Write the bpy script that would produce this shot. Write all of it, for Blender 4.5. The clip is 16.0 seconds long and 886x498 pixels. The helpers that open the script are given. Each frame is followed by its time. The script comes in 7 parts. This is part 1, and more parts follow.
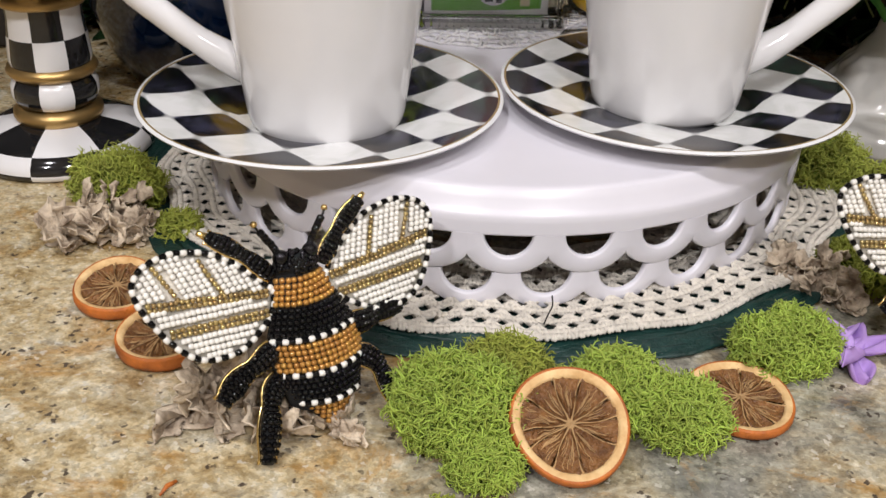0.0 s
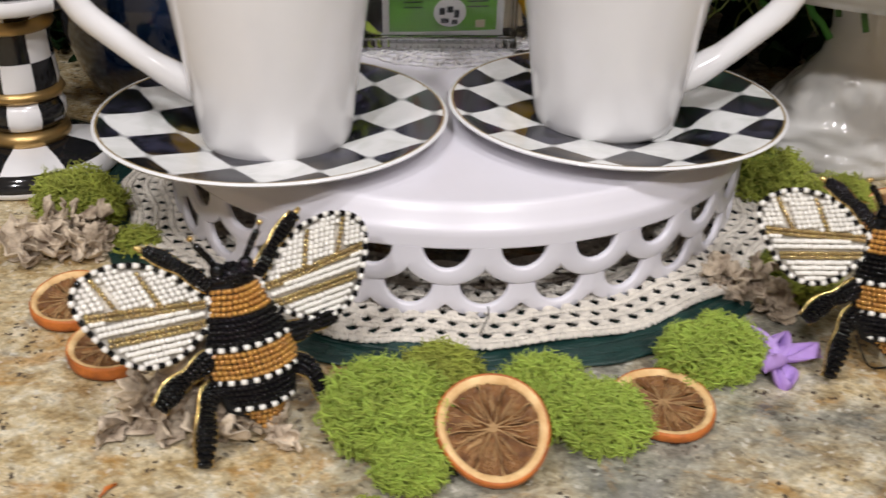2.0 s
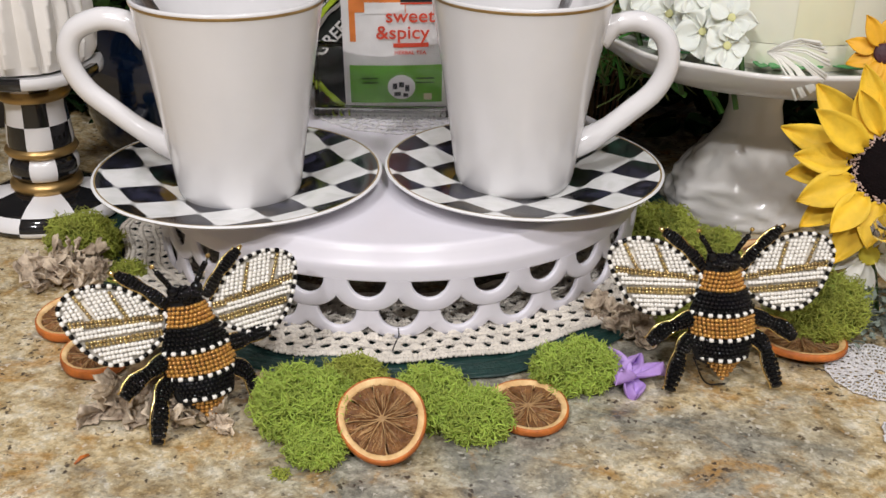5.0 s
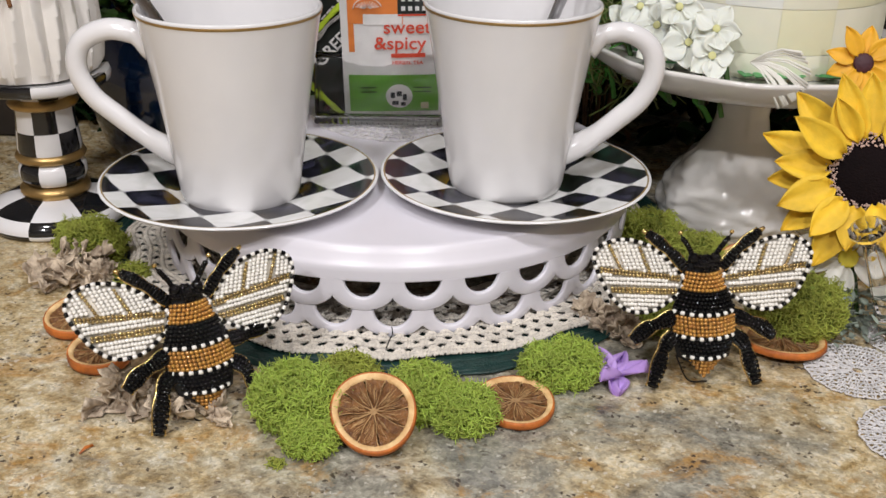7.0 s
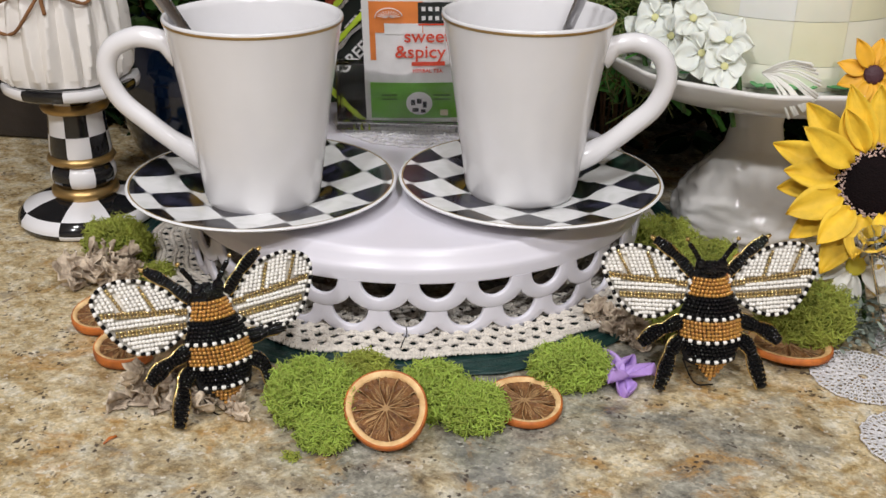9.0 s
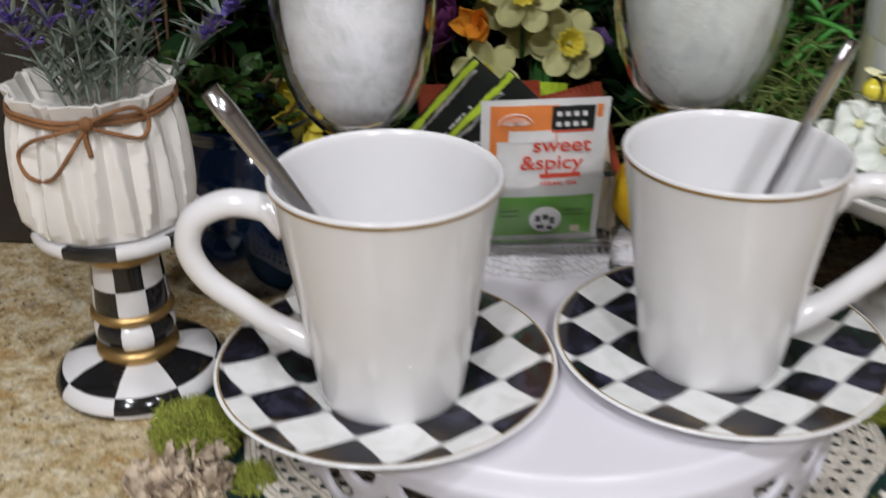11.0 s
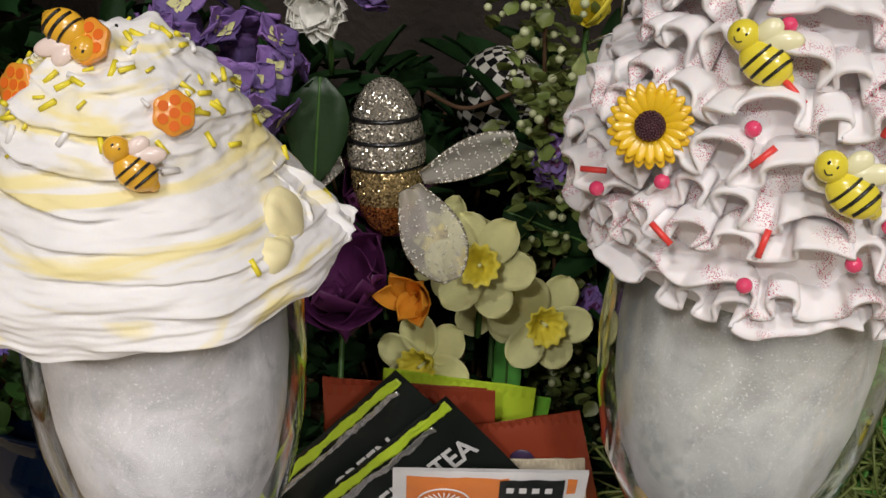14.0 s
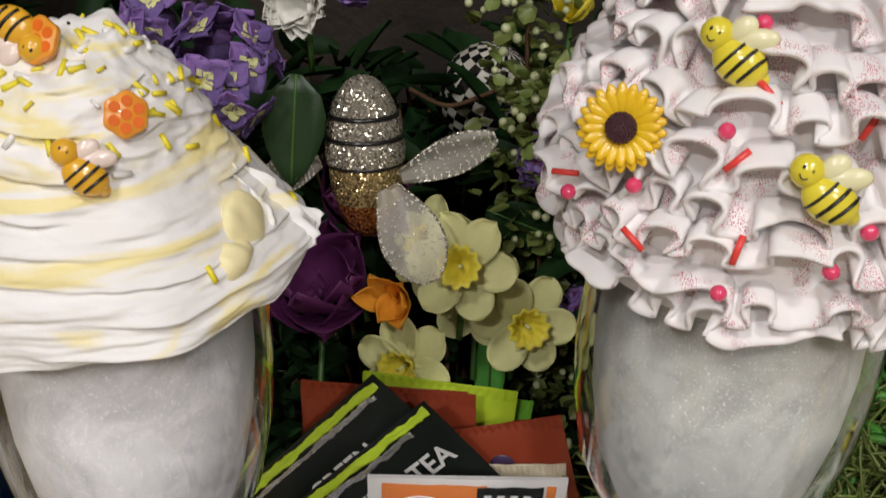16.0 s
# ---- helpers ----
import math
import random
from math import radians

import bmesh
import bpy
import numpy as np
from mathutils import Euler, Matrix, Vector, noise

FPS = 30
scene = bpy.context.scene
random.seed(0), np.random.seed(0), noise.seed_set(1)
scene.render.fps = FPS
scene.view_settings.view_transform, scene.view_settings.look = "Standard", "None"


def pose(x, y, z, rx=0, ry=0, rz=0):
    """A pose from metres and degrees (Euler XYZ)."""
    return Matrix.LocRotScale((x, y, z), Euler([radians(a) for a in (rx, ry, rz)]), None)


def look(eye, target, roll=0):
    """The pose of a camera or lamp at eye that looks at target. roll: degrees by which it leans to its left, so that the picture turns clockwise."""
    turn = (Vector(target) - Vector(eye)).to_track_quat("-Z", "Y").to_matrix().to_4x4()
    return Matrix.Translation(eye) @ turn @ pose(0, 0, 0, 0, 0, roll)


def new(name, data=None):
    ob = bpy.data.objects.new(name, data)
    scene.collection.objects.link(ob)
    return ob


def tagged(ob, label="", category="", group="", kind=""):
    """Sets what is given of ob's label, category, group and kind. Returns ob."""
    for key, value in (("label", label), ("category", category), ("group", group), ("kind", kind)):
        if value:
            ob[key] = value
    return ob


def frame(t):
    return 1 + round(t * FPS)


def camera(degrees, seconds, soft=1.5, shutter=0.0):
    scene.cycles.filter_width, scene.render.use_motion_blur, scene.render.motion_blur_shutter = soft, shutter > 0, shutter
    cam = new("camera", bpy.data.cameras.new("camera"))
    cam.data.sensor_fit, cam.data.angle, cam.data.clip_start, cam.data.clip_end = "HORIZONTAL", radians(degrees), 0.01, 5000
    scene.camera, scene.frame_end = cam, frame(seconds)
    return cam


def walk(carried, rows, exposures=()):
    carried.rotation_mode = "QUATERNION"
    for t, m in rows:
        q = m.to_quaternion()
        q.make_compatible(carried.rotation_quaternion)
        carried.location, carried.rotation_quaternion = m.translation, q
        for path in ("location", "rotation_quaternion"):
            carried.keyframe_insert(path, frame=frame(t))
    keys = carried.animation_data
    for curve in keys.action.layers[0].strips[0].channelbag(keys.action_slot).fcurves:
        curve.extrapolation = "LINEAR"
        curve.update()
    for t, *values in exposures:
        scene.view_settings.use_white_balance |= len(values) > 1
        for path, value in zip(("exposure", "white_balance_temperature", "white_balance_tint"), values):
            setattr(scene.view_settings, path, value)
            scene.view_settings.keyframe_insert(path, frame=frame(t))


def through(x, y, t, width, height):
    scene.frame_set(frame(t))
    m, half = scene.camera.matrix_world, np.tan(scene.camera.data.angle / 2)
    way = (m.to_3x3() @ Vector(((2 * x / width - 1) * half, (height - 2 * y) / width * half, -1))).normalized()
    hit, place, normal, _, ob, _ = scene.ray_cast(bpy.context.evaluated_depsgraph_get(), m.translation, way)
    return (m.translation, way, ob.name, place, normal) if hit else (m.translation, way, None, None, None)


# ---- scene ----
cam = camera(46.0, 16.0, shutter=0.6)
PATH = [
    (0, (0.028, 0.01, 0.214), (-0.009, 1.751, -0.771), 1.8),
    (0.5, (0.026, 0.003, 0.217), (-0.005, 1.752, -0.753), 2.0),
    (1, (0.027, 0.001, 0.216), (-0.006, 1.755, -0.744), 1.9),
    (1.5, (0.03, 0.002, 0.217), (-0.011, 1.755, -0.744), 1.7),
    (2, (0.053, -0.003, 0.221), (0.003, 1.752, -0.737), 1.3),
    (2.5, (0.081, -0.013, 0.223), (0.023, 1.746, -0.727), 1.3),
    (3, (0.095, -0.04, 0.237), (0.015, 1.728, -0.694), 1.6),
    (3.5, (0.106, -0.059, 0.244), (-0.001, 1.723, -0.657), 1.5),
    (4, (0.109, -0.072, 0.25), (-0.012, 1.717, -0.636), 1.3),
    (4.5, (0.11, -0.081, 0.256), (-0.018, 1.713, -0.619), 1.2),
    (7, (0.121, -0.105, 0.262), (-0.03, 1.701, -0.584), 1.0),
    (7.5, (0.124, -0.114, 0.264), (-0.038, 1.698, -0.569), 1.2),
    (8, (0.129, -0.12, 0.266), (-0.052, 1.694, -0.557), 1.2),
    (8.2, (0.13, -0.12, 0.265), (-0.06, 1.694, -0.557), 1.2),
    (10.3, (0.114, -0.088, 0.294), (-0.094, 1.692, -0.593), 0.8),
    (10.5, (0.092, -0.062, 0.303), (-0.096, 1.716, -0.594), 0.4),
    (11, (0.019, 0.032, 0.312), (-0.103, 1.798, -0.618), -0.1),
    (11.3, (0.012, 0.069, 0.298), (-0.117, 1.863, -0.576), -0.2),
    (11.5, (0.013, 0.108, 0.318), (-0.098, 1.849, -0.659), 0.8),
    (11.7, (0.02, 0.136, 0.322), (-0.115, 1.882, -0.643), 0.8),
    (12, (0.035, 0.174, 0.331), (-0.143, 1.911, -0.645), 2.6),
    (12.4, (0.037, 0.217, 0.338), (-0.147, 1.959, -0.627), 2.2),
    (12.5, (0.042, 0.227, 0.34), (-0.166, 1.968, -0.621), 2.4),
    (12.6, (0.041, 0.23, 0.343), (-0.16, 1.974, -0.614), 2.5),
    (13, (0.04, 0.246, 0.353), (-0.137, 2.006, -0.58), 2.4),
    (13.5, (0.039, 0.254, 0.358), (-0.114, 2.024, -0.561), 2.8),
    (14, (0.04, 0.249, 0.359), (-0.115, 2.016, -0.566), 3.1),
    (14.5, (0.042, 0.248, 0.358), (-0.115, 2.011, -0.572), 3.1),
    (15, (0.044, 0.25, 0.354), (-0.108, 2.01, -0.584), 3.2),
    (15.5, (0.047, 0.255, 0.353), (-0.104, 2.011, -0.592), 3.2),
    (16, (0.047, 0.258, 0.358), (-0.109, 2.019, -0.577), 3.1),
]
EXPOSURES = [(0.0, -0.31, 6420, 10), (8.2, -0.40, 6380, 10), (10.5, -0.38, 6120, 8), (11.3, -0.53, 6130, 8), (12.0, -0.54, 6420, 9), (12.5, -0.51, 6500, 9), (13.5, -0.56, 6600, 10), (16.0, -0.56, 6600, 9)]
walk(cam, [(t, look(eye, target, roll)) for t, eye, target, roll in PATH], EXPOSURES)

# ---- world and lamps ----
world = bpy.data.worlds.new("world")
scene.world = world
world.use_nodes = True
world.node_tree.nodes["Background"].inputs[0].default_value = (0.9, 0.93, 1.0, 1)
world.node_tree.nodes["Background"].inputs[1].default_value = 0.05

CEILING = 1.5          # above the counter top
LAMPS = [(-0.35, -0.35, 11.0), (0.55, -0.35, 11.0), (-0.40, -1.25, 26.0), (0.60, -1.25, 26.0)]


# ---- builder's kit ----
class Geo:
    """Gathers vertices and faces of one mesh."""

    def __init__(self):
        self.v, self.f, self.m = [], [], []

    def add(self, vs, fs, m=0):
        k = len(self.v)
        self.v.extend([tuple(p) for p in vs])
        self.f.extend([tuple(i + k for i in q) for q in fs])
        self.m.extend([m] * len(fs))
        return self

    def lathe(self, prof, seg=48, m=0, at=(0, 0, 0), wob=None, pick=None, spin=0.0):
        """Turns (radius, height) pairs round z; wob(angle, j) scales the radius, pick(i, j) picks the material."""
        vs, fs, ms = [], [], []
        n = len(prof)
        for i in range(seg):
            a = spin + 2 * math.pi * i / seg
            for j, (r, z) in enumerate(prof):
                k = wob(a, j) if wob else 1.0
                vs.append((at[0] + r * k * math.cos(a), at[1] + r * k * math.sin(a), at[2] + z))
        for i in range(seg):
            i2 = (i + 1) % seg
            for j in range(n - 1):
                fs.append((i * n + j, i2 * n + j, i2 * n + j + 1, i * n + j + 1))
                ms.append(pick(i, j) if pick else m)
        k = len(self.v)
        self.v.extend(vs)
        self.f.extend([tuple(x + k for x in q) for q in fs])
        self.m.extend(ms)
        return self

    def tube(self, pts, rad, seg=6, m=0, flat=1.0):
        """A tube along points; rad is one radius or one a point; flat squeezes it sideways."""
        pts = [Vector(p) for p in pts]
        n = len(pts)
        rad = rad if hasattr(rad, "__len__") else [rad] * n
        side = None
        vs, fs = [], []
        for i, p in enumerate(pts):
            d = (pts[min(i + 1, n - 1)] - pts[max(i - 1, 0)])
            d = d.normalized() if d.length > 1e-9 else Vector((0, 0, 1))
            if side is None:
                side = d.orthogonal().normalized()
            side = (side - d * side.dot(d))
            side = side.normalized() if side.length > 1e-6 else d.orthogonal().normalized()
            up = d.cross(side)
            for k in range(seg):
                a = 2 * math.pi * k / seg
                vs.append(p + side * (rad[i] * math.cos(a)) + up * (rad[i] * flat * math.sin(a)))
        for i in range(n - 1):
            for k in range(seg):
                k2 = (k + 1) % seg
                fs.append((i * seg + k, i * seg + k2, (i + 1) * seg + k2, (i + 1) * seg + k))
        fs.append(tuple(range(seg - 1, -1, -1)))
        fs.append(tuple((n - 1) * seg + k for k in range(seg)))
        return self.add(vs, fs, m)

    def ball(self, c, r, seg=10, rings=6, m=0, rot=None):
        """An ellipsoid; r is one radius or three."""
        r = r if hasattr(r, "__len__") else (r, r, r)
        vs, fs = [], []
        for j in range(1, rings):
            b = math.pi * j / rings
            for i in range(seg):
                a = 2 * math.pi * i / seg
                vs.append(Vector((r[0] * math.sin(b) * math.cos(a), r[1] * math.sin(b) * math.sin(a), r[2] * math.cos(b))))
        vs += [Vector((0, 0, r[2])), Vector((0, 0, -r[2]))]
        for j in range(rings - 2):
            for i in range(seg):
                i2 = (i + 1) % seg
                fs.append((j * seg + i, (j + 1) * seg + i, (j + 1) * seg + i2, j * seg + i2))
        t, b = len(vs) - 2, len(vs) - 1
        for i in range(seg):
            i2 = (i + 1) % seg
            fs.append((t, i, i2))
            fs.append((b, (rings - 2) * seg + i2, (rings - 2) * seg + i))
        c = Vector(c)
        return self.add([(rot @ v if rot else v) + c for v in vs], fs, m)

    def box(self, lo, hi, m=0, bev=0.0):
        """A box with its upright and level edges cut off by bev."""
        (x0, y0, z0), (x1, y1, z1) = lo, hi
        b = bev
        rings = [(z0, b), (z0 + b, 0), (z1 - b, 0), (z1, b)] if b else [(z0, 0), (z1, 0)]
        vs, fs = [], []
        for z, k in rings:
            c = k + b
            vs += [(x0 + c, y0 + k, z), (x1 - c, y0 + k, z), (x1 - k, y0 + c, z), (x1 - k, y1 - c, z),
                   (x1 - c, y1 - k, z), (x0 + c, y1 - k, z), (x0 + k, y1 - c, z), (x0 + k, y0 + c, z)] if b else \
                  [(x0, y0, z), (x1, y0, z), (x1, y1, z), (x0, y1, z)]
        n = 8 if b else 4
        for j in range(len(rings) - 1):
            for i in range(n):
                i2 = (i + 1) % n
                fs.append((j * n + i, j * n + i2, (j + 1) * n + i2, (j + 1) * n + i))
        fs.append(tuple(range(n - 1, -1, -1)))
        fs.append(tuple((len(rings) - 1) * n + i for i in range(n)))
        return self.add(vs, fs, m)

    def sheet(self, rows, m=0, thick=0.0):
        """A skin over a grid of points; thick gives it a second side below."""
        nr, nc = len(rows), len(rows[0])
        vs = [Vector(p) for row in rows for p in row]
        fs = [(j * nc + i, j * nc + i + 1, (j + 1) * nc + i + 1, (j + 1) * nc + i) for j in range(nr - 1) for i in range(nc - 1)]
        if thick:
            nor = []
            for j in range(nr):
                for i in range(nc):
                    a = vs[j * nc + min(i + 1, nc - 1)] - vs[j * nc + max(i - 1, 0)]
                    b = vs[min(j + 1, nr - 1) * nc + i] - vs[max(j - 1, 0) * nc + i]
                    c = a.cross(b)
                    nor.append(c.normalized() if c.length > 1e-12 else Vector((0, 0, 1)))
            k = nr * nc
            vs += [v - q * thick for v, q in zip(vs, nor)]
            fs += [tuple(k + i for i in reversed(q)) for q in fs]
            rim = [i for i in range(nc)] + [j * nc + nc - 1 for j in range(1, nr)] + \
                  [(nr - 1) * nc + i for i in range(nc - 2, -1, -1)] + [j * nc for j in range(nr - 2, 0, -1)]
            for a, b in zip(rim, rim[1:] + rim[:1]):
                fs.append((a, k + a, k + b, b))
        return self.add(vs, fs, m)


def mesh_of(name, geo, mats, smooth=True, auto=None):
    me = bpy.data.meshes.new(name)
    me.from_pydata(geo.v, [], geo.f)
    for m in (mats if isinstance(mats, (list, tuple)) else [mats]):
        me.materials.append(m)
    if any(geo.m):
        me.polygons.foreach_set("material_index", geo.m)
    if smooth:
        me.polygons.foreach_set("use_smooth", [True] * len(me.polygons))
        if auto:
            me.set_sharp_from_angle(angle=radians(auto))
    me.update()
    return me


def part(name, geo, mats, parent=None, label="", smooth=True, auto=None, at=None):
    """One mesh object under a thing or a part."""
    ob = new(name, mesh_of(name, geo, mats, smooth, auto))
    if parent is not None:
        ob.parent = parent
    if at is not None:
        ob.matrix_basis = at
    if label:
        ob["label"] = label
    return ob


def thing(name, label, category, at=None, group="", kind=""):
    """An Empty at a thing's base that holds its parts."""
    ob = new(name)
    ob.empty_display_size = 0.01
    if at is not None:
        ob.matrix_basis = at
    return tagged(ob, label, category, group, kind)


def solid(name, geo, mats, label, category, at=None, group="", kind="", smooth=True, auto=None):
    """A thing that is one mesh."""
    return tagged(part(name, geo, mats, None, "", smooth, auto, at), label, category, group, kind)


def face_out(origin, out, up=(0, 0, 1)):
    """A pose whose z points along out and whose y goes as near to up as it can."""
    z = Vector(out).normalized()
    x = Vector(up).cross(z)
    x = x.normalized() if x.length > 1e-6 else Vector((1, 0, 0))
    y = z.cross(x)
    m = Matrix((x, y, z)).transposed().to_4x4()
    m.translation = Vector(origin)
    return m


def arc(c, r, a0, a1, n, z=0.0):
    return [(c[0] + r * math.cos(radians(a0 + (a1 - a0) * i / n)), c[1] + r * math.sin(radians(a0 + (a1 - a0) * i / n)), z) for i in range(n + 1)]


def curve(pts, n=6):
    """Catmull-Rom points through the given ones."""
    p = [Vector(q) for q in pts]
    p = [p[0] * 2 - p[1]] + p + [p[-1] * 2 - p[-2]]
    out = []
    for i in range(1, len(p) - 2):
        for k in range(n):
            t = k / n
            out.append(0.5 * ((2 * p[i]) + (p[i + 1] - p[i - 1]) * t + (2 * p[i - 1] - 5 * p[i] + 4 * p[i + 1] - p[i + 2]) * t * t
                              + (3 * p[i] - p[i - 1] - 3 * p[i + 1] + p[i + 2]) * t ** 3))
    return out + [p[-2]]


# ---- materials ----
def nodes(name):
    m = bpy.data.materials.new(name)
    m.use_nodes = True
    t = m.node_tree
    return m, t, t.nodes["Principled BSDF"]


def link(t, a, b):
    t.links.new(a, b)


def node(t, kind, **sets):
    n = t.nodes.new(kind)
    for k, v in sets.items():
        n.inputs[k.replace("_", " ")].default_value = v
    return n


def ramp(t, fac, stops):
    r = t.nodes.new("ShaderNodeValToRGB")
    e = r.color_ramp.elements
    while len(e) < len(stops):
        e.new(0.5)
    for el, (p, c) in zip(e, stops):
        el.position = p
        el.color = (*c, 1) if len(c) == 3 else c
    link(t, fac, r.inputs[0])
    return r.outputs[0]


def blend(t, fac, a, b, mode="MIX"):
    n = t.nodes.new("ShaderNodeMix")
    n.data_type, n.blend_type = "RGBA", mode
    for sock, val in ((n.inputs[0], fac), (n.inputs[6], a), (n.inputs[7], b)):
        if hasattr(val, "links"):
            link(t, val, sock)
        elif isinstance(val, (int, float)):
            sock.default_value = val
        else:
            sock.default_value = (*val, 1)
    return n.outputs[2]


def calc(t, op, a, b=0.0, c=0.0):
    n = t.nodes.new("ShaderNodeMath")
    n.operation = op
    for sock, val in zip(n.inputs, (a, b, c)):
        if hasattr(val, "links"):
            link(t, val, sock)
        else:
            sock.default_value = val
    return n.outputs[0]


def noise_of(t, scale, detail=4.0, rough=0.55, warp=0.0, vec=None):
    n = node(t, "ShaderNodeTexNoise", Scale=scale, Detail=detail, Roughness=rough, Distortion=warp)
    if vec is None:
        vec = t.nodes.new("ShaderNodeTexCoord").outputs["Object"]
    link(t, vec, n.inputs["Vector"])
    return n.outputs[0]


def bumped(t, b, height, strength=0.3, dist=0.001):
    n = node(t, "ShaderNodeBump", Strength=strength, Distance=dist)
    link(t, height, n.inputs["Height"])
    link(t, n.outputs[0], b.inputs["Normal"])
    return n


def surface(name, col, rough=0.5, metal=0.0, var=0.12, fine=900.0, coarse=60.0, bump=0.15, dist=0.0005, dark=None, coat=0.0, sheen=0.0, through=0.0, island=0.0):
    """A plain stuff with grain at two scales. dark: a second colour in patches; island: change of tone from piece to piece."""
    m, t, b = nodes(name)
    n1, n2 = noise_of(t, fine, 3.0), noise_of(t, coarse, 4.0)
    lo = tuple(c * (1 - var) for c in col)
    hi = tuple(min(1, c * (1 + var)) for c in col)
    c = ramp(t, n2, [(0.3, dark or lo), (0.7, hi)])
    c = blend(t, calc(t, "MULTIPLY", n1, var), c, lo)
    if island:
        g = t.nodes.new("ShaderNodeNewGeometry")
        h = node(t, "ShaderNodeHueSaturation")
        link(t, calc(t, "MULTIPLY_ADD", g.outputs["Random Per Island"], island, 1 - island / 2), h.inputs["Value"])
        link(t, calc(t, "MULTIPLY_ADD", g.outputs["Random Per Island"], 0.05 * island, 0.5 - 0.025 * island), h.inputs["Hue"])
        link(t, c, h.inputs["Color"])
        c = h.outputs[0]
    link(t, c, b.inputs["Base Color"])
    b.inputs["Roughness"].default_value = rough
    if rough > 0.05:
        link(t, calc(t, "MULTIPLY_ADD", n2, 0.25 * rough, rough * 0.88), b.inputs["Roughness"])
    b.inputs["Metallic"].default_value = metal
    b.inputs["Coat Weight"].default_value = coat
    b.inputs["Coat Roughness"].default_value = 0.08
    b.inputs["Sheen Weight"].default_value = sheen
    if through:
        b.inputs["Subsurface Weight"].default_value = through
        b.inputs["Subsurface Radius"].default_value = (0.004, 0.003, 0.002)
        b.inputs["Subsurface Scale"].default_value = 1.0
    if bump:
        bumped(t, b, n1, bump, dist)
    return m


def glass(name, tint=(1, 1, 1), rough=0.0, ior=1.45):
    m, t, b = nodes(name)
    b.inputs["Base Color"].default_value = (*tint, 1)
    b.inputs["Transmission Weight"].default_value = 1.0
    b.inputs["IOR"].default_value = ior
    n = noise_of(t, 120.0, 2.0)
    link(t, calc(t, "MULTIPLY_ADD", n, 0.03, rough), b.inputs["Roughness"])
    return m


def granite():
    """Polished granite: grey and tan fields that drift into one another, with crystals, rust stains and dark mica."""
    m, t, b = nodes("granite")
    co = t.nodes.new("ShaderNodeTexCoord").outputs["Object"]
    mp = t.nodes.new("ShaderNodeMapping")
    mp.inputs["Rotation"].default_value = (0, 0, 0.7)
    mp.inputs["Scale"].default_value = (1, 1.25, 1)
    link(t, co, mp.inputs["Vector"])
    v = mp.outputs[0]
    big = noise_of(t, 9.0, 6.0, 0.65, 1.2, v)
    mid = noise_of(t, 64.0, 10.0, 0.73, 0.3, v)
    fine = noise_of(t, 420.0, 6.0, 0.75, 0.0, co)
    grey = ramp(t, mid, [(0.34, (0.10, 0.095, 0.08)), (0.44, (0.22, 0.21, 0.17)), (0.53, (0.33, 0.315, 0.25)), (0.66, (0.50, 0.475, 0.39))])
    tan = ramp(t, mid, [(0.32, (0.20, 0.13, 0.055)), (0.43, (0.42, 0.31, 0.15)), (0.53, (0.60, 0.50, 0.31)), (0.66, (0.76, 0.71, 0.56))])
    sep = t.nodes.new("ShaderNodeSeparateXYZ")
    link(t, co, sep.inputs[0])
    side = calc(t, "ABSOLUTE", calc(t, "SUBTRACT", sep.outputs[0], 0.125))
    drift = calc(t, "ADD", calc(t, "MULTIPLY_ADD", side, 1.3, big), -0.2)
    c = blend(t, ramp(t, drift, [(0.33, (0, 0, 0)), (0.53, (1, 1, 1))]), grey, tan)
    rust = noise_of(t, 26.0, 12.0, 0.76, 0.6, v)
    c = blend(t, ramp(t, rust, [(0.53, (0, 0, 0)), (0.62, (0.75, 0.75, 0.75))]), c, (0.42, 0.23, 0.06))
    plum = noise_of(t, 36.0, 10.0, 0.75, 0.6, co)
    c = blend(t, ramp(t, plum, [(0.645, (0, 0, 0)), (0.675, (0.85, 0.85, 0.85))]), c, (0.10, 0.045, 0.04))
    slate = noise_of(t, 30.0, 10.0, 0.75, 0.8, v)
    c = blend(t, ramp(t, slate, [(0.36, (0.5, 0.5, 0.5)), (0.44, (0, 0, 0))]), c, (0.20, 0.20, 0.19))
    crystal = node(t, "ShaderNodeTexVoronoi", Scale=640.0)
    wob = t.nodes.new("ShaderNodeVectorMath")
    wob.operation = "MULTIPLY_ADD"
    jit = node(t, "ShaderNodeTexNoise", Scale=500.0, Detail=3.0)
    link(t, co, jit.inputs["Vector"])
    link(t, jit.outputs[1], wob.inputs[0])
    wob.inputs[1].default_value = (0.003, 0.003, 0.003)
    link(t, co, wob.inputs[2])
    link(t, wob.outputs[0], crystal.inputs["Vector"])
    tone = t.nodes.new("ShaderNodeSeparateColor")
    link(t, crystal.outputs["Color"], tone.inputs[0])
    h = node(t, "ShaderNodeHueSaturation")
    link(t, calc(t, "MULTIPLY_ADD", tone.outputs[0], 0.46, 0.77), h.inputs["Value"])
    link(t, c, h.inputs["Color"])
    c = h.outputs[0]
    c = blend(t, calc(t, "MULTIPLY", calc(t, "GREATER_THAN", tone.outputs[1], 0.975), 0.45), c, (0.80, 0.76, 0.66))
    where = noise_of(t, 75.0, 3.0, 0.6, 0.0, co)
    dark = calc(t, "MULTIPLY", calc(t, "GREATER_THAN", tone.outputs[2], 0.925), ramp(t, where, [(0.48, (0, 0, 0)), (0.58, (0.9, 0.9, 0.9))]))
    c = blend(t, dark, c, (0.055, 0.04, 0.032))
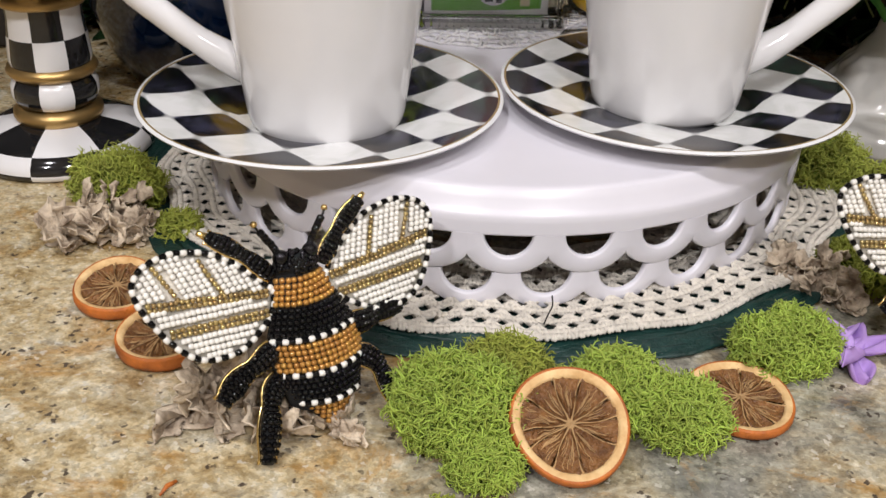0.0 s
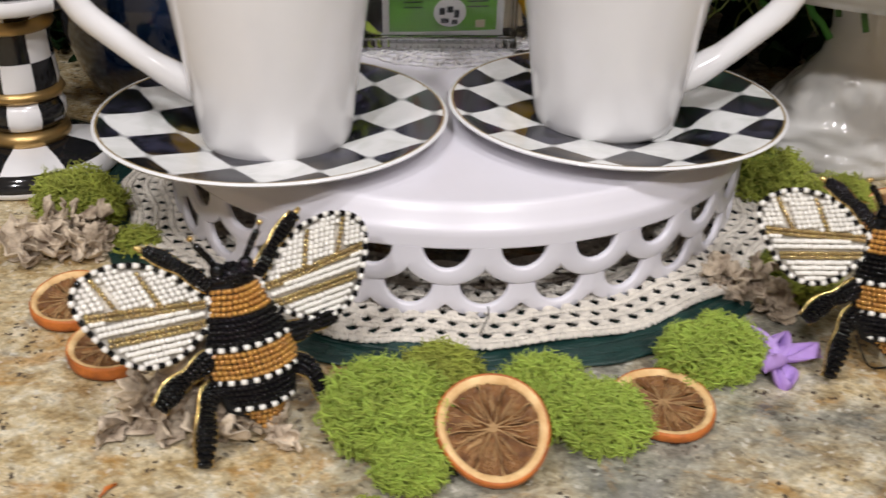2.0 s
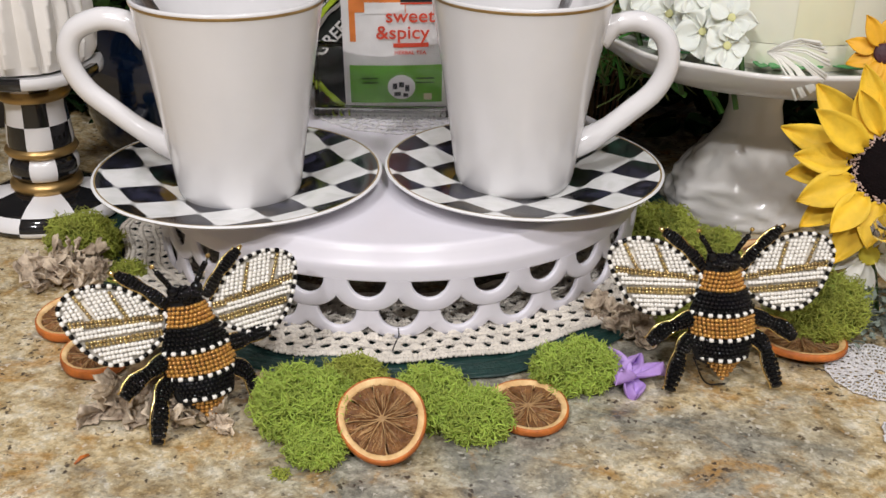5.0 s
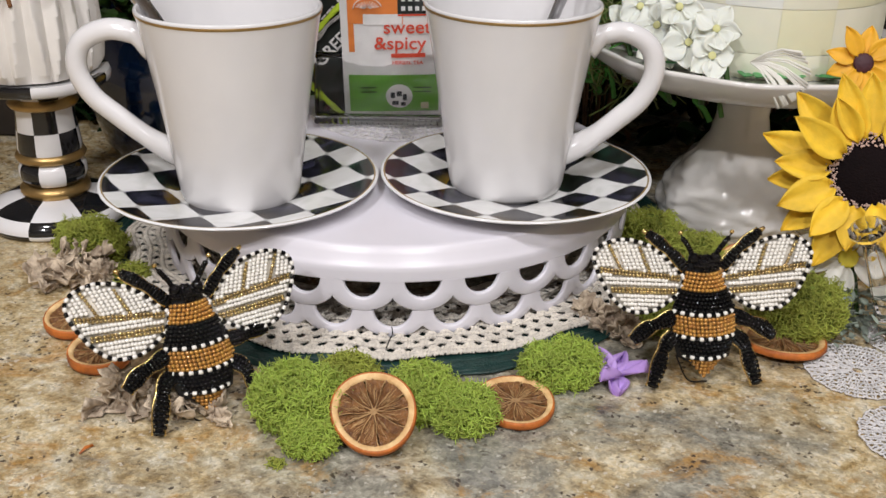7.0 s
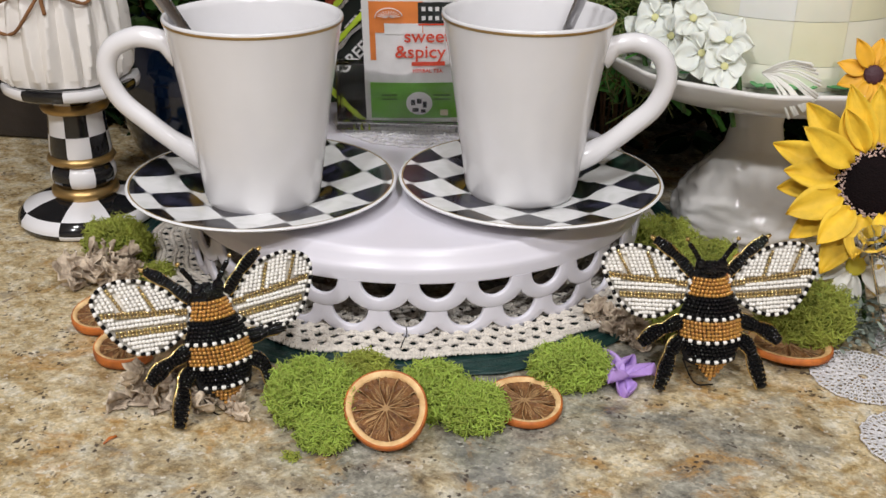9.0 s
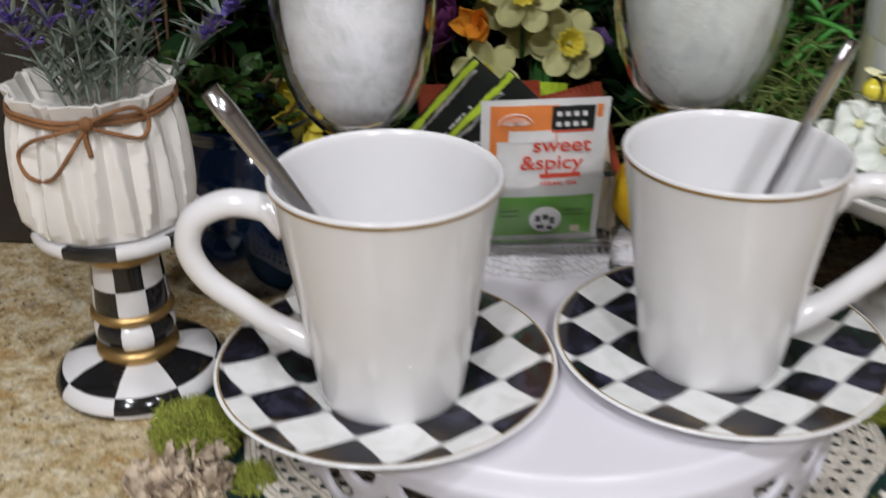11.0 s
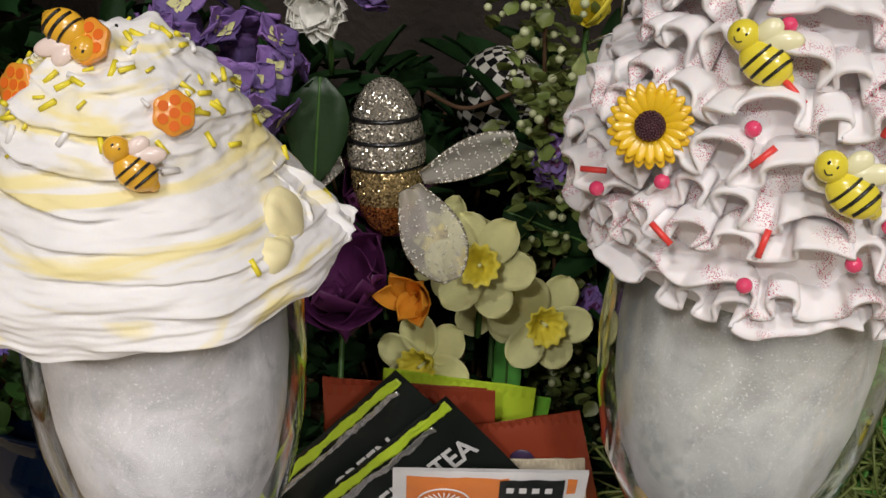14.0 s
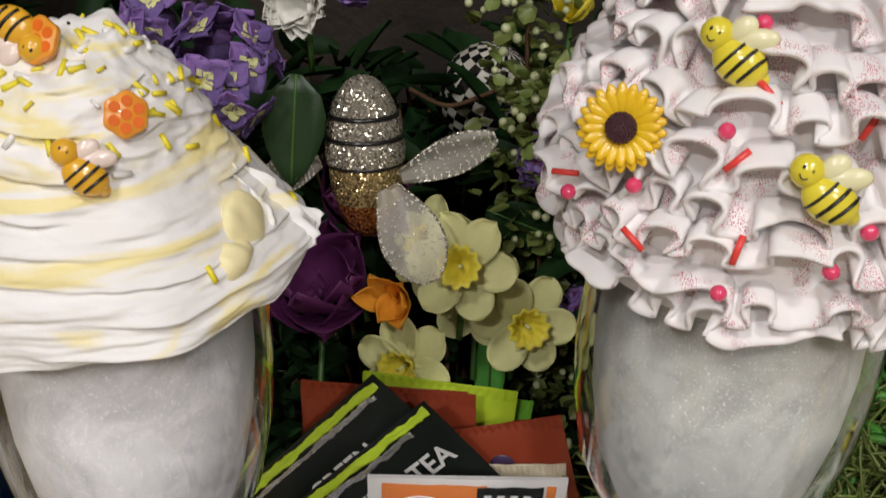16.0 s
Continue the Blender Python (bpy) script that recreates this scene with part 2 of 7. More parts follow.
    c = blend(t, ramp(t, fine, [(0.33, (0.6, 0.6, 0.6)), (0.43, (0, 0, 0))]), c, (0.13, 0.105, 0.075))
    fleck = noise_of(t, 95.0, 8.0, 0.8, 0.4, co)
    c = blend(t, ramp(t, fleck, [(0.655, (0, 0, 0)), (0.685, (0.9, 0.9, 0.9))]), c, (0.04, 0.03, 0.026))
    link(t, c, b.inputs["Base Color"])
    link(t, calc(t, "MULTIPLY_ADD", mid, 0.2, 0.12), b.inputs["Roughness"])
    bumped(t, b, fine, 0.06, 0.0005)
    return m


def courtly(size, turn, px, py):
    """Hand-painted black and white checks in a wavering grid, with a grey-gold line at the rim."""
    m, t, b = nodes("painted_check")
    co = t.nodes.new("ShaderNodeTexCoord").outputs["Object"]
    mp = t.nodes.new("ShaderNodeMapping")
    mp.inputs["Rotation"].default_value = (0, 0, radians(-turn))
    link(t, co, mp.inputs["Vector"])
    w = node(t, "ShaderNodeTexNoise", Scale=26.0, Detail=2.0)
    link(t, mp.outputs[0], w.inputs["Vector"])
    off = t.nodes.new("ShaderNodeVectorMath")
    off.operation = "MULTIPLY_ADD"
    link(t, w.outputs[1], off.inputs[0])
    off.inputs[1].default_value = (0.007, 0.007, 0)
    link(t, mp.outputs[0], off.inputs[2])
    move = t.nodes.new("ShaderNodeVectorMath")
    move.operation = "SUBTRACT"
    link(t, off.outputs[0], move.inputs[0])
    move.inputs[1].default_value = ((px + 1) * size + 0.0035, py * size + 0.0035, 0)
    s = t.nodes.new("ShaderNodeSeparateXYZ")
    link(t, move.outputs[0], s.inputs[0])
    sx = calc(t, "SINE", calc(t, "MULTIPLY", s.outputs[0], math.pi / size))
    sy = calc(t, "SINE", calc(t, "MULTIPLY", s.outputs[1], math.pi / size))
    q = calc(t, "MULTIPLY_ADD", calc(t, "MULTIPLY", sx, sy), 0.5, 0.5)
    edge = ramp(t, q, [(0.475, (0, 0, 0)), (0.515, (1, 1, 1))])
    streak = node(t, "ShaderNodeTexNoise", Scale=55.0, Detail=5.0, Distortion=1.5)
    link(t, mp.outputs[0], streak.inputs["Vector"])
    hue = noise_of(t, 24.0, 2.0, 0.5, 0.0, mp.outputs[0])
    wash = ramp(t, hue, [(0.25, (0.12, 0.075, 0.02)), (0.42, (0.012, 0.012, 0.02)), (0.52, (0.05, 0.05, 0.085)), (0.6, (0.014, 0.014, 0.018)), (0.75, (0.02, 0.06, 0.04))])
    black = blend(t, ramp(t, streak.outputs[0], [(0.42, (0, 0, 0)), (0.62, (1, 1, 1))]), (0.009, 0.009, 0.011), wash)
    white = ramp(t, streak.outputs[0], [(0.3, (0.72, 0.73, 0.70)), (0.6, (0.86, 0.86, 0.85))])
    c = blend(t, edge, black, white)
    p = t.nodes.new("ShaderNodeSeparateXYZ")
    link(t, co, p.inputs[0])
    rad = calc(t, "SQRT", calc(t, "ADD", calc(t, "POWER", p.outputs[0], 2.0), calc(t, "POWER", p.outputs[1], 2.0)))
    line = calc(t, "MULTIPLY", calc(t, "GREATER_THAN", rad, 0.0715), calc(t, "LESS_THAN", rad, 0.0724))
    c = blend(t, line, c, (0.30, 0.22, 0.10))
    c = blend(t, calc(t, "GREATER_THAN", rad, 0.0724), c, (0.84, 0.84, 0.84))
    link(t, c, b.inputs["Base Color"])
    b.inputs["Roughness"].default_value = 0.12
    link(t, calc(t, "MULTIPLY_ADD", streak.outputs[0], 0.1, 0.08), b.inputs["Roughness"])
    return m


GRANITE = granite()
WHITE_GLAZE = surface("white_glaze", (0.80, 0.79, 0.79), 0.16, var=0.02, bump=0.02, fine=300, coarse=40, coat=0.3)
CREAM_GLAZE = surface("cream_glaze", (0.78, 0.76, 0.72), 0.14, var=0.03, bump=0.05, fine=120, coarse=30, coat=0.4)
WHITE_ENAMEL = surface("white_enamel", (0.77, 0.75, 0.80), 0.30, var=0.02, bump=0.02, fine=300, coarse=30)
BLACK_GLAZE = surface("black_glaze", (0.012, 0.012, 0.013), 0.10, var=0.3, bump=0.04, fine=150, coat=0.4)
GOLD_PAINT = surface("gold_paint", (0.50, 0.33, 0.13), 0.36, metal=0.85, var=0.2, bump=0.15, fine=500)
GOLD = surface("gold", (0.85, 0.62, 0.25), 0.2, metal=1.0, var=0.1, bump=0.05)
STEEL = surface("steel", (0.55, 0.55, 0.56), 0.18, metal=1.0, var=0.05, bump=0.03)
PORCELAIN_POT = surface("matte_white_pot", (0.78, 0.75, 0.70), 0.55, var=0.04, bump=0.1, fine=400)
BLUE_GLAZE = surface("blue_glaze", (0.003, 0.012, 0.040), 0.08, var=0.2, bump=0.02, coat=0.6)
TWINE = surface("twine", (0.26, 0.12, 0.045), 0.9, var=0.35, bump=0.8, fine=1500)
CHECK_A, CHECK_B = courtly(0.0238, 38, .43, .43), courtly(0.0222, 49, .41, .56)
GLASS = glass("clear_glass")
# Brown stone; the shade over the wall is put into this near-black colour.
STONE_SHADED = surface("stone_wall_in_shade", (0.024, 0.017, 0.011), 0.8, var=0.45, fine=150, coarse=14, bump=0.5, dist=0.003, dark=(0.010, 0.007, 0.005))
PLASTER = surface("wall_paint", (0.62, 0.57, 0.50), 0.8, var=0.05, fine=200, coarse=6)
CEILING_PAINT = surface("ceiling_paint", (0.8, 0.78, 0.75), 0.85, var=0.03, fine=200, coarse=6)
FLOOR_WOOD = surface("floor_wood", (0.22, 0.13, 0.07), 0.4, var=0.3, fine=60, coarse=8)
CABINET = surface("cabinet_paint", (0.5, 0.45, 0.38), 0.5, var=0.06, fine=100, coarse=10)


# ---- the room ----
def room():
    solid("counter_top", Geo().box((-1.2, -0.10, -0.03), (1.2, 0.86, 0.0), bev=0.003), GRANITE, "polished tan and grey granite kitchen counter", "counter", kind="structure", smooth=False)
    solid("counter_base", Geo().box((-1.19, -0.06, -0.92), (1.19, 0.858, -0.031)), CABINET, "plain painted base below the counter", "cabinet", kind="structure", smooth=False)
    solid("wall_north", Geo().box((-2.6, 0.862, -0.92), (2.6, 0.99, CEILING)), STONE_SHADED, "brown stone wall behind the counter", "wall", kind="structure", smooth=False)
    solid("wall_return", Geo().box((-1.2, 0.612, 0.001), (-0.235, 0.861, CEILING - 0.001), bev=0.002), STONE_SHADED, "brown stone wall that steps forward", "wall", kind="structure", smooth=False)
    solid("wall_south", Geo().box((-2.6, -3.0, -0.92), (2.6, -2.88, CEILING)), PLASTER, "plain painted wall", "wall", kind="structure", smooth=False)
    solid("wall_west", Geo().box((-2.72, -3.0, -0.92), (-2.602, 0.99, CEILING)), PLASTER, "plain painted wall", "wall", kind="structure", smooth=False)
    solid("wall_east", Geo().box((2.602, -3.0, -0.92), (2.72, 0.99, CEILING)), PLASTER, "plain painted wall", "wall", kind="structure", smooth=False)
    solid("floor", Geo().box((-2.72, -3.0, -1.0), (2.72, 0.99, -0.922)), FLOOR_WOOD, "brown wooden kitchen floor", "floor", kind="structure", smooth=False)
    solid("ceiling", Geo().box((-2.72, -3.0, CEILING + 0.002), (2.72, 0.99, CEILING + 0.1)), CEILING_PAINT, "plain white ceiling", "ceiling", kind="structure", smooth=False)
    for x, y, w in LAMPS:
        d = bpy.data.lights.new("downlight", "AREA")
        d.shape, d.size, d.energy, d.color = "DISK", 0.16, w, (1.0, 0.97, 0.985)
        new("downlight", d).matrix_basis = pose(x, y, CEILING - 0.006)
        g = Geo().lathe([(0.085, 0.0), (0.10, -0.002), (0.105, 0.002), (0.105, 0.008)], 40)
        solid("ceiling_light", g, WHITE_ENAMEL, "round white recessed ceiling light", "ceiling light", pose(x, y, CEILING - 0.008), "ceiling lights")


room()


# ---- the white pedestal with its pierced skirt ----
STAND = (0.0434, 0.478)
STAND_TOP = 0.0505


def pierced_stand():
    st = thing("cake_riser", "round white riser with a scalloped pierced skirt on a crochet doily", "cake stand", pose(STAND[0], STAND[1], STAND_TOP - 0.048))
    g = Geo().lathe([(0.0, .0479), (0.06, .048), (.1300, .048), (.1314, .0479), (.1323, .0475), (.1330, .0468), (.1345, .0440), (.1360, .0412), (.1368, .0400), (.1375, .0392), (.1380, .0380), (.1381, .0360), (.1381, .0318), (.1376, .0311), (.1352, .0311), (.1348, .040), (.131, .0425), (0.0, .0428)], 180)
    part("top_plate", g, WHITE_ENAMEL, st, auto=35)
    n = 29
    half = math.pi * 0.1372 / n
    # row: height of the hole's level top, half width and depth of the hole, half width and depth of the outer arc
    shape = ((0.0316, 0.0089, 0.0097, 0.0185, 0.0167), (0.0152, 0.0094, 0.0098, 0.0185, 0.0152))

    def scallop(row):
        """One U of the skirt, bent round the riser and cut off where its neighbour begins."""
        zc, ia, ib, oa, ob_ = shape[row]
        steps = 36
        loops = []
        for i in range(steps + 1):
            a = math.pi + math.pi * i / steps
            ca, sa = math.cos(a), math.sin(a)
            ri = 1 / math.sqrt((ca / ia) ** 2 + (sa / ib) ** 2)
            ro = 1 / math.sqrt((ca / oa) ** 2 + (sa / ob_) ** 2)
            cut = abs(ca) * ro > half
            ro = min(ro, half / max(1e-6, abs(ca)))
            e = .0008
            sec = [(ri, -.0007), (ri, .0007), (ri + e * .35, .0013), (ri + e, .0016)]
            sec += [(ro, .0016), (ro, .0016), (ro, -.0016), (ro, -.0016)] if cut else [(ro - e, .0016), (ro - e * .35, .0013), (ro, .0007), (ro, -.0007)]
            ring = []
            for rr, dep in sec:
                u, z = rr * ca, zc + rr * sa
                rad = 0.1366 + dep - row * 0.0003 - 0.03 * (0.034 - z)
                ring.append((rad * math.sin(u / 0.1372), -rad * math.cos(u / 0.1372), z))
            loops.append(ring)
        k = 8
        vs = [p for ring in loops for p in ring]
        fs = [(i * k + j, i * k + (j + 1) % k, (i + 1) * k + (j + 1) % k, (i + 1) * k + j) for i in range(steps) for j in range(k)]
        fs += [tuple(range(k)), tuple(steps * k + j for j in range(k - 1, -1, -1))]
        return mesh_of("scallop", Geo().add(vs, fs), WHITE_ENAMEL, auto=50)

    for r in range(2):
        me = scallop(r)
        for i in range(n):
            ob = new("scallop", me)
            ob.parent = st
            ob.matrix_basis = pose(0, 0, 0, 0, 0, 0.5 + 360 / n * (i + 0.5 * r))


pierced_stand()


# ---- saucers and mugs ----
def saucer(c, face):
    sc = thing("saucer", "white saucer with hand-painted black and white checks", "saucer", pose(c[0], c[1], STAND_TOP), "saucers on the riser")
    g = Geo().lathe([(0.0, .0022), (.030, .0022), (.034, .0026), (.0375, .0044), (.050, .0063), (.064, .0082), (.0722, .0096), (.0733, .0096), (.0738, .0090)], 96)
    part("painted_face", g, face, sc, "black and white check glaze")
    g = Geo().lathe([(.0738, .0090), (.0733, .0082), (.060, .0052), (.045, .0026), (.040, .0016), (.039, .0002), (.036, .0002), (.035, .0012), (0, .0012)], 96)
    part("underside", g, WHITE_GLAZE, sc)
    return sc


saucer((-0.0316, 0.408), CHECK_A)
saucer((0.115, 0.4345), CHECK_B)


def mug(c, way, loop=1.0, z0=STAND_TOP + 0.0026):
    """way: the direction in which the handle points, degrees round z."""
    mg = thing("coffee_mug", "tall white tapered mug with a thin gold rim line", "mug", pose(c[0], c[1], z0, 0, 0, way), "mugs on the saucers")
    out = [(0.0, .0012), (.026, .0010), (.0275, .0), (.0292, .0004), (.0303, .0022), (.0312, .006), (.0345, .030), (.0385, .058), (.0425, .083), (.0445, .0945), (.0452, .0975), (.0456, .0986)]
    g = Geo().lathe(out + [(.0454, .0996), (.0445, .1000), (.0436, .0994), (.0428, .0965), (.041, .0830), (.037, .058), (.0330, .030), (.0295, .008), (.027, .0045), (.02, .0038), (0, .0036)], 96)
    part("body", g, WHITE_GLAZE, mg)
    g = Geo().lathe([(.04500, .0968), (.04535, .0970), (.04562, .0980), (.04550, .0983)], 96)
    part("gold_line", g, GOLD_PAINT, mg, "thin gold line below the rim")
    path = curve([(.0385, 0, .0795), (.048, 0, .0845), (.062, 0, .0862), (.0755, 0, .0795), (.0795, 0, .0665), (.0735, 0, .0525), (.0600, 0, .0405), (.0470, 0, .0305), (.0350, 0, .0235), (.0270, 0, .0205)], 7)
    path = [Vector((.038 + (p.x - .038) * (loop if p.x > .038 else 1), 0, p.z)) for p in path]
    n = len(path)
    rad = [.0051 + .0034 * max(0, 1 - i / 7) + .0026 * max(0, 1 - (n - 1 - i) / 15) for i in range(n)]
    part("handle", Geo().tube(path, rad, 16, flat=1.12), WHITE_GLAZE, mg)
    return mg


MUG_L, MUG_R = (-0.028, 0.396), (0.1100, 0.4285)
mug(MUG_L, 183)
mug(MUG_R, -2, 0.86)


def spoon(tip, foot):
    sp = thing("teaspoon", "polished steel teaspoon standing in a white mug", "spoon", group="spoons in the mugs")
    a, b = Vector(foot), Vector(tip)
    d = b - a
    pts = [a + d * (i / 12) for i in range(13)]
    part("handle", Geo().tube(pts, [.0019 + .0030 * (i / 12) ** 1.2 for i in range(12)] + [.0042], 12, flat=0.5), STEEL, sp)
    part("bowl", Geo().ball(a + d * 0.02, (.009, .013, .0028), 14, 8, rot=(-d).to_track_quat("Y", "Z").to_matrix()), STEEL, sp)


spoon((-0.0910, 0.3895, 0.1865), (-0.012, 0.4000, 0.0605))
spoon((0.1500, 0.4350, 0.1960), (0.1000, 0.4320, 0.0605))


# ---- candlestick with its pot ----
CS = (-0.1690, 0.4745)


def candlestick():
    cs = thing("candlestick", "black and white checked ceramic candlestick with gold rings", "candlestick", pose(CS[0], CS[1], 0))
    chk = [WHITE_GLAZE, BLACK_GLAZE]
    sect = 10

    g = Geo().lathe([(0, 0.0), (.0405, 0.0), (.0427, .0015), (.0434, .004), (.0426, .0075), (.0388, .0115), (.0300, .0150), (.0200, .0172), (.0170, .018)], 8 * sect,
                    pick=lambda i, j: (i // 10 + (0 if j < 3 else 1 if j < 5 else 0)) % 2)
    part("base", g, chk, cs, auto=50)
    g = Geo().lathe([(.016, .0165), (.0195, .0172), (.0208, .0195), (.0205, .0222), (.0185, .0240), (.014, .0245)], 48)
    part("gold_ring", g, GOLD_PAINT, cs, "brushed gold ring")
    g = Geo().lathe([(.0150, .024), (.0185, .0258), (.0202, .0300), (.0200, .0345), (.0180, .0385), (.0150, .040)], 64, pick=lambda i, j: (i // 8) % 2)
    part("knop", g, chk, cs)
    g = Geo().lathe([(.015, .0388), (.0195, .0395), (.0210, .0418), (.0200, .0440), (.0165, .0455)], 48)
    part("gold_ring", g, GOLD_PAINT, cs, "brushed gold ring")
    g = Geo().lathe([(.0185, .0448), (.0190, .0475), (.0180, .0585), (.01795, .0590), (.0172, .0680), (.0175, .0735)], 64, pick=lambda i, j: (i // 8 + (0 if j < 2 else 1)) % 2)
    part("column", g, chk, cs, auto=50)
    g = Geo().lathe([(.016, .0722), (.0195, .0730), (.0208, .0752), (.0195, .0775), (.017, .0790)], 48)
    part("gold_ring", g, GOLD_PAINT, cs, "brushed gold ring")
    g = Geo().lathe([(.0165, .0780), (.0200, .0815), (.0300, .0850), (.0385, .0865), (.0405, .0880), (.0410, .0915), (.0402, .0935), (.036, .0930), (.0, .0900)], 80, pick=lambda i, j: (i // 8 + (1 if j < 3 else 0)) % 2 if j < 7 else 0)
    part("drip_tray", g, chk, cs, auto=50)


candlestick()


def pleated_pot():
    pt = thing("pleated_pot", "matte white pleated ceramic pot tied with twine", "flower pot", pose(CS[0] - .003, CS[1], 0.0935))
    prof = [(0, 0.001), (.031, .0005), (.0370, .001), (.0392, .006), (.0402, .014), (.0402, .026), (.0396, .038), (.0384, .048), (.0360, .0565), (.0348, .0590), (.0362, .0630), (.0378, .0665), (.0362, .0668), (.0335, .0600), (.031, .054), (0, .050)]

    def pleat(a, j):
        """Folds whose ridges lean in turn to one side and the other as they rise."""
        w = 0.0 if j in (0, 1) else 0.04 if j == 2 else 0.12 if j < 8 else 0.11 if j < 12 else 0.05
        p = a * 22 / (2 * math.pi)
        h = min(1, max(0, (j - 2) / 7))
        ridge = .5 + .68 * (h - .5) * (1 if int(p) % 2 else -1)
        f = p % 1
        k = f / ridge if f < ridge else (1 - f) / (1 - ridge)
        return 1 + w * (k - 0.6)

    part("body", Geo().lathe(prof[:10], 264, wob=pleat), PORCELAIN_POT, pt, auto=14)
    part("flared_rim", Geo().lathe(prof[9:], 264, wob=lambda a, j: pleat(a, j + 9)), PORCELAIN_POT, pt, auto=14)
    ring = [(.0372 * math.cos(2 * math.pi * i / 40), .0372 * math.sin(2 * math.pi * i / 40), .0580 + .0006 * math.sin(i)) for i in range(41)]
    tw = thing("twine_bow", "brown jute twine tied in a bow round a pot", "twine", pose(CS[0] - .003, CS[1], 0.0955))
    g = Geo().tube(ring, .0011, 7).tube([(p[0] * 1.01, p[1] * 1.01, p[2] - .0022) for p in ring], .0010, 7)
    part("wrap", g, TWINE, tw)
    c, s = math.cos(radians(-73)), math.sin(radians(-73))

    def on(u, v, out=0.0):
        """A spot on the pot's front, u sideways and v up."""
        a = radians(-73) + u / .038
        return ((.0392 + out) * math.cos(a), (.0392 + out) * math.sin(a), .0580 + v)

    part("knot", Geo().ball(on(0, 0, .0012), (.0032, .0026, .0034), 10, 8), TWINE, tw)
    for loop in ([(0, 0), (.010, .004), (.020, .004), (.0255, -.003), (.0215, -.010), (.012, -.0065), (0, -.001)],
                 [(0, 0), (-.012, -.004), (-.025, -.009), (-.034, -.017), (-.030, -.026), (-.018, -.0255), (-.008, -.013), (0, -.001)]):
        part("bow_loop", Geo().tube(curve([on(u, v, .0016) for u, v in loop], 6), .0010, 7), TWINE, tw)
    part("bow_end", Geo().tube(curve([on(0, 0, .001), on(-.001, -.006, .001), on(0, -.015, .001)], 5), .0012, 7), TWINE, tw)


pleated_pot()


# ---- goblets ----
GL, GR = (-0.0495, 0.4690), (0.1030, 0.5040)


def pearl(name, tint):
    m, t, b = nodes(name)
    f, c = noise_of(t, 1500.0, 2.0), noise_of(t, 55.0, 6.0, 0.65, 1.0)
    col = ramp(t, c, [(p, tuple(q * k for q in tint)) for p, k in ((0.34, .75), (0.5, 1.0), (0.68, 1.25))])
    # White specks in the colour stand for the filling's sparkle.
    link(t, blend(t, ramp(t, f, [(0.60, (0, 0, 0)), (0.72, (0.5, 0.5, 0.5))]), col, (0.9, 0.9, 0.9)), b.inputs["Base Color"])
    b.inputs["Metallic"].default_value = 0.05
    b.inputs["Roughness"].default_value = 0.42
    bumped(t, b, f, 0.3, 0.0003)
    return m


# One filling in two tints: lighting put into the colour, right also greener.
PEARL_BRIGHTER, PEARL_DIMMER_GREY = pearl("brighter_pearl_filling", (0.44, 0.435, 0.43)), pearl("dimmer_grey_pearl_filling", (0.33, 0.34, 0.31))


def goblet(c, r, name, label, pearly):
    """Stemmed glass with a pearly filling; its cream is added by the caller."""
    gb = thing(name, label, "goblet", pose(c[0], c[1], STAND_TOP + 0.0035))
    k = r / 0.04
    out = [(0.0, .0), (.030, .0), (.032, .001), (.030, .0025), (.012, .006), (.0055, .012), (.0045, .030), (.0045, .060), (.0060, .078), (.0105, .0850)]
    bowl = [(.020, .0910), (.0290, .1010), (.0355, .1160), (.0390, .1350), (.0400, .1520), (.0392, .1700), (.0375, .1860), (.0360, .1930)]
    bowl = [(a * k, b) for a, b in bowl]
    ins = [(a - .0014, b + .0004) for a, b in reversed(bowl)] + [(.010 * k, .0880), (0, .0868)]
    part("glass", Geo().lathe(out + bowl + ins, 80), GLASS, gb, "clear stemmed glass").visible_shadow = False
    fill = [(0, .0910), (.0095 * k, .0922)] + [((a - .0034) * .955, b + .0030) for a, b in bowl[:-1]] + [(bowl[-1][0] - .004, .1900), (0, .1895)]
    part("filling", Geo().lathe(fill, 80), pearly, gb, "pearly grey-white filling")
    return gb


GOB_L = goblet(GL, 0.0360, "goblet", "stemmed glass topped with white and yellow swirled cream", PEARL_BRIGHTER)
GOB_R = goblet(GR, 0.0400, "goblet", "stemmed glass topped with ruffled white cream and pink beads", PEARL_DIMMER_GREY)


# ---- more materials ----
def yarn(name, col):
    return surface(name, col, 0.9, var=0.18, fine=2600, coarse=250, bump=0.9, dist=0.0006, sheen=0.2)


CREAM_YARN = yarn("cream_yarn", (0.80, 0.74, 0.64))
WHITE_YARN = yarn("white_yarn", (0.80, 0.78, 0.77))
TEAL_PAPER = surface("dark_green_raffia", (0.010, 0.040, 0.034), 0.42, var=0.35, fine=700, coarse=90, bump=0.6, dist=0.001)
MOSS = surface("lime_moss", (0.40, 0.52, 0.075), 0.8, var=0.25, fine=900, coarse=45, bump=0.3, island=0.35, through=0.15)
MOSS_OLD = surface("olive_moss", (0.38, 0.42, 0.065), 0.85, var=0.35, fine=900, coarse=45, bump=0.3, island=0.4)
# The moss green darkened: shade between the strands as a colour.
MOSS_INNER_SHADE = surface("moss_inner_shade", (0.17, 0.23, 0.03), 0.95, var=0.4, fine=700, coarse=90, bump=0.8, dist=0.002)
LICHEN = surface("grey_lichen", (0.68, 0.57, 0.43), 0.9, var=0.25, fine=700, coarse=130, bump=0.9, dist=0.001, dark=(0.16, 0.10, 0.065), island=0.6)
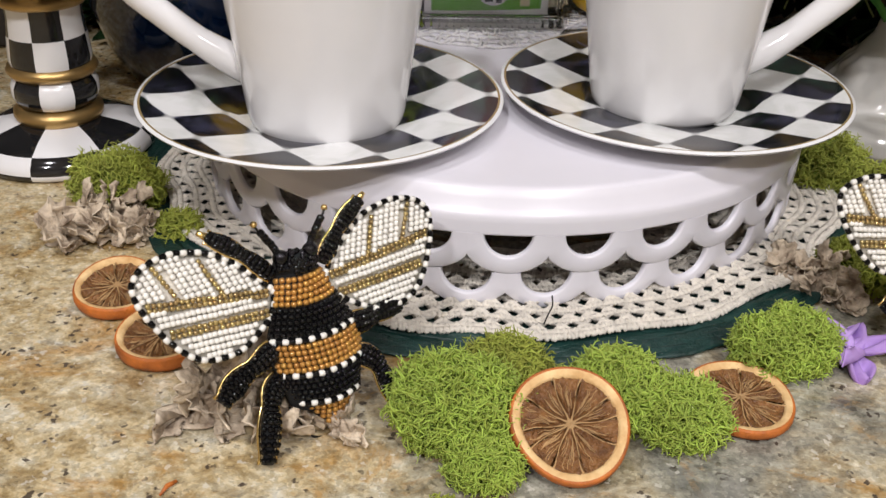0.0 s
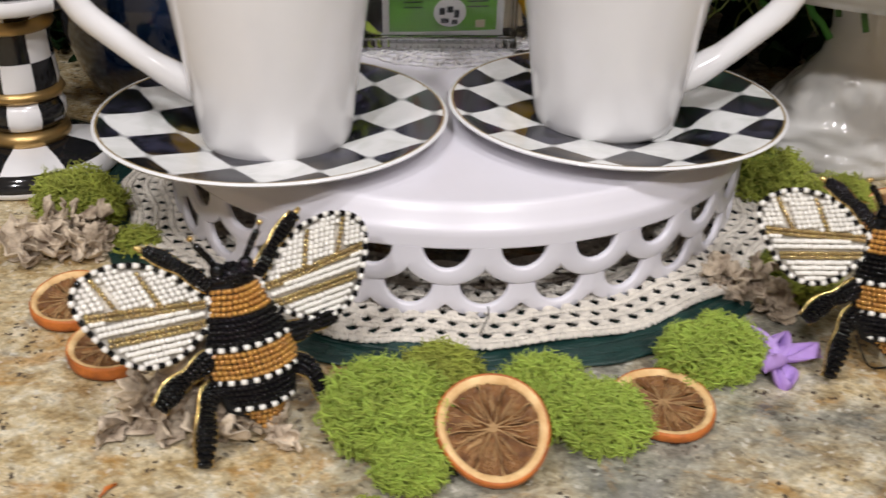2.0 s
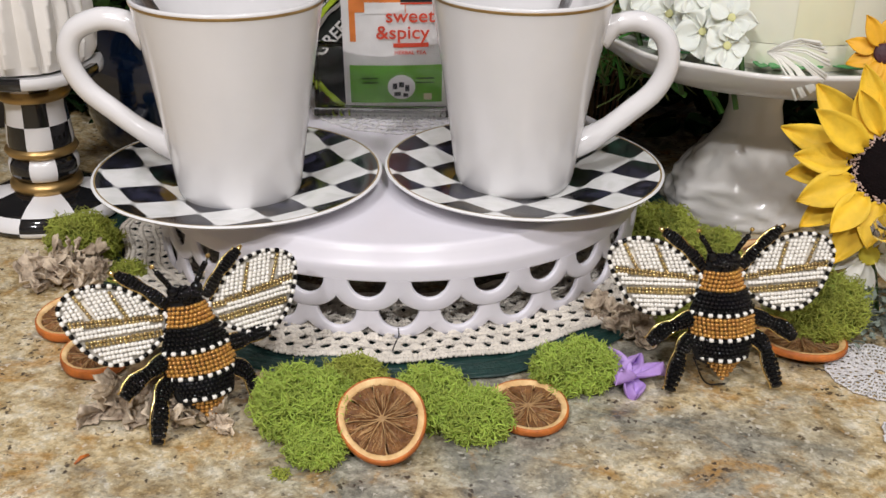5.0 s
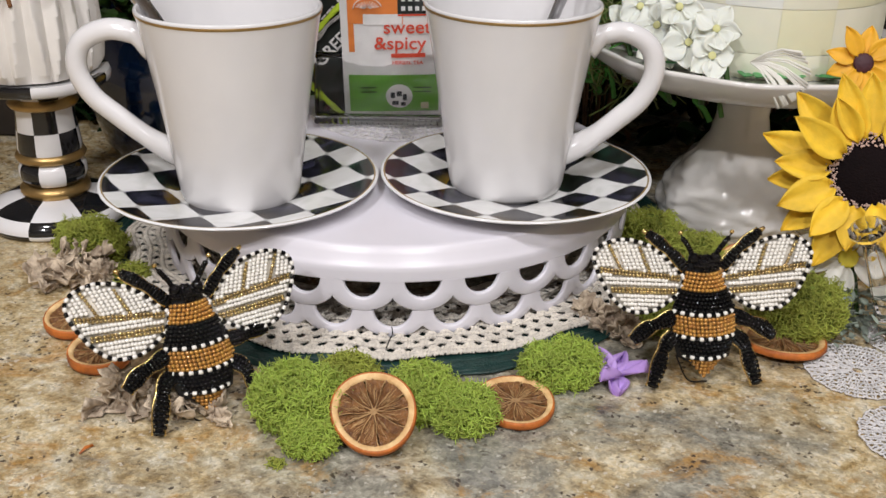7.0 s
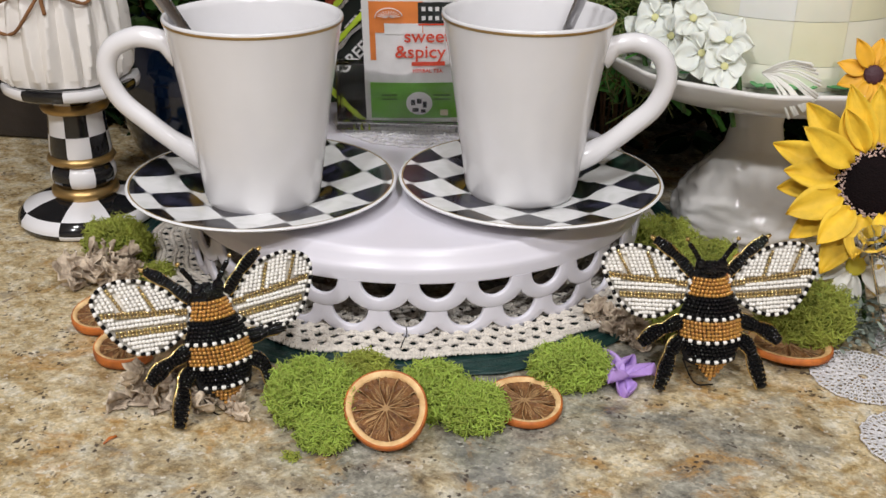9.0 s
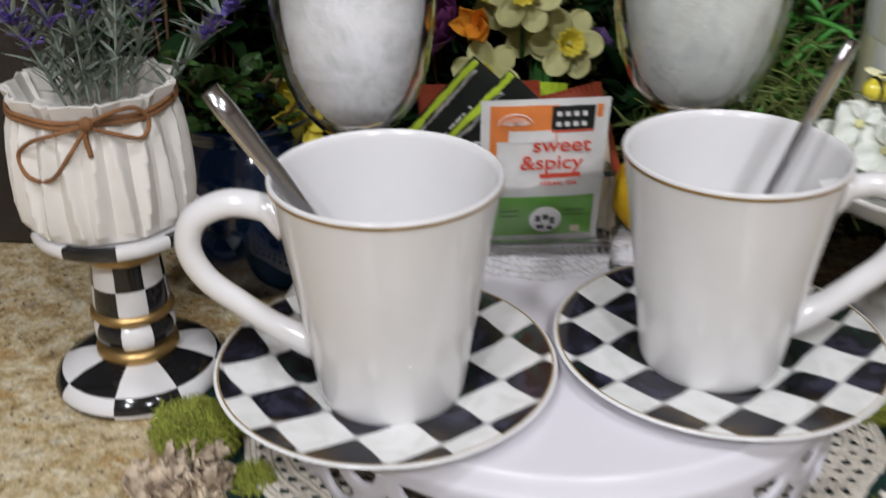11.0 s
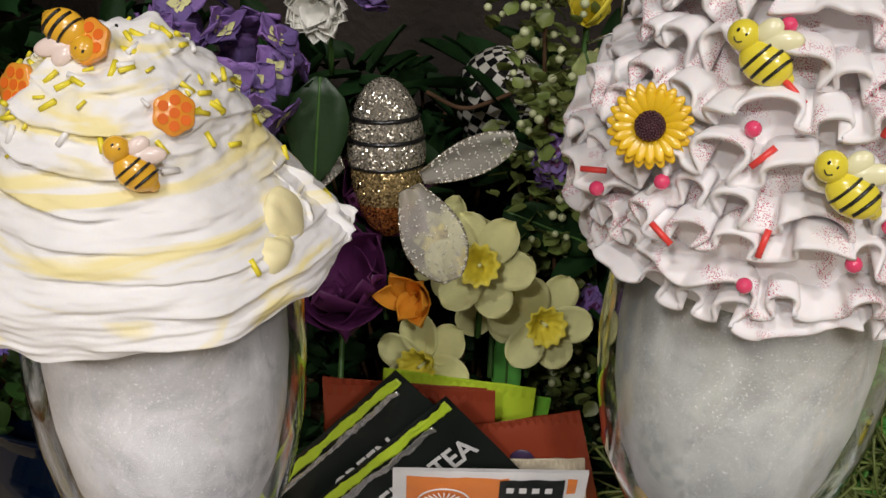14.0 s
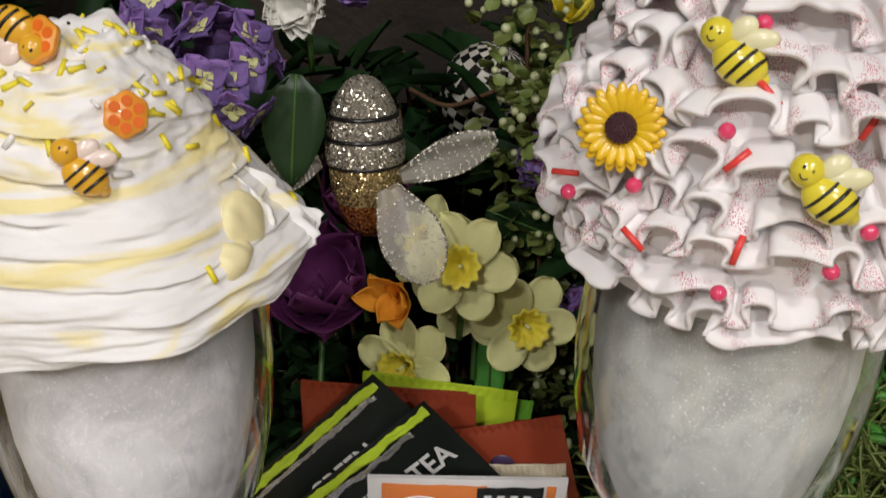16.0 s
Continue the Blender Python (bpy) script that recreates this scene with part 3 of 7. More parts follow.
PEEL = surface("dried_peel", (0.55, 0.16, 0.025), 0.55, var=0.35, fine=900, coarse=120, bump=0.6, dist=0.0008, dark=(0.22, 0.055, 0.012))
PITH = surface("dried_pith", (0.78, 0.56, 0.28), 0.75, var=0.25, fine=900, coarse=160, bump=0.5, dark=(0.62, 0.34, 0.12))
FLESH = surface("dried_flesh", (0.25, 0.115, 0.036), 0.40, var=0.5, fine=900, coarse=260, bump=1.0, dist=0.0014, dark=(0.11, 0.040, 0.012), through=0.1)
FIBRE = surface("orange_fibre", (0.46, 0.28, 0.12), 0.7, var=0.35, fine=900, bump=0.5)
PURPLE_SILK = surface("purple_silk", (0.34, 0.20, 0.50), 0.7, var=0.2, fine=1500, coarse=120, bump=0.4, dark=(0.52, 0.36, 0.72), island=0.3)
YELLOW_SILK = surface("yellow_silk", (0.80, 0.52, 0.03), 0.65, var=0.2, fine=1500, coarse=80, bump=0.4, island=0.15)
WHITE_SILK = surface("white_silk", (0.78, 0.77, 0.70), 0.7, var=0.1, fine=1500, coarse=80, bump=0.4)
BEAD_WHITE = surface("white_bead", (0.84, 0.81, 0.74), 0.25, var=0.06, fine=600, bump=0.05, island=0.12, coat=0.3)
BEAD_BLACK = surface("black_bead", (0.003, 0.003, 0.0035), 0.07, var=0.2, fine=600, bump=0.0)
BEAD_BLACK.node_tree.nodes["Principled BSDF"].inputs["Specular IOR Level"].default_value = 0.35
BEAD_GOLD = surface("amber_bead", (0.50, 0.25, 0.055), 0.28, metal=0.35, var=0.15, fine=600, bump=0.05, island=0.25, coat=0.4)
BEAD_BRONZE = surface("bronze_bead", (0.52, 0.39, 0.17), 0.22, metal=0.7, var=0.2, fine=600, bump=0.05, island=0.4)
FELT = surface("black_felt", (0.005, 0.005, 0.005), 0.95, var=0.3, fine=2000, bump=0.5)
FELT_WHITE = surface("white_felt", (0.62, 0.58, 0.50), 0.95, var=0.2, fine=2000, bump=0.5)
WIRE = surface("dark_wire", (0.03, 0.028, 0.025), 0.4, metal=0.8, var=0.2)


# ---- crochet ----
def doily(name, label, c, z, rings, spokes, r_in, r_out, thick, mat, flip=0.0, seed=1, scallops=24, into=None):
    """Crocheted lace: wavy rings tied by short posts, with a scalloped hem; into adds it to another doily, of which c is then a spot."""
    rnd = random.Random(seed)
    dy = into or thing(name, label, "doily", pose(c[0], c[1], z, 0, 0, flip))
    ox, oy, oz = (c[0], c[1], z) if into else (0, 0, 0)
    step = (r_out - r_in) / rings
    for k in range(rings + 1):
        g = Geo()
        r = r_in + step * k
        n = max(60, int(2 * math.pi * r / (thick * 1.1)))
        pts = []
        for i in range(n + 1):
            a = 2 * math.pi * i / n
            q = r + thick * .5 * math.sin(spokes * a) + rnd.uniform(-1, 1) * thick * 0.16
            if k == rings:
                q += thick * 2.0 * abs(math.sin(scallops * a / 2)) - thick
            pts.append((q * math.cos(a), q * math.sin(a), thick * (0.55 + 0.35 * math.sin(i * 2.4) + 0.25 * rnd.random())))
        pts[-1] = pts[0]
        g.tube(pts, [thick * (0.62 + 0.24 * math.sin(i * 1.9) + .1 * rnd.random()) for i in range(n + 1)], 5)
        g.v = [(x + ox, y + oy, h + oz) for x, y, h in g.v]
        part("hem" if k == rings else "chain_round", g, mat, dy)
    for k in range(rings):
        g = Geo()
        r0 = r_in + step * k
        m = max(12, int(spokes * (r0 + step) / r_out * (1.0 if k % 3 == 1 else 1.6)))
        for i in range(m):
            for d in range(2 if k % 3 == 1 else 1):
                a = 2 * math.pi * (i + 0.5 * (k % 2) + 0.30 * d) / m + rnd.uniform(-.006, .006)
                b = a + 2 * math.pi / m * (0.2 if (i + k) % 2 else -0.2)
                p0 = (r0 * math.cos(a), r0 * math.sin(a), thick * 0.5)
                p1 = ((r0 + step) * math.cos(b), (r0 + step) * math.sin(b), thick * 0.5)
                pm = tuple((x + y) / 2 for x, y in zip(p0, p1))[:2] + (thick * rnd.uniform(.7, 1.2),)
                g.tube([p0, pm, p1], [thick * .7, thick * .62, thick * .7], 5)
        g.v = [(x + ox, y + oy, h + oz) for x, y, h in g.v]
        tagged(part("stitch_round", g, mat, dy), kind="stuff")
    return dy



def thick_doily():
    """Thick cotton crochet: dense rounds of stitches between rounds of open diamonds, with an uneven hem."""
    rnd = random.Random(3)
    dy = thing("crochet_doily", "cream crocheted cotton doily spread below the white riser", "doily", pose(STAND[0], STAND[1], 0.0030))

    def spot(r, a, z):
        k = min(1, max(0, (r - .10) / .055))
        q = r + k * (.0032 * noise.noise(Vector((math.cos(a) * 4, math.sin(a) * 4, 2))) + .0020 * math.sin(17 * a + 1))
        lift = .0012 * (noise.noise(Vector((math.cos(a) * 9, math.sin(a) * 9, r * 60))) + .6)
        return (q * math.cos(a), q * math.sin(a), z + max(0, lift))

    rounds = [(.1566, .1594, "hem"), (.1540, .1566, "hem"), (.1496, .1540, "open_round"), (.1470, .1496, "stitch_round"), (.1426, .1470, "open_round"), (.1400, .1426, "stitch_round"),
              (.1350, .1400, "open_round"), (.1322, .1350, "stitch_round"), (.1270, .1322, "open_round"), (.1240, .1270, "stitch_round"), (.1185, .1240, "open_round"), (.1155, .1185, "stitch_round"),
              (.1095, .1155, "open_round"), (.1065, .1095, "stitch_round"), (.1000, .1065, "open_round"), (.0965, .1000, "stitch_round")]
    for k, (r0, r1, kind) in enumerate(rounds):
        g = Geo()
        mean = (r0 + r1) / 2
        if kind != "open_round":
            g.sheet([[spot(r, 2 * math.pi * (i % 360) / 360, .0010) for i in range(361)] for r in (r0 + .0002, mean, r1 - .0002)], thick=.0008)
            n = int(2 * math.pi * mean / .0021)
            for i in range(n):
                a = 2 * math.pi * (i + rnd.uniform(-.25, .25)) / n
                for d in (-1, 1):
                    b = a + d * .0010 / mean
                    rad = rnd.uniform(.00070, .00100)
                    top = spot(mean + rnd.uniform(-.0003, .0003), b, rnd.uniform(.0014, .0021))
                    g.tube([spot(r0, a + d * .0004 / mean, .0009), top, spot(r1 + (rnd.uniform(0, .0007) if k == 0 else 0), a + d * .0016 / mean, .0009)], [rad * .75, rad, rad * .75], 6)
        else:
            n = int(2 * math.pi * .15 / .0084)
            for i in range(n):
                a = 2 * math.pi * (i + .5 * (k // 2 % 2) + rnd.uniform(-.06, .06)) / n
                for d in (-.0018, -.0006, .0006, .0018):
                    rad = rnd.uniform(.00065, .00090)
                    s = d / mean
                    g.tube([spot(r0, a + s * 1.7, .0010), spot(mean, a + s * .5, rnd.uniform(.0010, .0016)), spot(r1, a + s * 1.7, .0010)], rad, 6)
        tagged(part(kind, g, CREAM_YARN, dy), kind="stuff")


thick_doily()


def raffia():
    """Crumpled strips of dark green paper ribbon laid in a ring round the doily."""
    ra = thing("raffia_wreath", "dark green crinkled raffia ribbon under a crochet doily", "ribbon", pose(STAND[0], STAND[1], 0.0008))
    n = 300
    for q, (r0, r1, lift) in enumerate(((.118, .140, 0), (.1385, .1500, .0004), (.1480, .1570, .0003), (.1540, .1625, .0006), (.1590, .1670, .0002), (.1625, .1705, .0005), (.1670, .1735, .0001))):
        rows = []
        for k in range(7):
            f = k / 6
            row = []
            for i in range(n + 1):
                a = 2 * math.pi * (i % n) / n
                ca, sa = math.cos(a), math.sin(a)
                way = 0.0035 * noise.noise(Vector((ca * 3, sa * 3, q * 4.0))) + 0.0012 * noise.noise(Vector((ca * 17, sa * 17, q * 5.0)))
                h = noise.noise(Vector((ca * 5 + sa * 2, sa * 5, f * 3 + q * 9))) + 0.8 * noise.noise(Vector((ca * 14, sa * 14, f * 7 + q * 9)))
                row.append(((r0 + (r1 - r0) * f + way) * ca, (r0 + (r1 - r0) * f + way) * sa, 0.0008 + lift + (0.0014 if q > 2 else 0.0002) * (h + 0.8) * math.sin(math.pi * (.12 + .76 * f))))
            rows.append(row)
        part("strip", Geo().sheet(list(reversed(rows)), thick=0.0005), TEAL_PAPER, ra)


raffia()
LACE = doily("lace_doily", "white crocheted lace doily with six round lobes lying on granite", (0.336, 0.322), 0.0006, 8, 64, 0.004, 0.034, 0.00072, WHITE_YARN, 0, 5, 6)
for k in range(6):
    a = radians(161 + 61 * k)
    doily("lobe", "", (.055 * math.cos(a), .055 * math.sin(a)), .0003 * (k % 2), 7, 46, .0030, .0240, .00068, WHITE_YARN, 0, 20 + k, 15, LACE)
doily("lace_mat", "white crocheted lace mat under a glass caddy", (0.035, 0.5545), STAND_TOP, 8, 40, 0.004, 0.0565, 0.0010, WHITE_YARN, 3, 8, 14)


# ---- moss, lichen ----
def moss(c, size, mat=None, count=1000, seed=0, reach=0.0062, old=0.0):
    """A springy cushion of branching reindeer moss made of fine curled strands."""
    rnd = random.Random(seed)
    mat = mat or MOSS
    mo = thing("moss_clump", "springy clump of lime green reindeer moss" if mat == MOSS else "dull olive green clump of reindeer moss", "moss", pose(c[0], c[1], 0.0006, 0, 0, rnd.uniform(-20, 20)), "moss clumps round the riser")
    sx, sy, sz = (q * 0.87 for q in size)
    # Added ball that fills the clump; its dark colour gives the gaps their shade.
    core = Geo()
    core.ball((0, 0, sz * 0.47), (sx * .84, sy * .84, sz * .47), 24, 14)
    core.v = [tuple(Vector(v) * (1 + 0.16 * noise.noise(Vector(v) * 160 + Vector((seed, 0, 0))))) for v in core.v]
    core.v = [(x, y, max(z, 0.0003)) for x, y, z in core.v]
    part("core", core, MOSS_INNER_SHADE, mo)
    g = Geo()

    def on(d):
        lump = 1 + 0.20 * noise.noise(d * 2.6 + Vector((seed * 3.1, 0, 0)))
        return Vector((d.x * sx, d.y * sy, max(0.02, d.z * 0.5 + 0.5) * sz)) * lump

    for _ in range(count):
        d = Vector((rnd.gauss(0, 1), rnd.gauss(0, 1), rnd.gauss(0.25, 1))).normalized()
        p = on(d) * rnd.uniform(.84, .98)
        out = Vector((d.x / sx, d.y / sy, d.z / (sz * .5))).normalized()
        w = out.cross(Vector((rnd.gauss(0, 1), rnd.gauss(0, 1), rnd.gauss(0, 1)))).normalized()
        w = (w + out * rnd.uniform(-.35, .45)).normalized()
        bend = (out * rnd.gauss(0, 1) + w.cross(out) * rnd.uniform(.2, 1.0)).normalized()
        pts = [p]
        for k in range(5):
            w = (w + bend.cross(w) * .80 + Vector((rnd.gauss(0, .22), rnd.gauss(0, .22), rnd.gauss(0, .22)))).normalized()
            pts.append(pts[-1] + w * reach * 0.25)
        pts = [Vector((q.x, q.y, max(q.z, 0.0004))) for q in pts]
        r = rnd.uniform(.00022, .00034)
        g.tube(pts, [r, r, r, r * .95, r * .85, r * .6], 4)
        for q in (pts[2], pts[4]):
            w2 = (w + Vector((rnd.gauss(0, 1), rnd.gauss(0, 1), rnd.gauss(0, 1)))).normalized()
            g.tube([q, q + w2 * reach * .2, q + (w2 + out * .3) * reach * .34], [r * .9, r * .8, r * .5], 3)
    tagged(part("strand_mass", g, mat, mo), kind="stuff")
    return mo


moss((0.0285, 0.270), (0.0220, 0.0205, 0.026), count=2300, seed=1)
moss((0.0370, 0.2500), (0.0105, 0.0090, 0.012), count=800, seed=2)
moss((0.045, 0.300), (0.0150, 0.0100, 0.013), MOSS_OLD, 700, seed=3)
moss((0.080, 0.283), (0.0165, 0.0165, 0.022), count=1500, seed=4)
moss((0.099, 0.275), (0.0150, 0.0140, 0.017), count=1200, seed=5)
moss((0.136, 0.313), (0.0125, 0.0120, 0.019), count=1000, seed=6)
moss((0.1465, 0.3165), (0.0130, 0.0125, 0.020), count=1100, seed=7)
moss((-0.122, 0.412), (0.0215, 0.0160, 0.027), MOSS_OLD, 1500, seed=8)
moss((-0.0905, 0.389), (0.0080, 0.0075, 0.009), MOSS_OLD, 320, seed=9)
moss((0.196, 0.463), (0.0200, 0.0180, 0.028), MOSS_OLD, 1200, seed=10)
moss((0.219, 0.430), (0.0180, 0.0150, 0.030), MOSS_OLD, 1100, seed=11)
moss((0.260, 0.372), (0.0250, 0.0190, 0.036), MOSS_OLD, 2200, seed=12)
moss((0.186, 0.374), (0.0165, 0.0130, 0.018), MOSS_OLD, 800, seed=13)
moss((0.0255, 0.2365), (0.0030, 0.0025, 0.0016), MOSS_OLD, 40, seed=14, reach=.003)
moss((-0.0865, 0.3155), (0.0035, 0.0022, 0.0014), MOSS_OLD, 36, seed=15, reach=.003)


def lichen(c, size, count, seed, fan=1.0):
    """Curled, torn flakes of bark lichen in a heap."""
    rnd = random.Random(seed)
    li = thing("lichen_clump", "curled brittle clump of grey-brown lichen", "lichen", pose(c[0], c[1], 0.0005), "lichen round the riser")
    for _ in range(int(count * 1.5)):
        w = size * rnd.uniform(.36, .80)
        a0, tilt = rnd.uniform(0, 6.28), rnd.uniform(0.1, 1.1)
        base = Vector((rnd.gauss(0, .30) * size, rnd.gauss(0, .28) * size, abs(rnd.gauss(0, .50)) * size))
        turn = Euler((rnd.uniform(-1.5, 1.5), rnd.uniform(-1.5, 1.5), a0)).to_matrix()
        rows = []
        s = rnd.uniform(0, 50)
        for j in range(7):
            f = (j + .6) / 6.6
            row = []
            for i in range(19):
                a = -1.7 + 3.4 * i / 18
                rim = 1 + 0.34 * noise.noise(Vector((a * 2.3, s, 0))) + 0.22 * noise.noise(Vector((a * 7, s, 3)))
                r = w * f * rim
                z = w * (1.0 * f * f * tilt + 0.50 * f * noise.noise(Vector((a * 3.0, f * 2.5, s))) + 0.12 * f * math.sin(a * 9 + s))
                v = turn @ Vector((r * math.cos(a), r * math.sin(a) * fan, z)) + base
                row.append((v.x, v.y, max(v.z, 0.0004 + 0.0004 * rnd.random())))
            rows.append(row)
        part("flake", Geo().sheet(rows, thick=0.0004), LICHEN, li)
    return li


lichen((-0.1240, 0.384), 0.0150, 15, 21)
lichen((-0.112, 0.385), 0.0120, 12, 22)
lichen((-0.118, 0.392), 0.0160, 8, 29)
lichen((-0.047, 0.277), 0.0175, 14, 23)
lichen((-0.024, 0.272), 0.0140, 11, 24)
lichen((-0.008, 0.266), 0.0090, 6, 28)
lichen((0.168, 0.364), 0.0125, 16, 25)
lichen((0.158, 0.372), 0.0085, 9, 26)
lichen((0.177, 0.355), 0.0085, 8, 27)


# ---- dried orange slices ----
def orange_slice(m, r=0.0178, seed=0, thick=0.0042):
    rnd = random.Random(seed)
    sl = thing("orange_slice", "dried orange slice with a curled amber peel", "orange slice", m, "dried orange slices")

    def wob(a, j):
        return 1 + 0.025 * math.sin(2 * a + seed) + 0.02 * math.sin(3 * a + 2 * seed)

    g = Geo().lathe([(r * .90, .0004), (r * .97, .0006), (r, thick * .4), (r * .995, thick * .85), (r * .965, thick * 1.04), (r * .94, thick)], 72, wob=wob)
    part("peel", g, PEEL, sl, "amber dried peel")
    part("pith", Geo().lathe([(r * .90, .0004), (r * .80, thick * .3), (r * .80, thick * .72), (r * .845, thick * .93), (r * .94, thick)], 72, wob=wob), PITH, sl, "pale pith ring")
    n = 10
    cut = [2 * math.pi * (i + rnd.uniform(-.30, .30)) / n for i in range(n)]
    for i in range(n):
        a0, a1 = cut[i], cut[(i + 1) % n] + (2 * math.pi if i == n - 1 else 0)
        rows = []
        for j in range(9):
            f = j / 8
            row = []
            for k in range(9):
                q = k / 8
                a = a0 + 0.03 + (a1 - a0 - 0.06) * q
                rr = r * (0.05 + 0.77 * f) * wob(a, 0)
                dip = math.sin(math.pi * q) * math.sin(math.pi * min(1, f * 1.05)) ** .6
                z = thick * (0.74 - 0.38 * dip + 0.16 * noise.noise(Vector((rr * 700 * math.cos(a), rr * 700 * math.sin(a), seed + i))))
                row.append((rr * math.cos(a), rr * math.sin(a), z))
            rows.append(row)
        part("segment", Geo().sheet(rows), FLESH, sl, "dark brown dried flesh")
    g = Geo()
    for i in range(n):
        a = cut[i]
        pts = [(r * f * math.cos(a + .05 * math.sin(f * 7 + i)), r * f * math.sin(a + .05 * math.sin(f * 7 + i)), thick * (.80 - .10 * math.sin(f * 3))) for f in (0.0, .15, .3, .45, .6, .75, .84)]
        g.tube(pts, [.0005, .00034, .00022, .00018, .0002, .00026, .0005], 5)
        for _ in range(11):
            b, f0 = a + rnd.uniform(.05, .55), rnd.uniform(.15, .5)
            pts = [(r * f * math.cos(b + .15 * noise.noise(Vector((f * 5, b, seed)))), r * f * math.sin(b + .15 * noise.noise(Vector((f * 5, b, seed)))), thick * (.60 + .05 * math.sin(9 * f))) for f in (f0, f0 + .1, f0 + .2, f0 + .3)]
            g.tube(pts, .00014, 4)
    g.ball((0, 0, thick * .78), (r * .10, r * .08, thick * .1), 8, 6)
    tagged(part("membrane", g, FIBRE, sl, "pale torn membranes"), kind="stuff")
    part("back", Geo().lathe([(0, .0009), (r * .6, .0007), (r * .91, .0004)], 40), FLESH, sl)
    return sl


def lean(x, y, z, tilt, face, spin=0):
    """The pose of a flat thing tipped by tilt degrees towards the heading face."""
    return pose(x, y, z, 0, 0, face) @ pose(0, 0, 0, 0, tilt, 0) @ pose(0, 0, 0, 0, 0, spin)


orange_slice(lean(0.0625, 0.2605, 0.0118, 33, -86, 20), 0.0185, 1, .0048)
orange_slice(lean(0.1215, 0.2895, 0.0016, 5, -80, 60), 0.0178, 2)
orange_slice(lean(-0.1005, 0.3385, 0.0030, 9, -70, 10), 0.0158, 3, .0055)
orange_slice(lean(-0.0755, 0.3085, 0.0024, 6, -75, 45), 0.0158, 4, .0060)
orange_slice(lean(0.2520, 0.3590, 0.0026, 4, 78, 33), 0.0210, 5)
orange_slice(lean(0.2420, 0.4200, 0.0120, 35, -80, 5), 0.0160, 6)


# ---- petals and flowers ----
def petal(length, width, cup=0.2, tip=1.0, droop=0.0, ruffle=0.0, n=7, k=5, seed=0.0, crease=0.0):
    """Rows of points for one petal along +x, with its face up."""
    rows = []
    for j in range(n + 1):
        f = j / n
        w = width * 0.5 * (math.sin(math.pi * min(1, f ** 0.8 * 0.96 + .04)) ** 0.75 if tip else (0.25 + 0.75 * f))
        w = max(w, width * (.10 if f < .5 else .03))
        row = []
        for i in range(k + 1):
            s = i / k * 2 - 1
            z = cup * width * s * s * (1 - .3 * f) - droop * length * f * f + ruffle * width * math.sin(s * 6 + seed + 4 * f) * f - crease * width * (1 - abs(s)) * .5
            row.append((length * f, s * w, z))
        rows.append(row)
    return rows


def ringed(g, many, length, width, lift, start=0.0, at=(0, 0, 0), inner=0.0, seed=0, m=0, **kw):
    rnd = random.Random(seed)
    for i in range(many):
        rot = Euler((rnd.uniform(-.15, .15), -lift + rnd.uniform(-.12, .12), start + 2 * math.pi * (i + rnd.uniform(-.12, .12)) / many)).to_matrix()
        q = rnd.uniform(.9, 1.08)
        rows = petal(length * q, width * rnd.uniform(.92, 1.08), seed=i * 1.7 + seed, **kw)
        g.sheet([[tuple(rot @ Vector((x + inner, y, z)) + Vector(at)) for x, y, z in row] for row in rows], m, thick=0.00025)
    return g


def purple_flower():
    fl = thing("silk_flower", "crumpled purple silk flower lying on granite", "flower", lean(0.1665, 0.3180, 0.0030, 16, -75))
    g = Geo()
    rnd = random.Random(4)
    for i in range(5):
        rot = Euler((rnd.uniform(-.6, .6), -rnd.uniform(.05, .9), 2 * math.pi * i / 5 + rnd.uniform(-.4, .4))).to_matrix()
        rows = petal(rnd.uniform(.012, .0185), .0115, .2, 1, 0.10, 0.30, 14, 14, i * 1.3)
        part("petal", Geo().sheet([[tuple(rot @ Vector(p)) for p in row] for row in rows], thick=.0003), PURPLE_SILK, fl)
    part("stamen", Geo().ball((0, 0, .001), (.002, .002, .0012), 8, 5), YELLOW_SILK, fl, "yellow heart")


purple_flower()
# A small reddish-brown sliver, given the peel's colour.
g = Geo().sheet([[(-.0568, .2350, .0012), (-.0562, .2347, .0009)], [(-.0556, .2385, .0022), (-.0548, .2381, .0011)], [(-.0533, .2412, .0016), (-.0527, .2408, .0009)]], thick=.0003)
solid("reddish_sliver", g, PEEL, "thin curled reddish-brown sliver lying on granite", "peel")


# ---- the beaded bees ----
def bead_shape(r, h, seg=7):
    """Rings of a small barrel along x."""
    vs, fs = [], []
    for x, q in ((-h, .62), (-h * .62, 1.0), (h * .62, 1.0), (h, .62)):
        for i in range(seg):
            a = 2 * math.pi * i / seg
            vs.append(Vector((x, r * q * math.cos(a), r * q * math.sin(a))))
    for j in range(3):
        for i in range(seg):
            fs.append((j * seg + i, j * seg + (i + 1) % seg, (j + 1) * seg + (i + 1) % seg, (j + 1) * seg + i))
    fs += [tuple(range(seg - 1, -1, -1)), tuple(3 * seg + i for i in range(seg))]
    return vs, fs


BEAD = bead_shape(.00092, .00082)
BUGLE = bead_shape(.00100, .00105)


def put_bead(g, p, along, shape=BEAD, k=1.0):
    x = Vector(along).normalized()
    y = Vector((0, 0, 1)).cross(x)
    y = y.normalized() if y.length > 1e-6 else Vector((0, 1, 0))
    rot = Matrix((x, y, x.cross(y))).transposed()
    g.add([rot @ (v * k) + Vector(p) for v in shape[0]], shape[1])


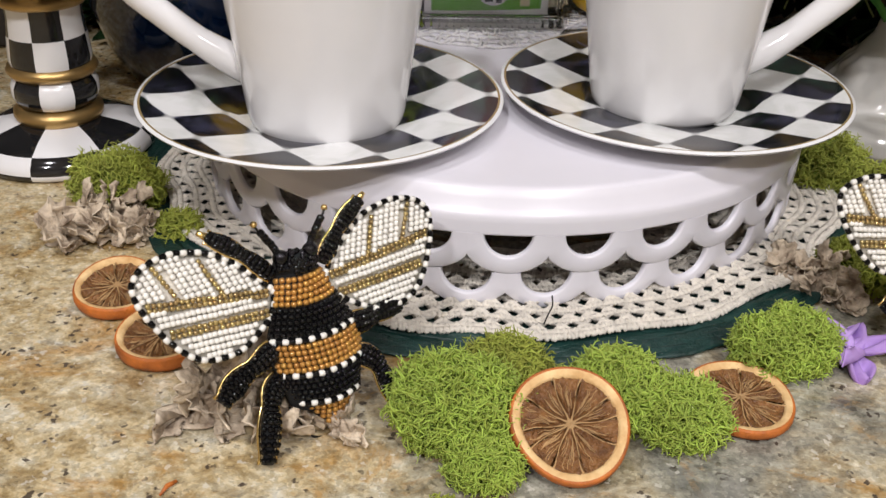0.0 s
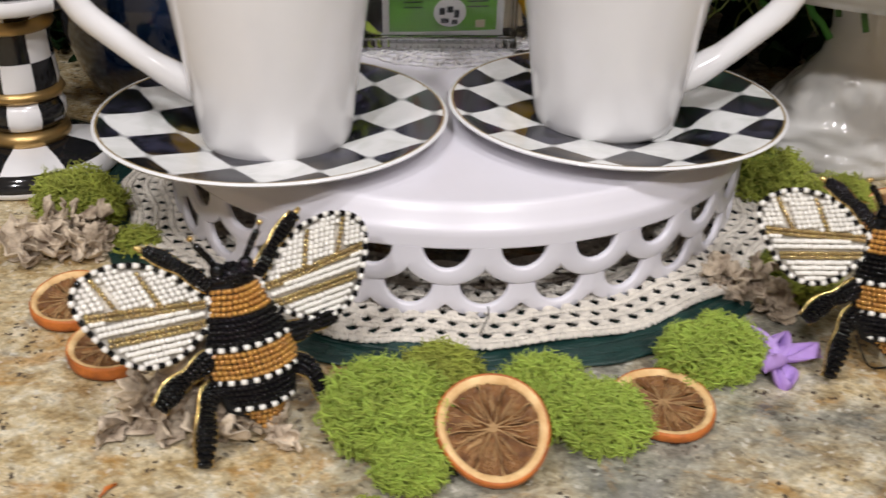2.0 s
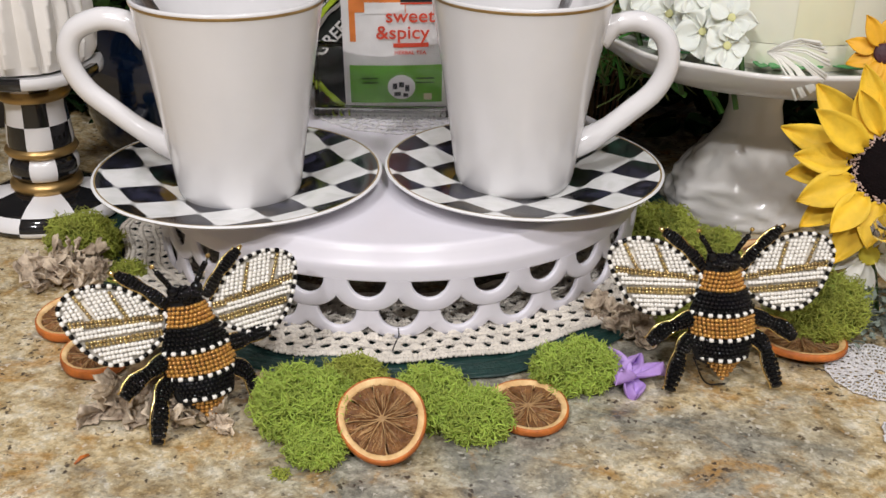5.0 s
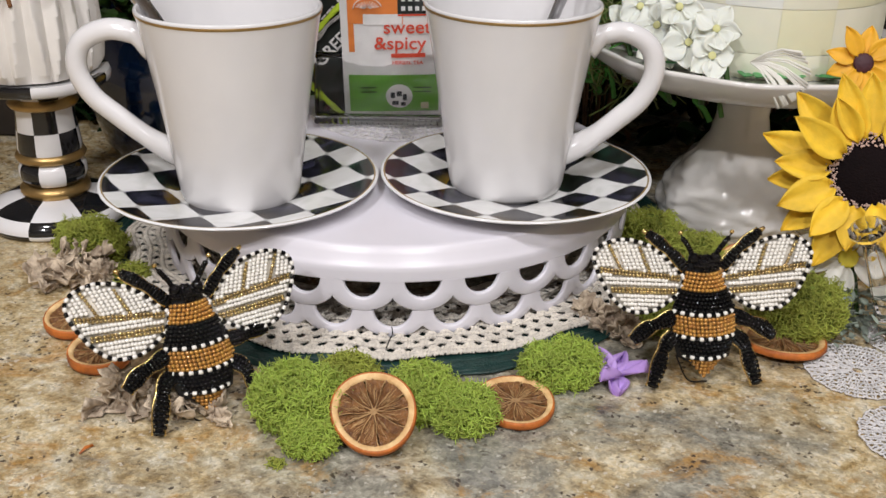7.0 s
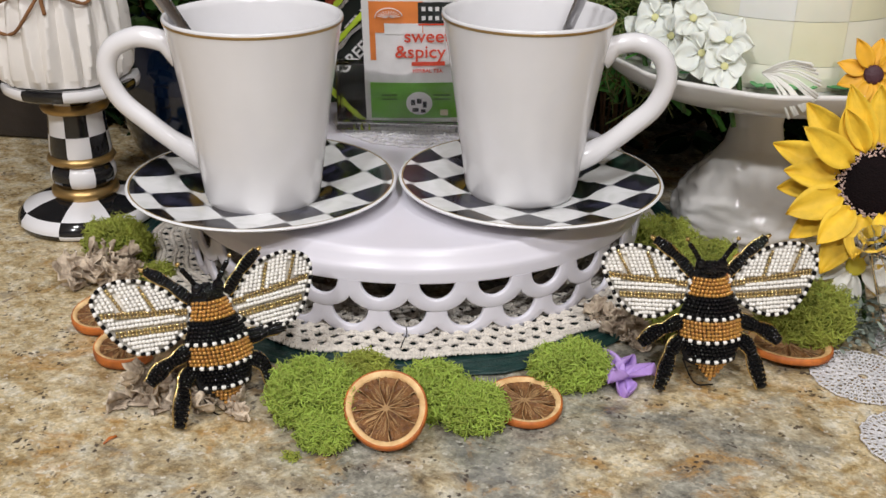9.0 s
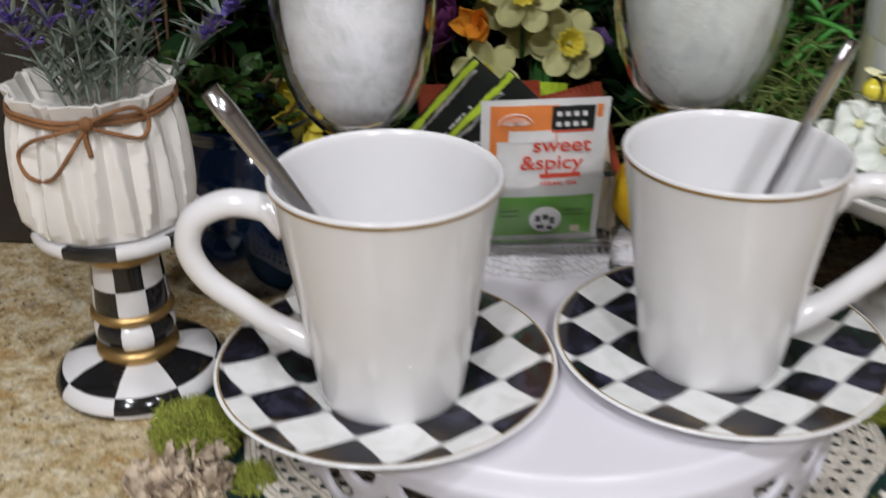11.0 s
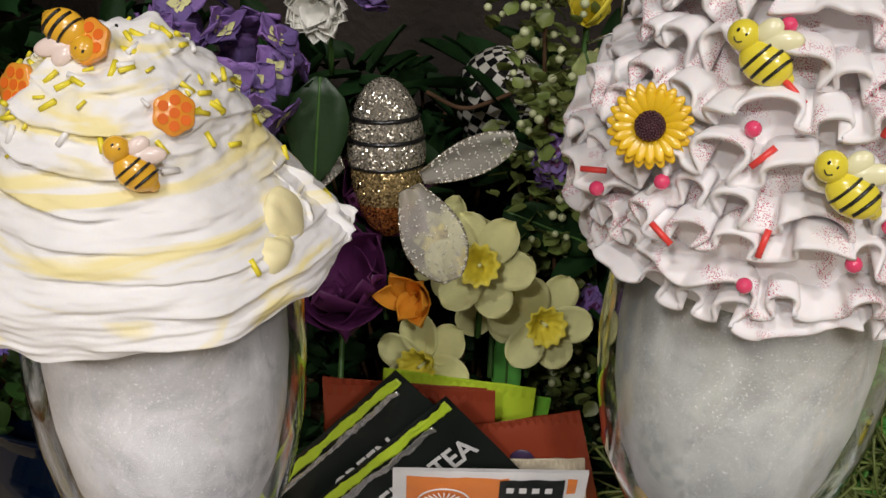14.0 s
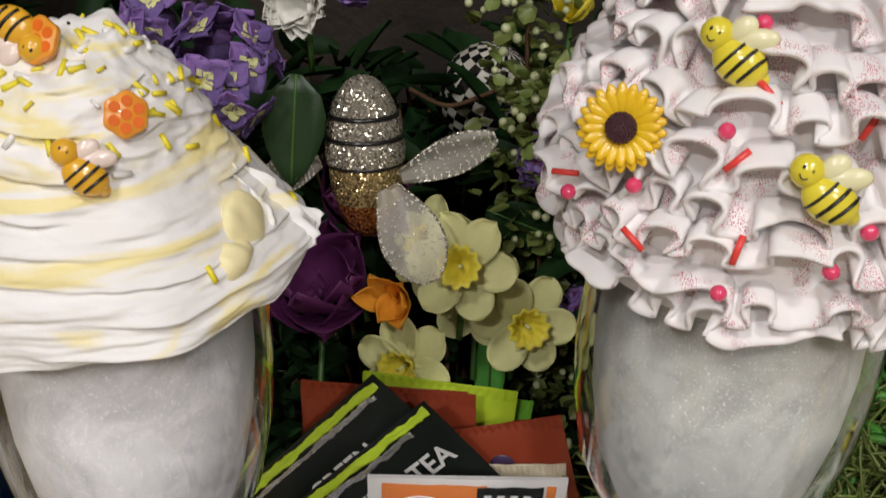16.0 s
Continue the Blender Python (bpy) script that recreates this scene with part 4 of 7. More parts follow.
def string(g, pts, spacing=.00185, shape=BEAD, rnd=None, k=1.0):
    """Threads beads along a line of points."""
    pts = [Vector(p) for p in pts]
    left = spacing / 2
    count = 0
    for a, b in zip(pts, pts[1:]):
        d = (b - a).length
        while left < d:
            p = a + (b - a) * (left / d)
            j = Vector((rnd.uniform(-1, 1), rnd.uniform(-1, 1), rnd.uniform(-1, 1))) * .00012 if rnd else Vector()
            put_bead(g[count % len(g)] if isinstance(g, list) else g, p + j, b - a + (j * 2 if rnd else Vector()), shape, k)
            count += 1
            left += spacing
        left -= d


def inside(p, poly):
    x, y, odd = p[0], p[1], False
    for (x0, y0), (x1, y1) in zip(poly, poly[1:] + poly[:1]):
        if (y0 > y) != (y1 > y) and x < (x1 - x0) * (y - y0) / (y1 - y0) + x0:
            odd = not odd
    return odd


def near(p, a, b):
    a, b, p = Vector(a), Vector(b), Vector(p)
    t = max(0, min(1, (p - a).dot(b - a) / (b - a).length_squared))
    return (a + (b - a) * t - p).length


WING = [(9.0, 18.0), (14.4, 24.4), (24.5, 32.6), (36.5, 36.0), (46.0, 34.2), (50.5, 28.8), (48.5, 20.0), (42.5, 9.5), (35.0, 3.5), (24.5, 3.0), (15.0, 8.0), (9.8, 13.5)]
VEINS = [((10.5, 17.5), (48.5, 22.5)), ((12.0, 11.5), (44.0, 13.5)), ((25.0, 20.5), (30.0, 33.4)), ((38.0, 22.0), (43.5, 33.4))]


def wing(bee, side, seed):
    rnd = random.Random(seed)
    mm = .001
    outline = curve([(x, y, 0) for x, y in WING + WING[:1]], 5)
    poly = [(p.x, p.y) for p in outline[:-1]]

    def put(x, y):
        rise = 1.2 + 2.2 * math.sin(min(1, max(0, (x - 8) / 42)) * math.pi) * .6 + .07 * max(0, x - 30)
        return (side * x * mm, y * mm, (rise + .9) * mm)

    g = Geo()
    cen = Vector((28, 20, 0))
    ring = [tuple(Vector(put(p.x, p.y)) - Vector((0, 0, .0010))) for p in outline[:-1]]
    back = [(x, y, z - .0012) for x, y, z in ring]
    n = len(ring)
    cx = tuple(Vector(put(cen.x, cen.y)) - Vector((0, 0, .0010)))
    vs = ring + back + [cx, (cx[0], cx[1], cx[2] - .0012)]
    fs = [(i, (i + 1) % n, 2 * n) for i in range(n)] + [(n + (i + 1) % n, n + i, 2 * n + 1) for i in range(n)] + [(i, n + i, n + (i + 1) % n, (i + 1) % n) for i in range(n)]
    w = part("wing", g.add(vs, fs), FELT_WHITE, bee)
    white, gold, eb, ew = Geo(), Geo(), Geo(), Geo()
    step = 1.88
    # below the upper vein the rows run along the wing, above it they fan out across it
    for j in range(24):
        for i in range(32):
            for across in (0, 1):
                if across:
                    x, y = 6 + j * step * 1.05 + (i * .55), 10 + i * 1.62
                    x -= 6
                    d = (.34, 1.0)
                else:
                    x, y = 6 + i * 1.62, 1 + j * step + i * .10
                    d = (1, .08)
                v0 = 17.5 + 5.0 * (x - 10.5) / 38.0
                if (y > v0) != bool(across) or not inside((x, y), poly):
                    continue
                if min(near((x, y, 0), (*a, 0), (*b, 0)) for a, b in VEINS) < 1.55:
                    continue
                if min((Vector((x, y, 0)) - p).length for p in outline) < 1.5:
                    continue
                q = put(x + rnd.uniform(-.12, .12), y + rnd.uniform(-.12, .12))
                put_bead(white, (q[0], q[1], q[2] + rnd.uniform(-.0001, .00015)), (side * d[0] + rnd.uniform(-.1, .1), d[1] + rnd.uniform(-.1, .1), 0))
    for a, b in VEINS:
        for o in (-.75, .75) if a[0] < 15 else (0,):
            string(gold, [put(a[0] + (b[0] - a[0]) * t, a[1] + (b[1] - a[1]) * t + o) for t in (0, .25, .5, .75, 1)], .00165, BEAD, rnd, .86)
    string([ew, eb], [put(p.x, p.y) for p in outline], .00212, BUGLE, rnd)
    tagged(part("white_beadwork", white, BEAD_WHITE, w, "rows of white glass beads"), kind="stuff")
    tagged(part("vein_beadwork", gold, BEAD_BRONZE, w, "bronze bead veins"), kind="stuff")
    tagged(part("white_edging", ew, BEAD_WHITE, w), kind="stuff")
    tagged(part("black_edging", eb, BEAD_BLACK, w), kind="stuff")


SAG = 2.2        # how far a string of beads hangs in its middle, mm


def bead_rows(bee, name, mat, rows, label, rnd, spacing=.00185):
    """Strings of beads laid across the domed body; rows: (height, half width) in mm."""
    g = Geo()
    for v, hw in rows:
        pts = []
        for i in range(13):
            s = i / 12 * 2 - 1
            pts.append((s * hw * .001, (v + SAG * (s * s - .4) * hw / 14) * .001, .0012 + .0068 * math.sqrt(max(0, 1 - (s * .97) ** 2)) * min(1, hw / 11)))
        string(g, pts, spacing, BEAD, rnd)
    return tagged(part(name, g, mat, bee, label), kind="stuff")


def limb(bee, name, pts, rad, rnd, gold=True, tip=False):
    """A stuffed, bead-covered leg with a gold wire along its edge."""
    p = curve([(x * .001, y * .001, z * .001) for x, y, z in pts], 5)
    n = len(p)
    rr = [rad * .001 * (0.66 + .48 * abs(math.sin(2 * math.pi * i / max(1, n - 1) + .35))) for i in range(n)]
    leg = part(name, Geo().tube(p, rr, 8), FELT, bee)
    g = Geo()
    for i in range(n - 1):
        d = p[i + 1] - p[i]
        m = max(1, round(d.length / .0016))
        for k in range(m):
            c = p[i] + d * ((k + .5) / m)
            side = Vector((0, 0, 1)).cross(d).normalized()
            for s in (-.85, -.3, .3, .85):
                put_bead(g, c + side * (s * rr[i] * 1.1) + Vector((0, 0, rr[i] * math.sqrt(max(0.05, 1 - s * s)) + .0003)) + Vector((rnd.gauss(0, .0001), rnd.gauss(0, .0001), 0)), side + d.normalized() * rnd.uniform(-.5, .5), BEAD, rnd.uniform(.90, 1.10))
    tagged(part("black_beadwork", g, BEAD_BLACK, leg), kind="stuff")
    if gold:
        for s in (-1, 1):
            q = []
            for i in range(n):
                d = p[min(i + 1, n - 1)] - p[max(i - 1, 0)]
                q.append(p[i] + Vector((0, 0, 1)).cross(d).normalized() * (s * (rr[i] + .0008)))
            part("gold_wire", Geo().tube(q, .00048, 6), GOLD, leg, "gold wire edge")
    if tip:
        part("gold_tip", Geo().tube([p[-1], p[-1] + (p[-1] - p[-2]).normalized() * .0028], [.0013, .0008], 8), GOLD, leg, "gold tip")
    return leg


def bee(name_label, m, seed, raised=0):
    """raised: 1 lifts one middle leg level."""
    rnd = random.Random(seed)
    b = thing("beaded_bee", name_label, "bee ornament", m, "beaded bees")
    body = Geo()
    prof = [(-26, .4), (-23.5, 3.0), (-20.5, 6), (-18, 11.5), (-10, 14), (-2, 15.0), (4, 13.5), (9, 11), (14, 9.5), (20, 8.5), (23, 6)]
    rows = []
    for v, hw in prof:
        rows.append([(math.sin(a) * hw * .001 * .96, v * .001, math.cos(a) * .0058 * min(1, hw / 11) + .0002) for a in [-math.pi / 2 + math.pi * i / 12 for i in range(13)]])
    body.sheet(list(reversed(rows)), thick=.0012)
    part("body", body, FELT, b)
    w = 1.78
    bead_rows(b, "amber_thorax", BEAD_GOLD, [(19.6 - w * i, 8.0 + .55 * i) for i in range(5)], "rows of amber beads", rnd)
    bead_rows(b, "black_band", BEAD_BLACK, [(10.7 - w * i, 11.3 + .75 * i) for i in range(5)], "rows of black beads", rnd)
    bead_rows(b, "amber_band", BEAD_GOLD, [(-.4 - w * i, 15.0 - .12 * i) for i in range(5)], "rows of amber beads", rnd)
    bead_rows(b, "black_band", BEAD_BLACK, [(-11.2 - w * i, 13.2 - .65 * i) for i in range(4)], "rows of black beads", rnd)
    bead_rows(b, "amber_tail", BEAD_GOLD, [(-20.4 - w * i, 7.2 - 1.55 * i) for i in range(5)], "rows of amber beads", rnd)
    for v, hw in ((1.5, 14.6), (-9.3, 14.2), (-18.5, 10.2)):
        pts = [((i / 12 * 2 - 1) * hw * .001, (v + SAG * ((i / 12 * 2 - 1) ** 2 - .4) * hw / 14) * .001, .0014 + .0068 * math.sqrt(max(0, 1 - ((i / 12 * 2 - 1) * .97) ** 2)) * min(1, hw / 11)) for i in range(13)]
        ga, gb = Geo(), Geo()
        string([ga, gb], pts, .00200, BUGLE, rnd)
        tagged(part("white_stripe", ga, BEAD_WHITE, b), kind="stuff")
        tagged(part("black_stripe", gb, BEAD_BLACK, b), kind="stuff")
    head = Geo().ball((0, .0240, .0025), (.0078, .0044, .0040), 14, 8)
    hd = part("head", head, FELT, b)
    g = Geo()
    for i in range(90):
        a, c = rnd.uniform(0, 6.28), rnd.uniform(0, 1.3)
        p = Vector((.0078 * math.sin(c) * math.cos(a), .0240 + .0044 * math.sin(c) * math.sin(a), .0030 + .0042 * math.cos(c)))
        put_bead(g, p, (rnd.gauss(0, 1), rnd.gauss(0, 1), 0), BEAD, .85)
    tagged(part("black_beadwork", g, BEAD_BLACK, hd), kind="stuff")
    for s in (-1, 1):
        part("eye", Geo().ball((s * .0050, .0268, .0050), .0026, 14, 10), BEAD_BLACK, hd, "large glossy black eye")
        part("antenna", Geo().tube([(s * .0045, .0265, .004), (s * .0075, .0320, .006), (s * .0110, .0365, .0075), (s * .0118, .0380, .008)], .0004, 6), WIRE, b)
        g = Geo()
        string(g, [(s * .0045, .0265, .004), (s * .0075, .0320, .006), (s * .0110, .0365, .0075)], .0017, BEAD, rnd, 1.35)
        tagged(part("antenna_beadwork", g, BEAD_BLACK, b), kind="stuff")
        part("antenna_tip", Geo().ball((s * .0119, .0385, .008), .0011, 8, 6), GOLD, b, "gold bead tip")
        limb(b, "foreleg", [(s * 8.5, 22, 3), (s * 14, 28.5, 3.6), (s * 20, 34, 4.0), (s * 26, 38.5, 4.4)], 1.55, rnd, True, True)
        limb(b, "middle_leg", [(s * 12.5, 1, 2), (s * 19, -2 + 3 * raised * (s > 0), 2.4), (s * 27, -5.5 + 8 * raised * (s > 0), 1.6), (s * 33, -10.5 + 13 * raised * (s > 0), 0.6)], 2.45, rnd, True, False)
        limb(b, "hind_leg", [(s * 13, -8, 1.6), (s * 18.0, -12.5, 2.4), (s * 21.0, -21, 2.4), (s * 24.5, -32, 1.6)], 2.45, rnd, True, False)
        wing(b, s, seed + s)
    part("pin", Geo().tube(curve([(-.012, -.018, -.002), (-.006, -.030, -.004), (.003, -.031, -.004)], 5), .0004, 6), WIRE, b, "dark wire pin")
    return b


def plane_pose(c, right, up):
    """A pose with x along right and y as near as can be along up."""
    x = Vector(right).normalized()
    y = Vector(up)
    y = (y - x * y.dot(x)).normalized()
    mm = Matrix((x, y, x.cross(y))).transposed().to_4x4()
    mm.translation = Vector(c)
    return mm


bee("black, amber and white beaded bee leaning on green moss", plane_pose((0.2052, 0.3275, 0.0325), (.099, .016, .001), (-.004, .021, .049)), 31)
BEE_L = plane_pose((-0.0180, 0.2778, 0.0285), (.072, .060, .006), (0.020, .054, .052)) @ pose(0, 0, 0, 0, 0, -6)
bee("black, amber and white beaded bee leaning on grey lichen", BEE_L, 57, 1)
solid("wire_hair", Geo().tube(curve([(0.0585, 0.3255, 0.0062), (0.0600, 0.3262, 0.0105), (0.0612, 0.3275, 0.0130), (0.0608, 0.3285, 0.0165)], 5), .00028, 6), WIRE, "short dark wire sticking out of a crochet doily", "wire")


# ---- creams and toppings ----
def cream_white():
    m, t, b = nodes("whipped_cream")
    co = t.nodes.new("ShaderNodeTexCoord").outputs["Object"]
    mp = t.nodes.new("ShaderNodeMapping")
    mp.inputs["Scale"].default_value = (0.35, 0.35, 2.4)
    link(t, co, mp.inputs["Vector"])
    streak = noise_of(t, 42.0, 4.0, 0.55, 0.8, mp.outputs[0])
    c = ramp(t, streak, [(0.515, (0.83, 0.82, 0.80)), (0.59, (0.84, 0.74, 0.36)), (0.72, (0.84, 0.76, 0.42))])
    link(t, c, b.inputs["Base Color"])
    b.inputs["Roughness"].default_value = 0.55
    b.inputs["Subsurface Weight"].default_value = 0.15
    b.inputs["Subsurface Radius"].default_value = (0.003, 0.003, 0.002)
    bumped(t, b, noise_of(t, 300.0, 5.0), 0.30, 0.0008)
    return m


def cream_pink():
    m, t, b = nodes("dusted_cream")
    co = t.nodes.new("ShaderNodeTexCoord").outputs["Object"]
    v = node(t, "ShaderNodeTexVoronoi", Scale=2600.0)
    link(t, co, v.inputs["Vector"])
    where = noise_of(t, 105.0, 2.0, 0.5, 0.0, co)
    d = calc(t, "MULTIPLY", calc(t, "LESS_THAN", v.outputs["Distance"], 0.36), ramp(t, where, [(0.54, (0, 0, 0)), (0.63, (1, 1, 1))]))
    link(t, blend(t, d, (0.84, 0.81, 0.80), (0.50, 0.02, 0.10)), b.inputs["Base Color"])
    b.inputs["Roughness"].default_value = 0.55
    b.inputs["Subsurface Weight"].default_value = 0.4
    b.inputs["Subsurface Radius"].default_value = (0.005, 0.004, 0.0035)
    bumped(t, b, noise_of(t, 600.0, 4.0), 0.12, 0.0006)
    return m


CREAM_A, CREAM_B = cream_white(), cream_pink()
CREAM_YELLOW = surface("yellow_cream", (0.82, 0.74, 0.42), 0.55, var=0.08, fine=500, coarse=120, bump=0.2, through=0.1)
TOY_GOLD = surface("golden_resin", (0.80, 0.50, 0.015), 0.28, var=0.08, fine=500, coat=0.4)
SPRINKLE_Y = surface("yellow_sprinkle", (0.80, 0.68, 0.04), 0.35, var=0.1, fine=900)
SPRINKLE_W = surface("white_sprinkle", (0.82, 0.81, 0.79), 0.4, var=0.05, fine=900)
CORAL = surface("coral_sprinkle", (0.80, 0.06, 0.05), 0.3, var=0.1, fine=900)
PINK_PEARL = surface("pink_pearl", (0.80, 0.06, 0.16), 0.15, var=0.1, fine=900, coat=0.8)
TOY_YELLOW = surface("yellow_resin", (0.78, 0.66, 0.05), 0.22, var=0.06, fine=500, coat=0.5)
TOY_AMBER = surface("amber_resin", (0.78, 0.42, 0.03), 0.25, var=0.1, fine=500, coat=0.5)
TOY_WING = surface("pale_resin", (0.78, 0.75, 0.45), 0.3, var=0.05, fine=500, coat=0.3)
TOY_PINKW = surface("blush_resin", (0.80, 0.66, 0.58), 0.3, var=0.05, fine=500, coat=0.3)
TOY_BLACK = surface("black_resin", (0.010, 0.010, 0.010), 0.3, var=0.1, fine=500)
COMB = surface("honeycomb_orange", (0.80, 0.31, 0.03), 0.3, var=0.1, fine=500, coat=0.4)
COMB_DARK = surface("honeycomb_cell", (0.76, 0.15, 0.015), 0.3, var=0.1, fine=500)
BROWN_SEED = surface("brown_seed", (0.075, 0.022, 0.030), 0.6, var=0.4, fine=900, bump=0.8)


def swirl_cream(gob):
    """A broad mound of piped cream in overlapping turns."""
    n, m = 170, 160
    tall = (0, .006, .010, .0145, .023, .030, .035, .041, .047, .052, .057, .060, .061)
    wide = (.0462, .0474, .0470, .0447, .0388, .0343, .0310, .0274, .0242, .0212, .0145, .0080, .0004)

    def skin(a, f):
        """The skin at turn a and rise f."""
        ca, sa = math.cos(a), math.sin(a)
        hgt = 0.0610 * f
        r = float(np.interp(hgt, tall, wide))
        drift = noise.noise(Vector((ca * 1.3, sa * 1.3, f * 2.4)))
        turn = (f * 8.5 + a / (2 * math.pi) + 0.55 * drift) % 1.0
        deep = max(0.0, 0.45 + 1.3 * noise.noise(Vector((ca * 1.8, sa * 1.8, f * 5 + 3))))
        lip = 0.0023 * deep * (1 - turn) ** 1.4 * min(1, turn * 14) - 0.0008
        top = max(0, f - .62) / .38
        lump = noise.noise(Vector((ca * 1.6, sa * 1.6, f * 3.5))) * 0.0026 + noise.noise(Vector((ca * 2.6, sa * 2.6, f * 20.0))) * 0.0012 + noise.noise(Vector((ca * 8, sa * 8, f * 46.0))) * 0.0005
        rise = top * (0.0038 * noise.noise(Vector((r * ca * 110, r * sa * 110, 4.0))) + 0.0018 * noise.noise(Vector((r * ca * 240, r * sa * 240, 7.0))))
        hem = (0.0022 * noise.noise(Vector((ca * 4, sa * 4, 9.0))) + 0.0058 * math.cos(a - radians(-15))) * max(0, 1 - f) ** 5
        brim = 0.0012 * math.exp(-((a - radians(5)) / .30) ** 2) * math.exp(-((f - .16) / .07) ** 2)
        r += (lip + lump) * min(1, r / .02) + brim
        off = min(1, f * 1.8)
        return Vector((r * ca - .0042 * off, r * sa - .0030 * off, hgt + hem + rise))

    rows = [[skin(2 * math.pi * i / m - math.pi, j / n) for i in range(m + 1)] for j in range(n + 1)]
    g = Geo().sheet(rows)
    base = [[(p.x * q, p.y * q, p.z - .0012 * (1 - q) * 4) for p in rows[0]] for q in (0.2, 0.6, 0.97)]
    g.sheet(base + [rows[0]])
    cr = part("cream", g, CREAM_A, gob, "white whipped cream streaked with yellow", at=pose(0, 0, .1780))
    for deg, f, size, mat, name in ((-14, .31, (.0036, .0066, .0090), CREAM_YELLOW, "cream_curl"), (-27, .25, (.0034, .0062, .0040), CREAM_YELLOW, "cream_curl")):
        a = radians(deg)
        c = skin(a, f) - Vector((math.cos(a), math.sin(a), 0)) * .0022
        b = Geo().ball((0, 0, 0), size, 36, 26, rot=Euler((radians(12), radians(-14), a)).to_matrix())
        b.v = [tuple(Vector(p) * (1 + .20 * noise.noise(Vector(p) * 190 + Vector((deg, 0, 0)))) + Vector((0, 0, .0002 * math.sin(1500 * p[1] + 500 * p[2]))) + c) for p in b.v]
        part(name, b, mat, cr, "folded curl of cream")
    for deg, lo, hi, reach in ((2, .10, .46, .0052), (-6, .28, .50, .0034), (12, .06, .34, .0040)):
        rows = []
        for j in range(15):
            v = j / 14
            f, a = lo + (hi - lo) * v, radians(deg + 8 * v)
            p, o = skin(a, f), Vector((math.cos(a + .35), math.sin(a + .35), .25))
            fin = reach * math.sin(math.pi * (.08 + .86 * v)) ** .7 * (1 + .25 * noise.noise(Vector((v * 6, deg, 1))))
            rows.append([p + o * (fin * q - .0016) + Vector((0, 0, .0012 * q * q * math.sin(v * 7 + deg))) for q in (0, .25, .5, .75, 1)])
        part("cream_fold", Geo().sheet(rows, thick=.0013), CREAM_A, cr, "thin upright fold of cream")
    return cr, skin


def mound(z):
    """The radius of the ruffled mound at a height above its foot."""
    return float(np.interp(z, (-.01, 0, .010, .022, .034, .046, .058, .070, .082, .092, .100), (.036, .0425, .0462, .0472, .0452, .0412, .0352, .0275, .0188, .0095, .0006)))


def ruffled_cream(gob):
    """Piped frills in rising rounds: ribbons that stand out level, whose edges wind up and down and fold back on themselves."""
    prof = [(0, -.004), (.034, -.004)] + [(max(.0002, mound(.1 * i / 20) - .0010), .1 * i / 20 - .001) for i in range(21)] + [(0, .0995)]
    cr = part("cream", Geo().lathe(prof, 64), CREAM_B, gob, "ruffled white cream dusted with pink glitter", at=pose(0, 0, .1835))
    counts = (21, 22, 22, 22, 21, 19, 17, 14, 11, 8, 5)
    for k, waves in enumerate(counts):
        z0 = .0022 + .0091 * k
        hem = mound(z0) + .0066
        inner = max(.0006, hem - .0110)
        n, m = waves * 40, 12
        rows = []
        for j in range(m + 1):
            v = j / m
            row = []
            for i in range(n + 1):
                a = 2 * math.pi * (i % n) / n
                ca, sa = math.cos(a), math.sin(a)
                slow = noise.noise(Vector((ca * 2.0, sa * 2.0, k * 5.0)))
                size = min(1.5, max(.30, 1.0 + 1.5 * noise.noise(Vector((ca * 3.3, sa * 3.3, k * 3.0 + 8)))))
                w = waves * a + 6.5 * slow + 1.8 * noise.noise(Vector((ca * 4.5, sa * 4.5, k * 7.0 + 11))) + k * 1.7
                full = v ** .7 * size
                dz = .0034 * full * math.sin(w) + .0052 * noise.noise(Vector((ca * 1.6, sa * 1.6, k * 6.0 + 70))) + .0024 * v * noise.noise(Vector((ca * 5, sa * 5, k * 4.0 + 30)))
                side = -.0019 * full * math.sin(2 * w) + .0034 * full * noise.noise(Vector((ca * 7, sa * 7, k * 4.0 + 50)))
                dr = .0048 * v * noise.noise(Vector((ca * 2.4, sa * 2.4, k + 20.0))) + .0030 * v * noise.noise(Vector((ca * 8, sa * 8, k * 3 + 40.0))) + .0007 * full * math.sin(2 * w + 1)
                r = max(.0004, inner + (hem - inner) * v + dr)
                z = z0 + .0030 * (1 - v) + .0016 * math.sin(math.pi * v) + dz
                row.append((r * ca - side * sa, r * sa + side * ca, z))
            rows.append(row)
        part("frill", Geo().sheet(rows, thick=.0012), CREAM_B, cr)
    return cr


SWIRL, SKIN = swirl_cream(GOB_L)
RUFFLE = ruffled_cream(GOB_R)
C_L = Vector((GL[0], GL[1], STAND_TOP + .0035 + .1780))
C_R = Vector((GR[0], GR[1], STAND_TOP + .0035 + .1835))


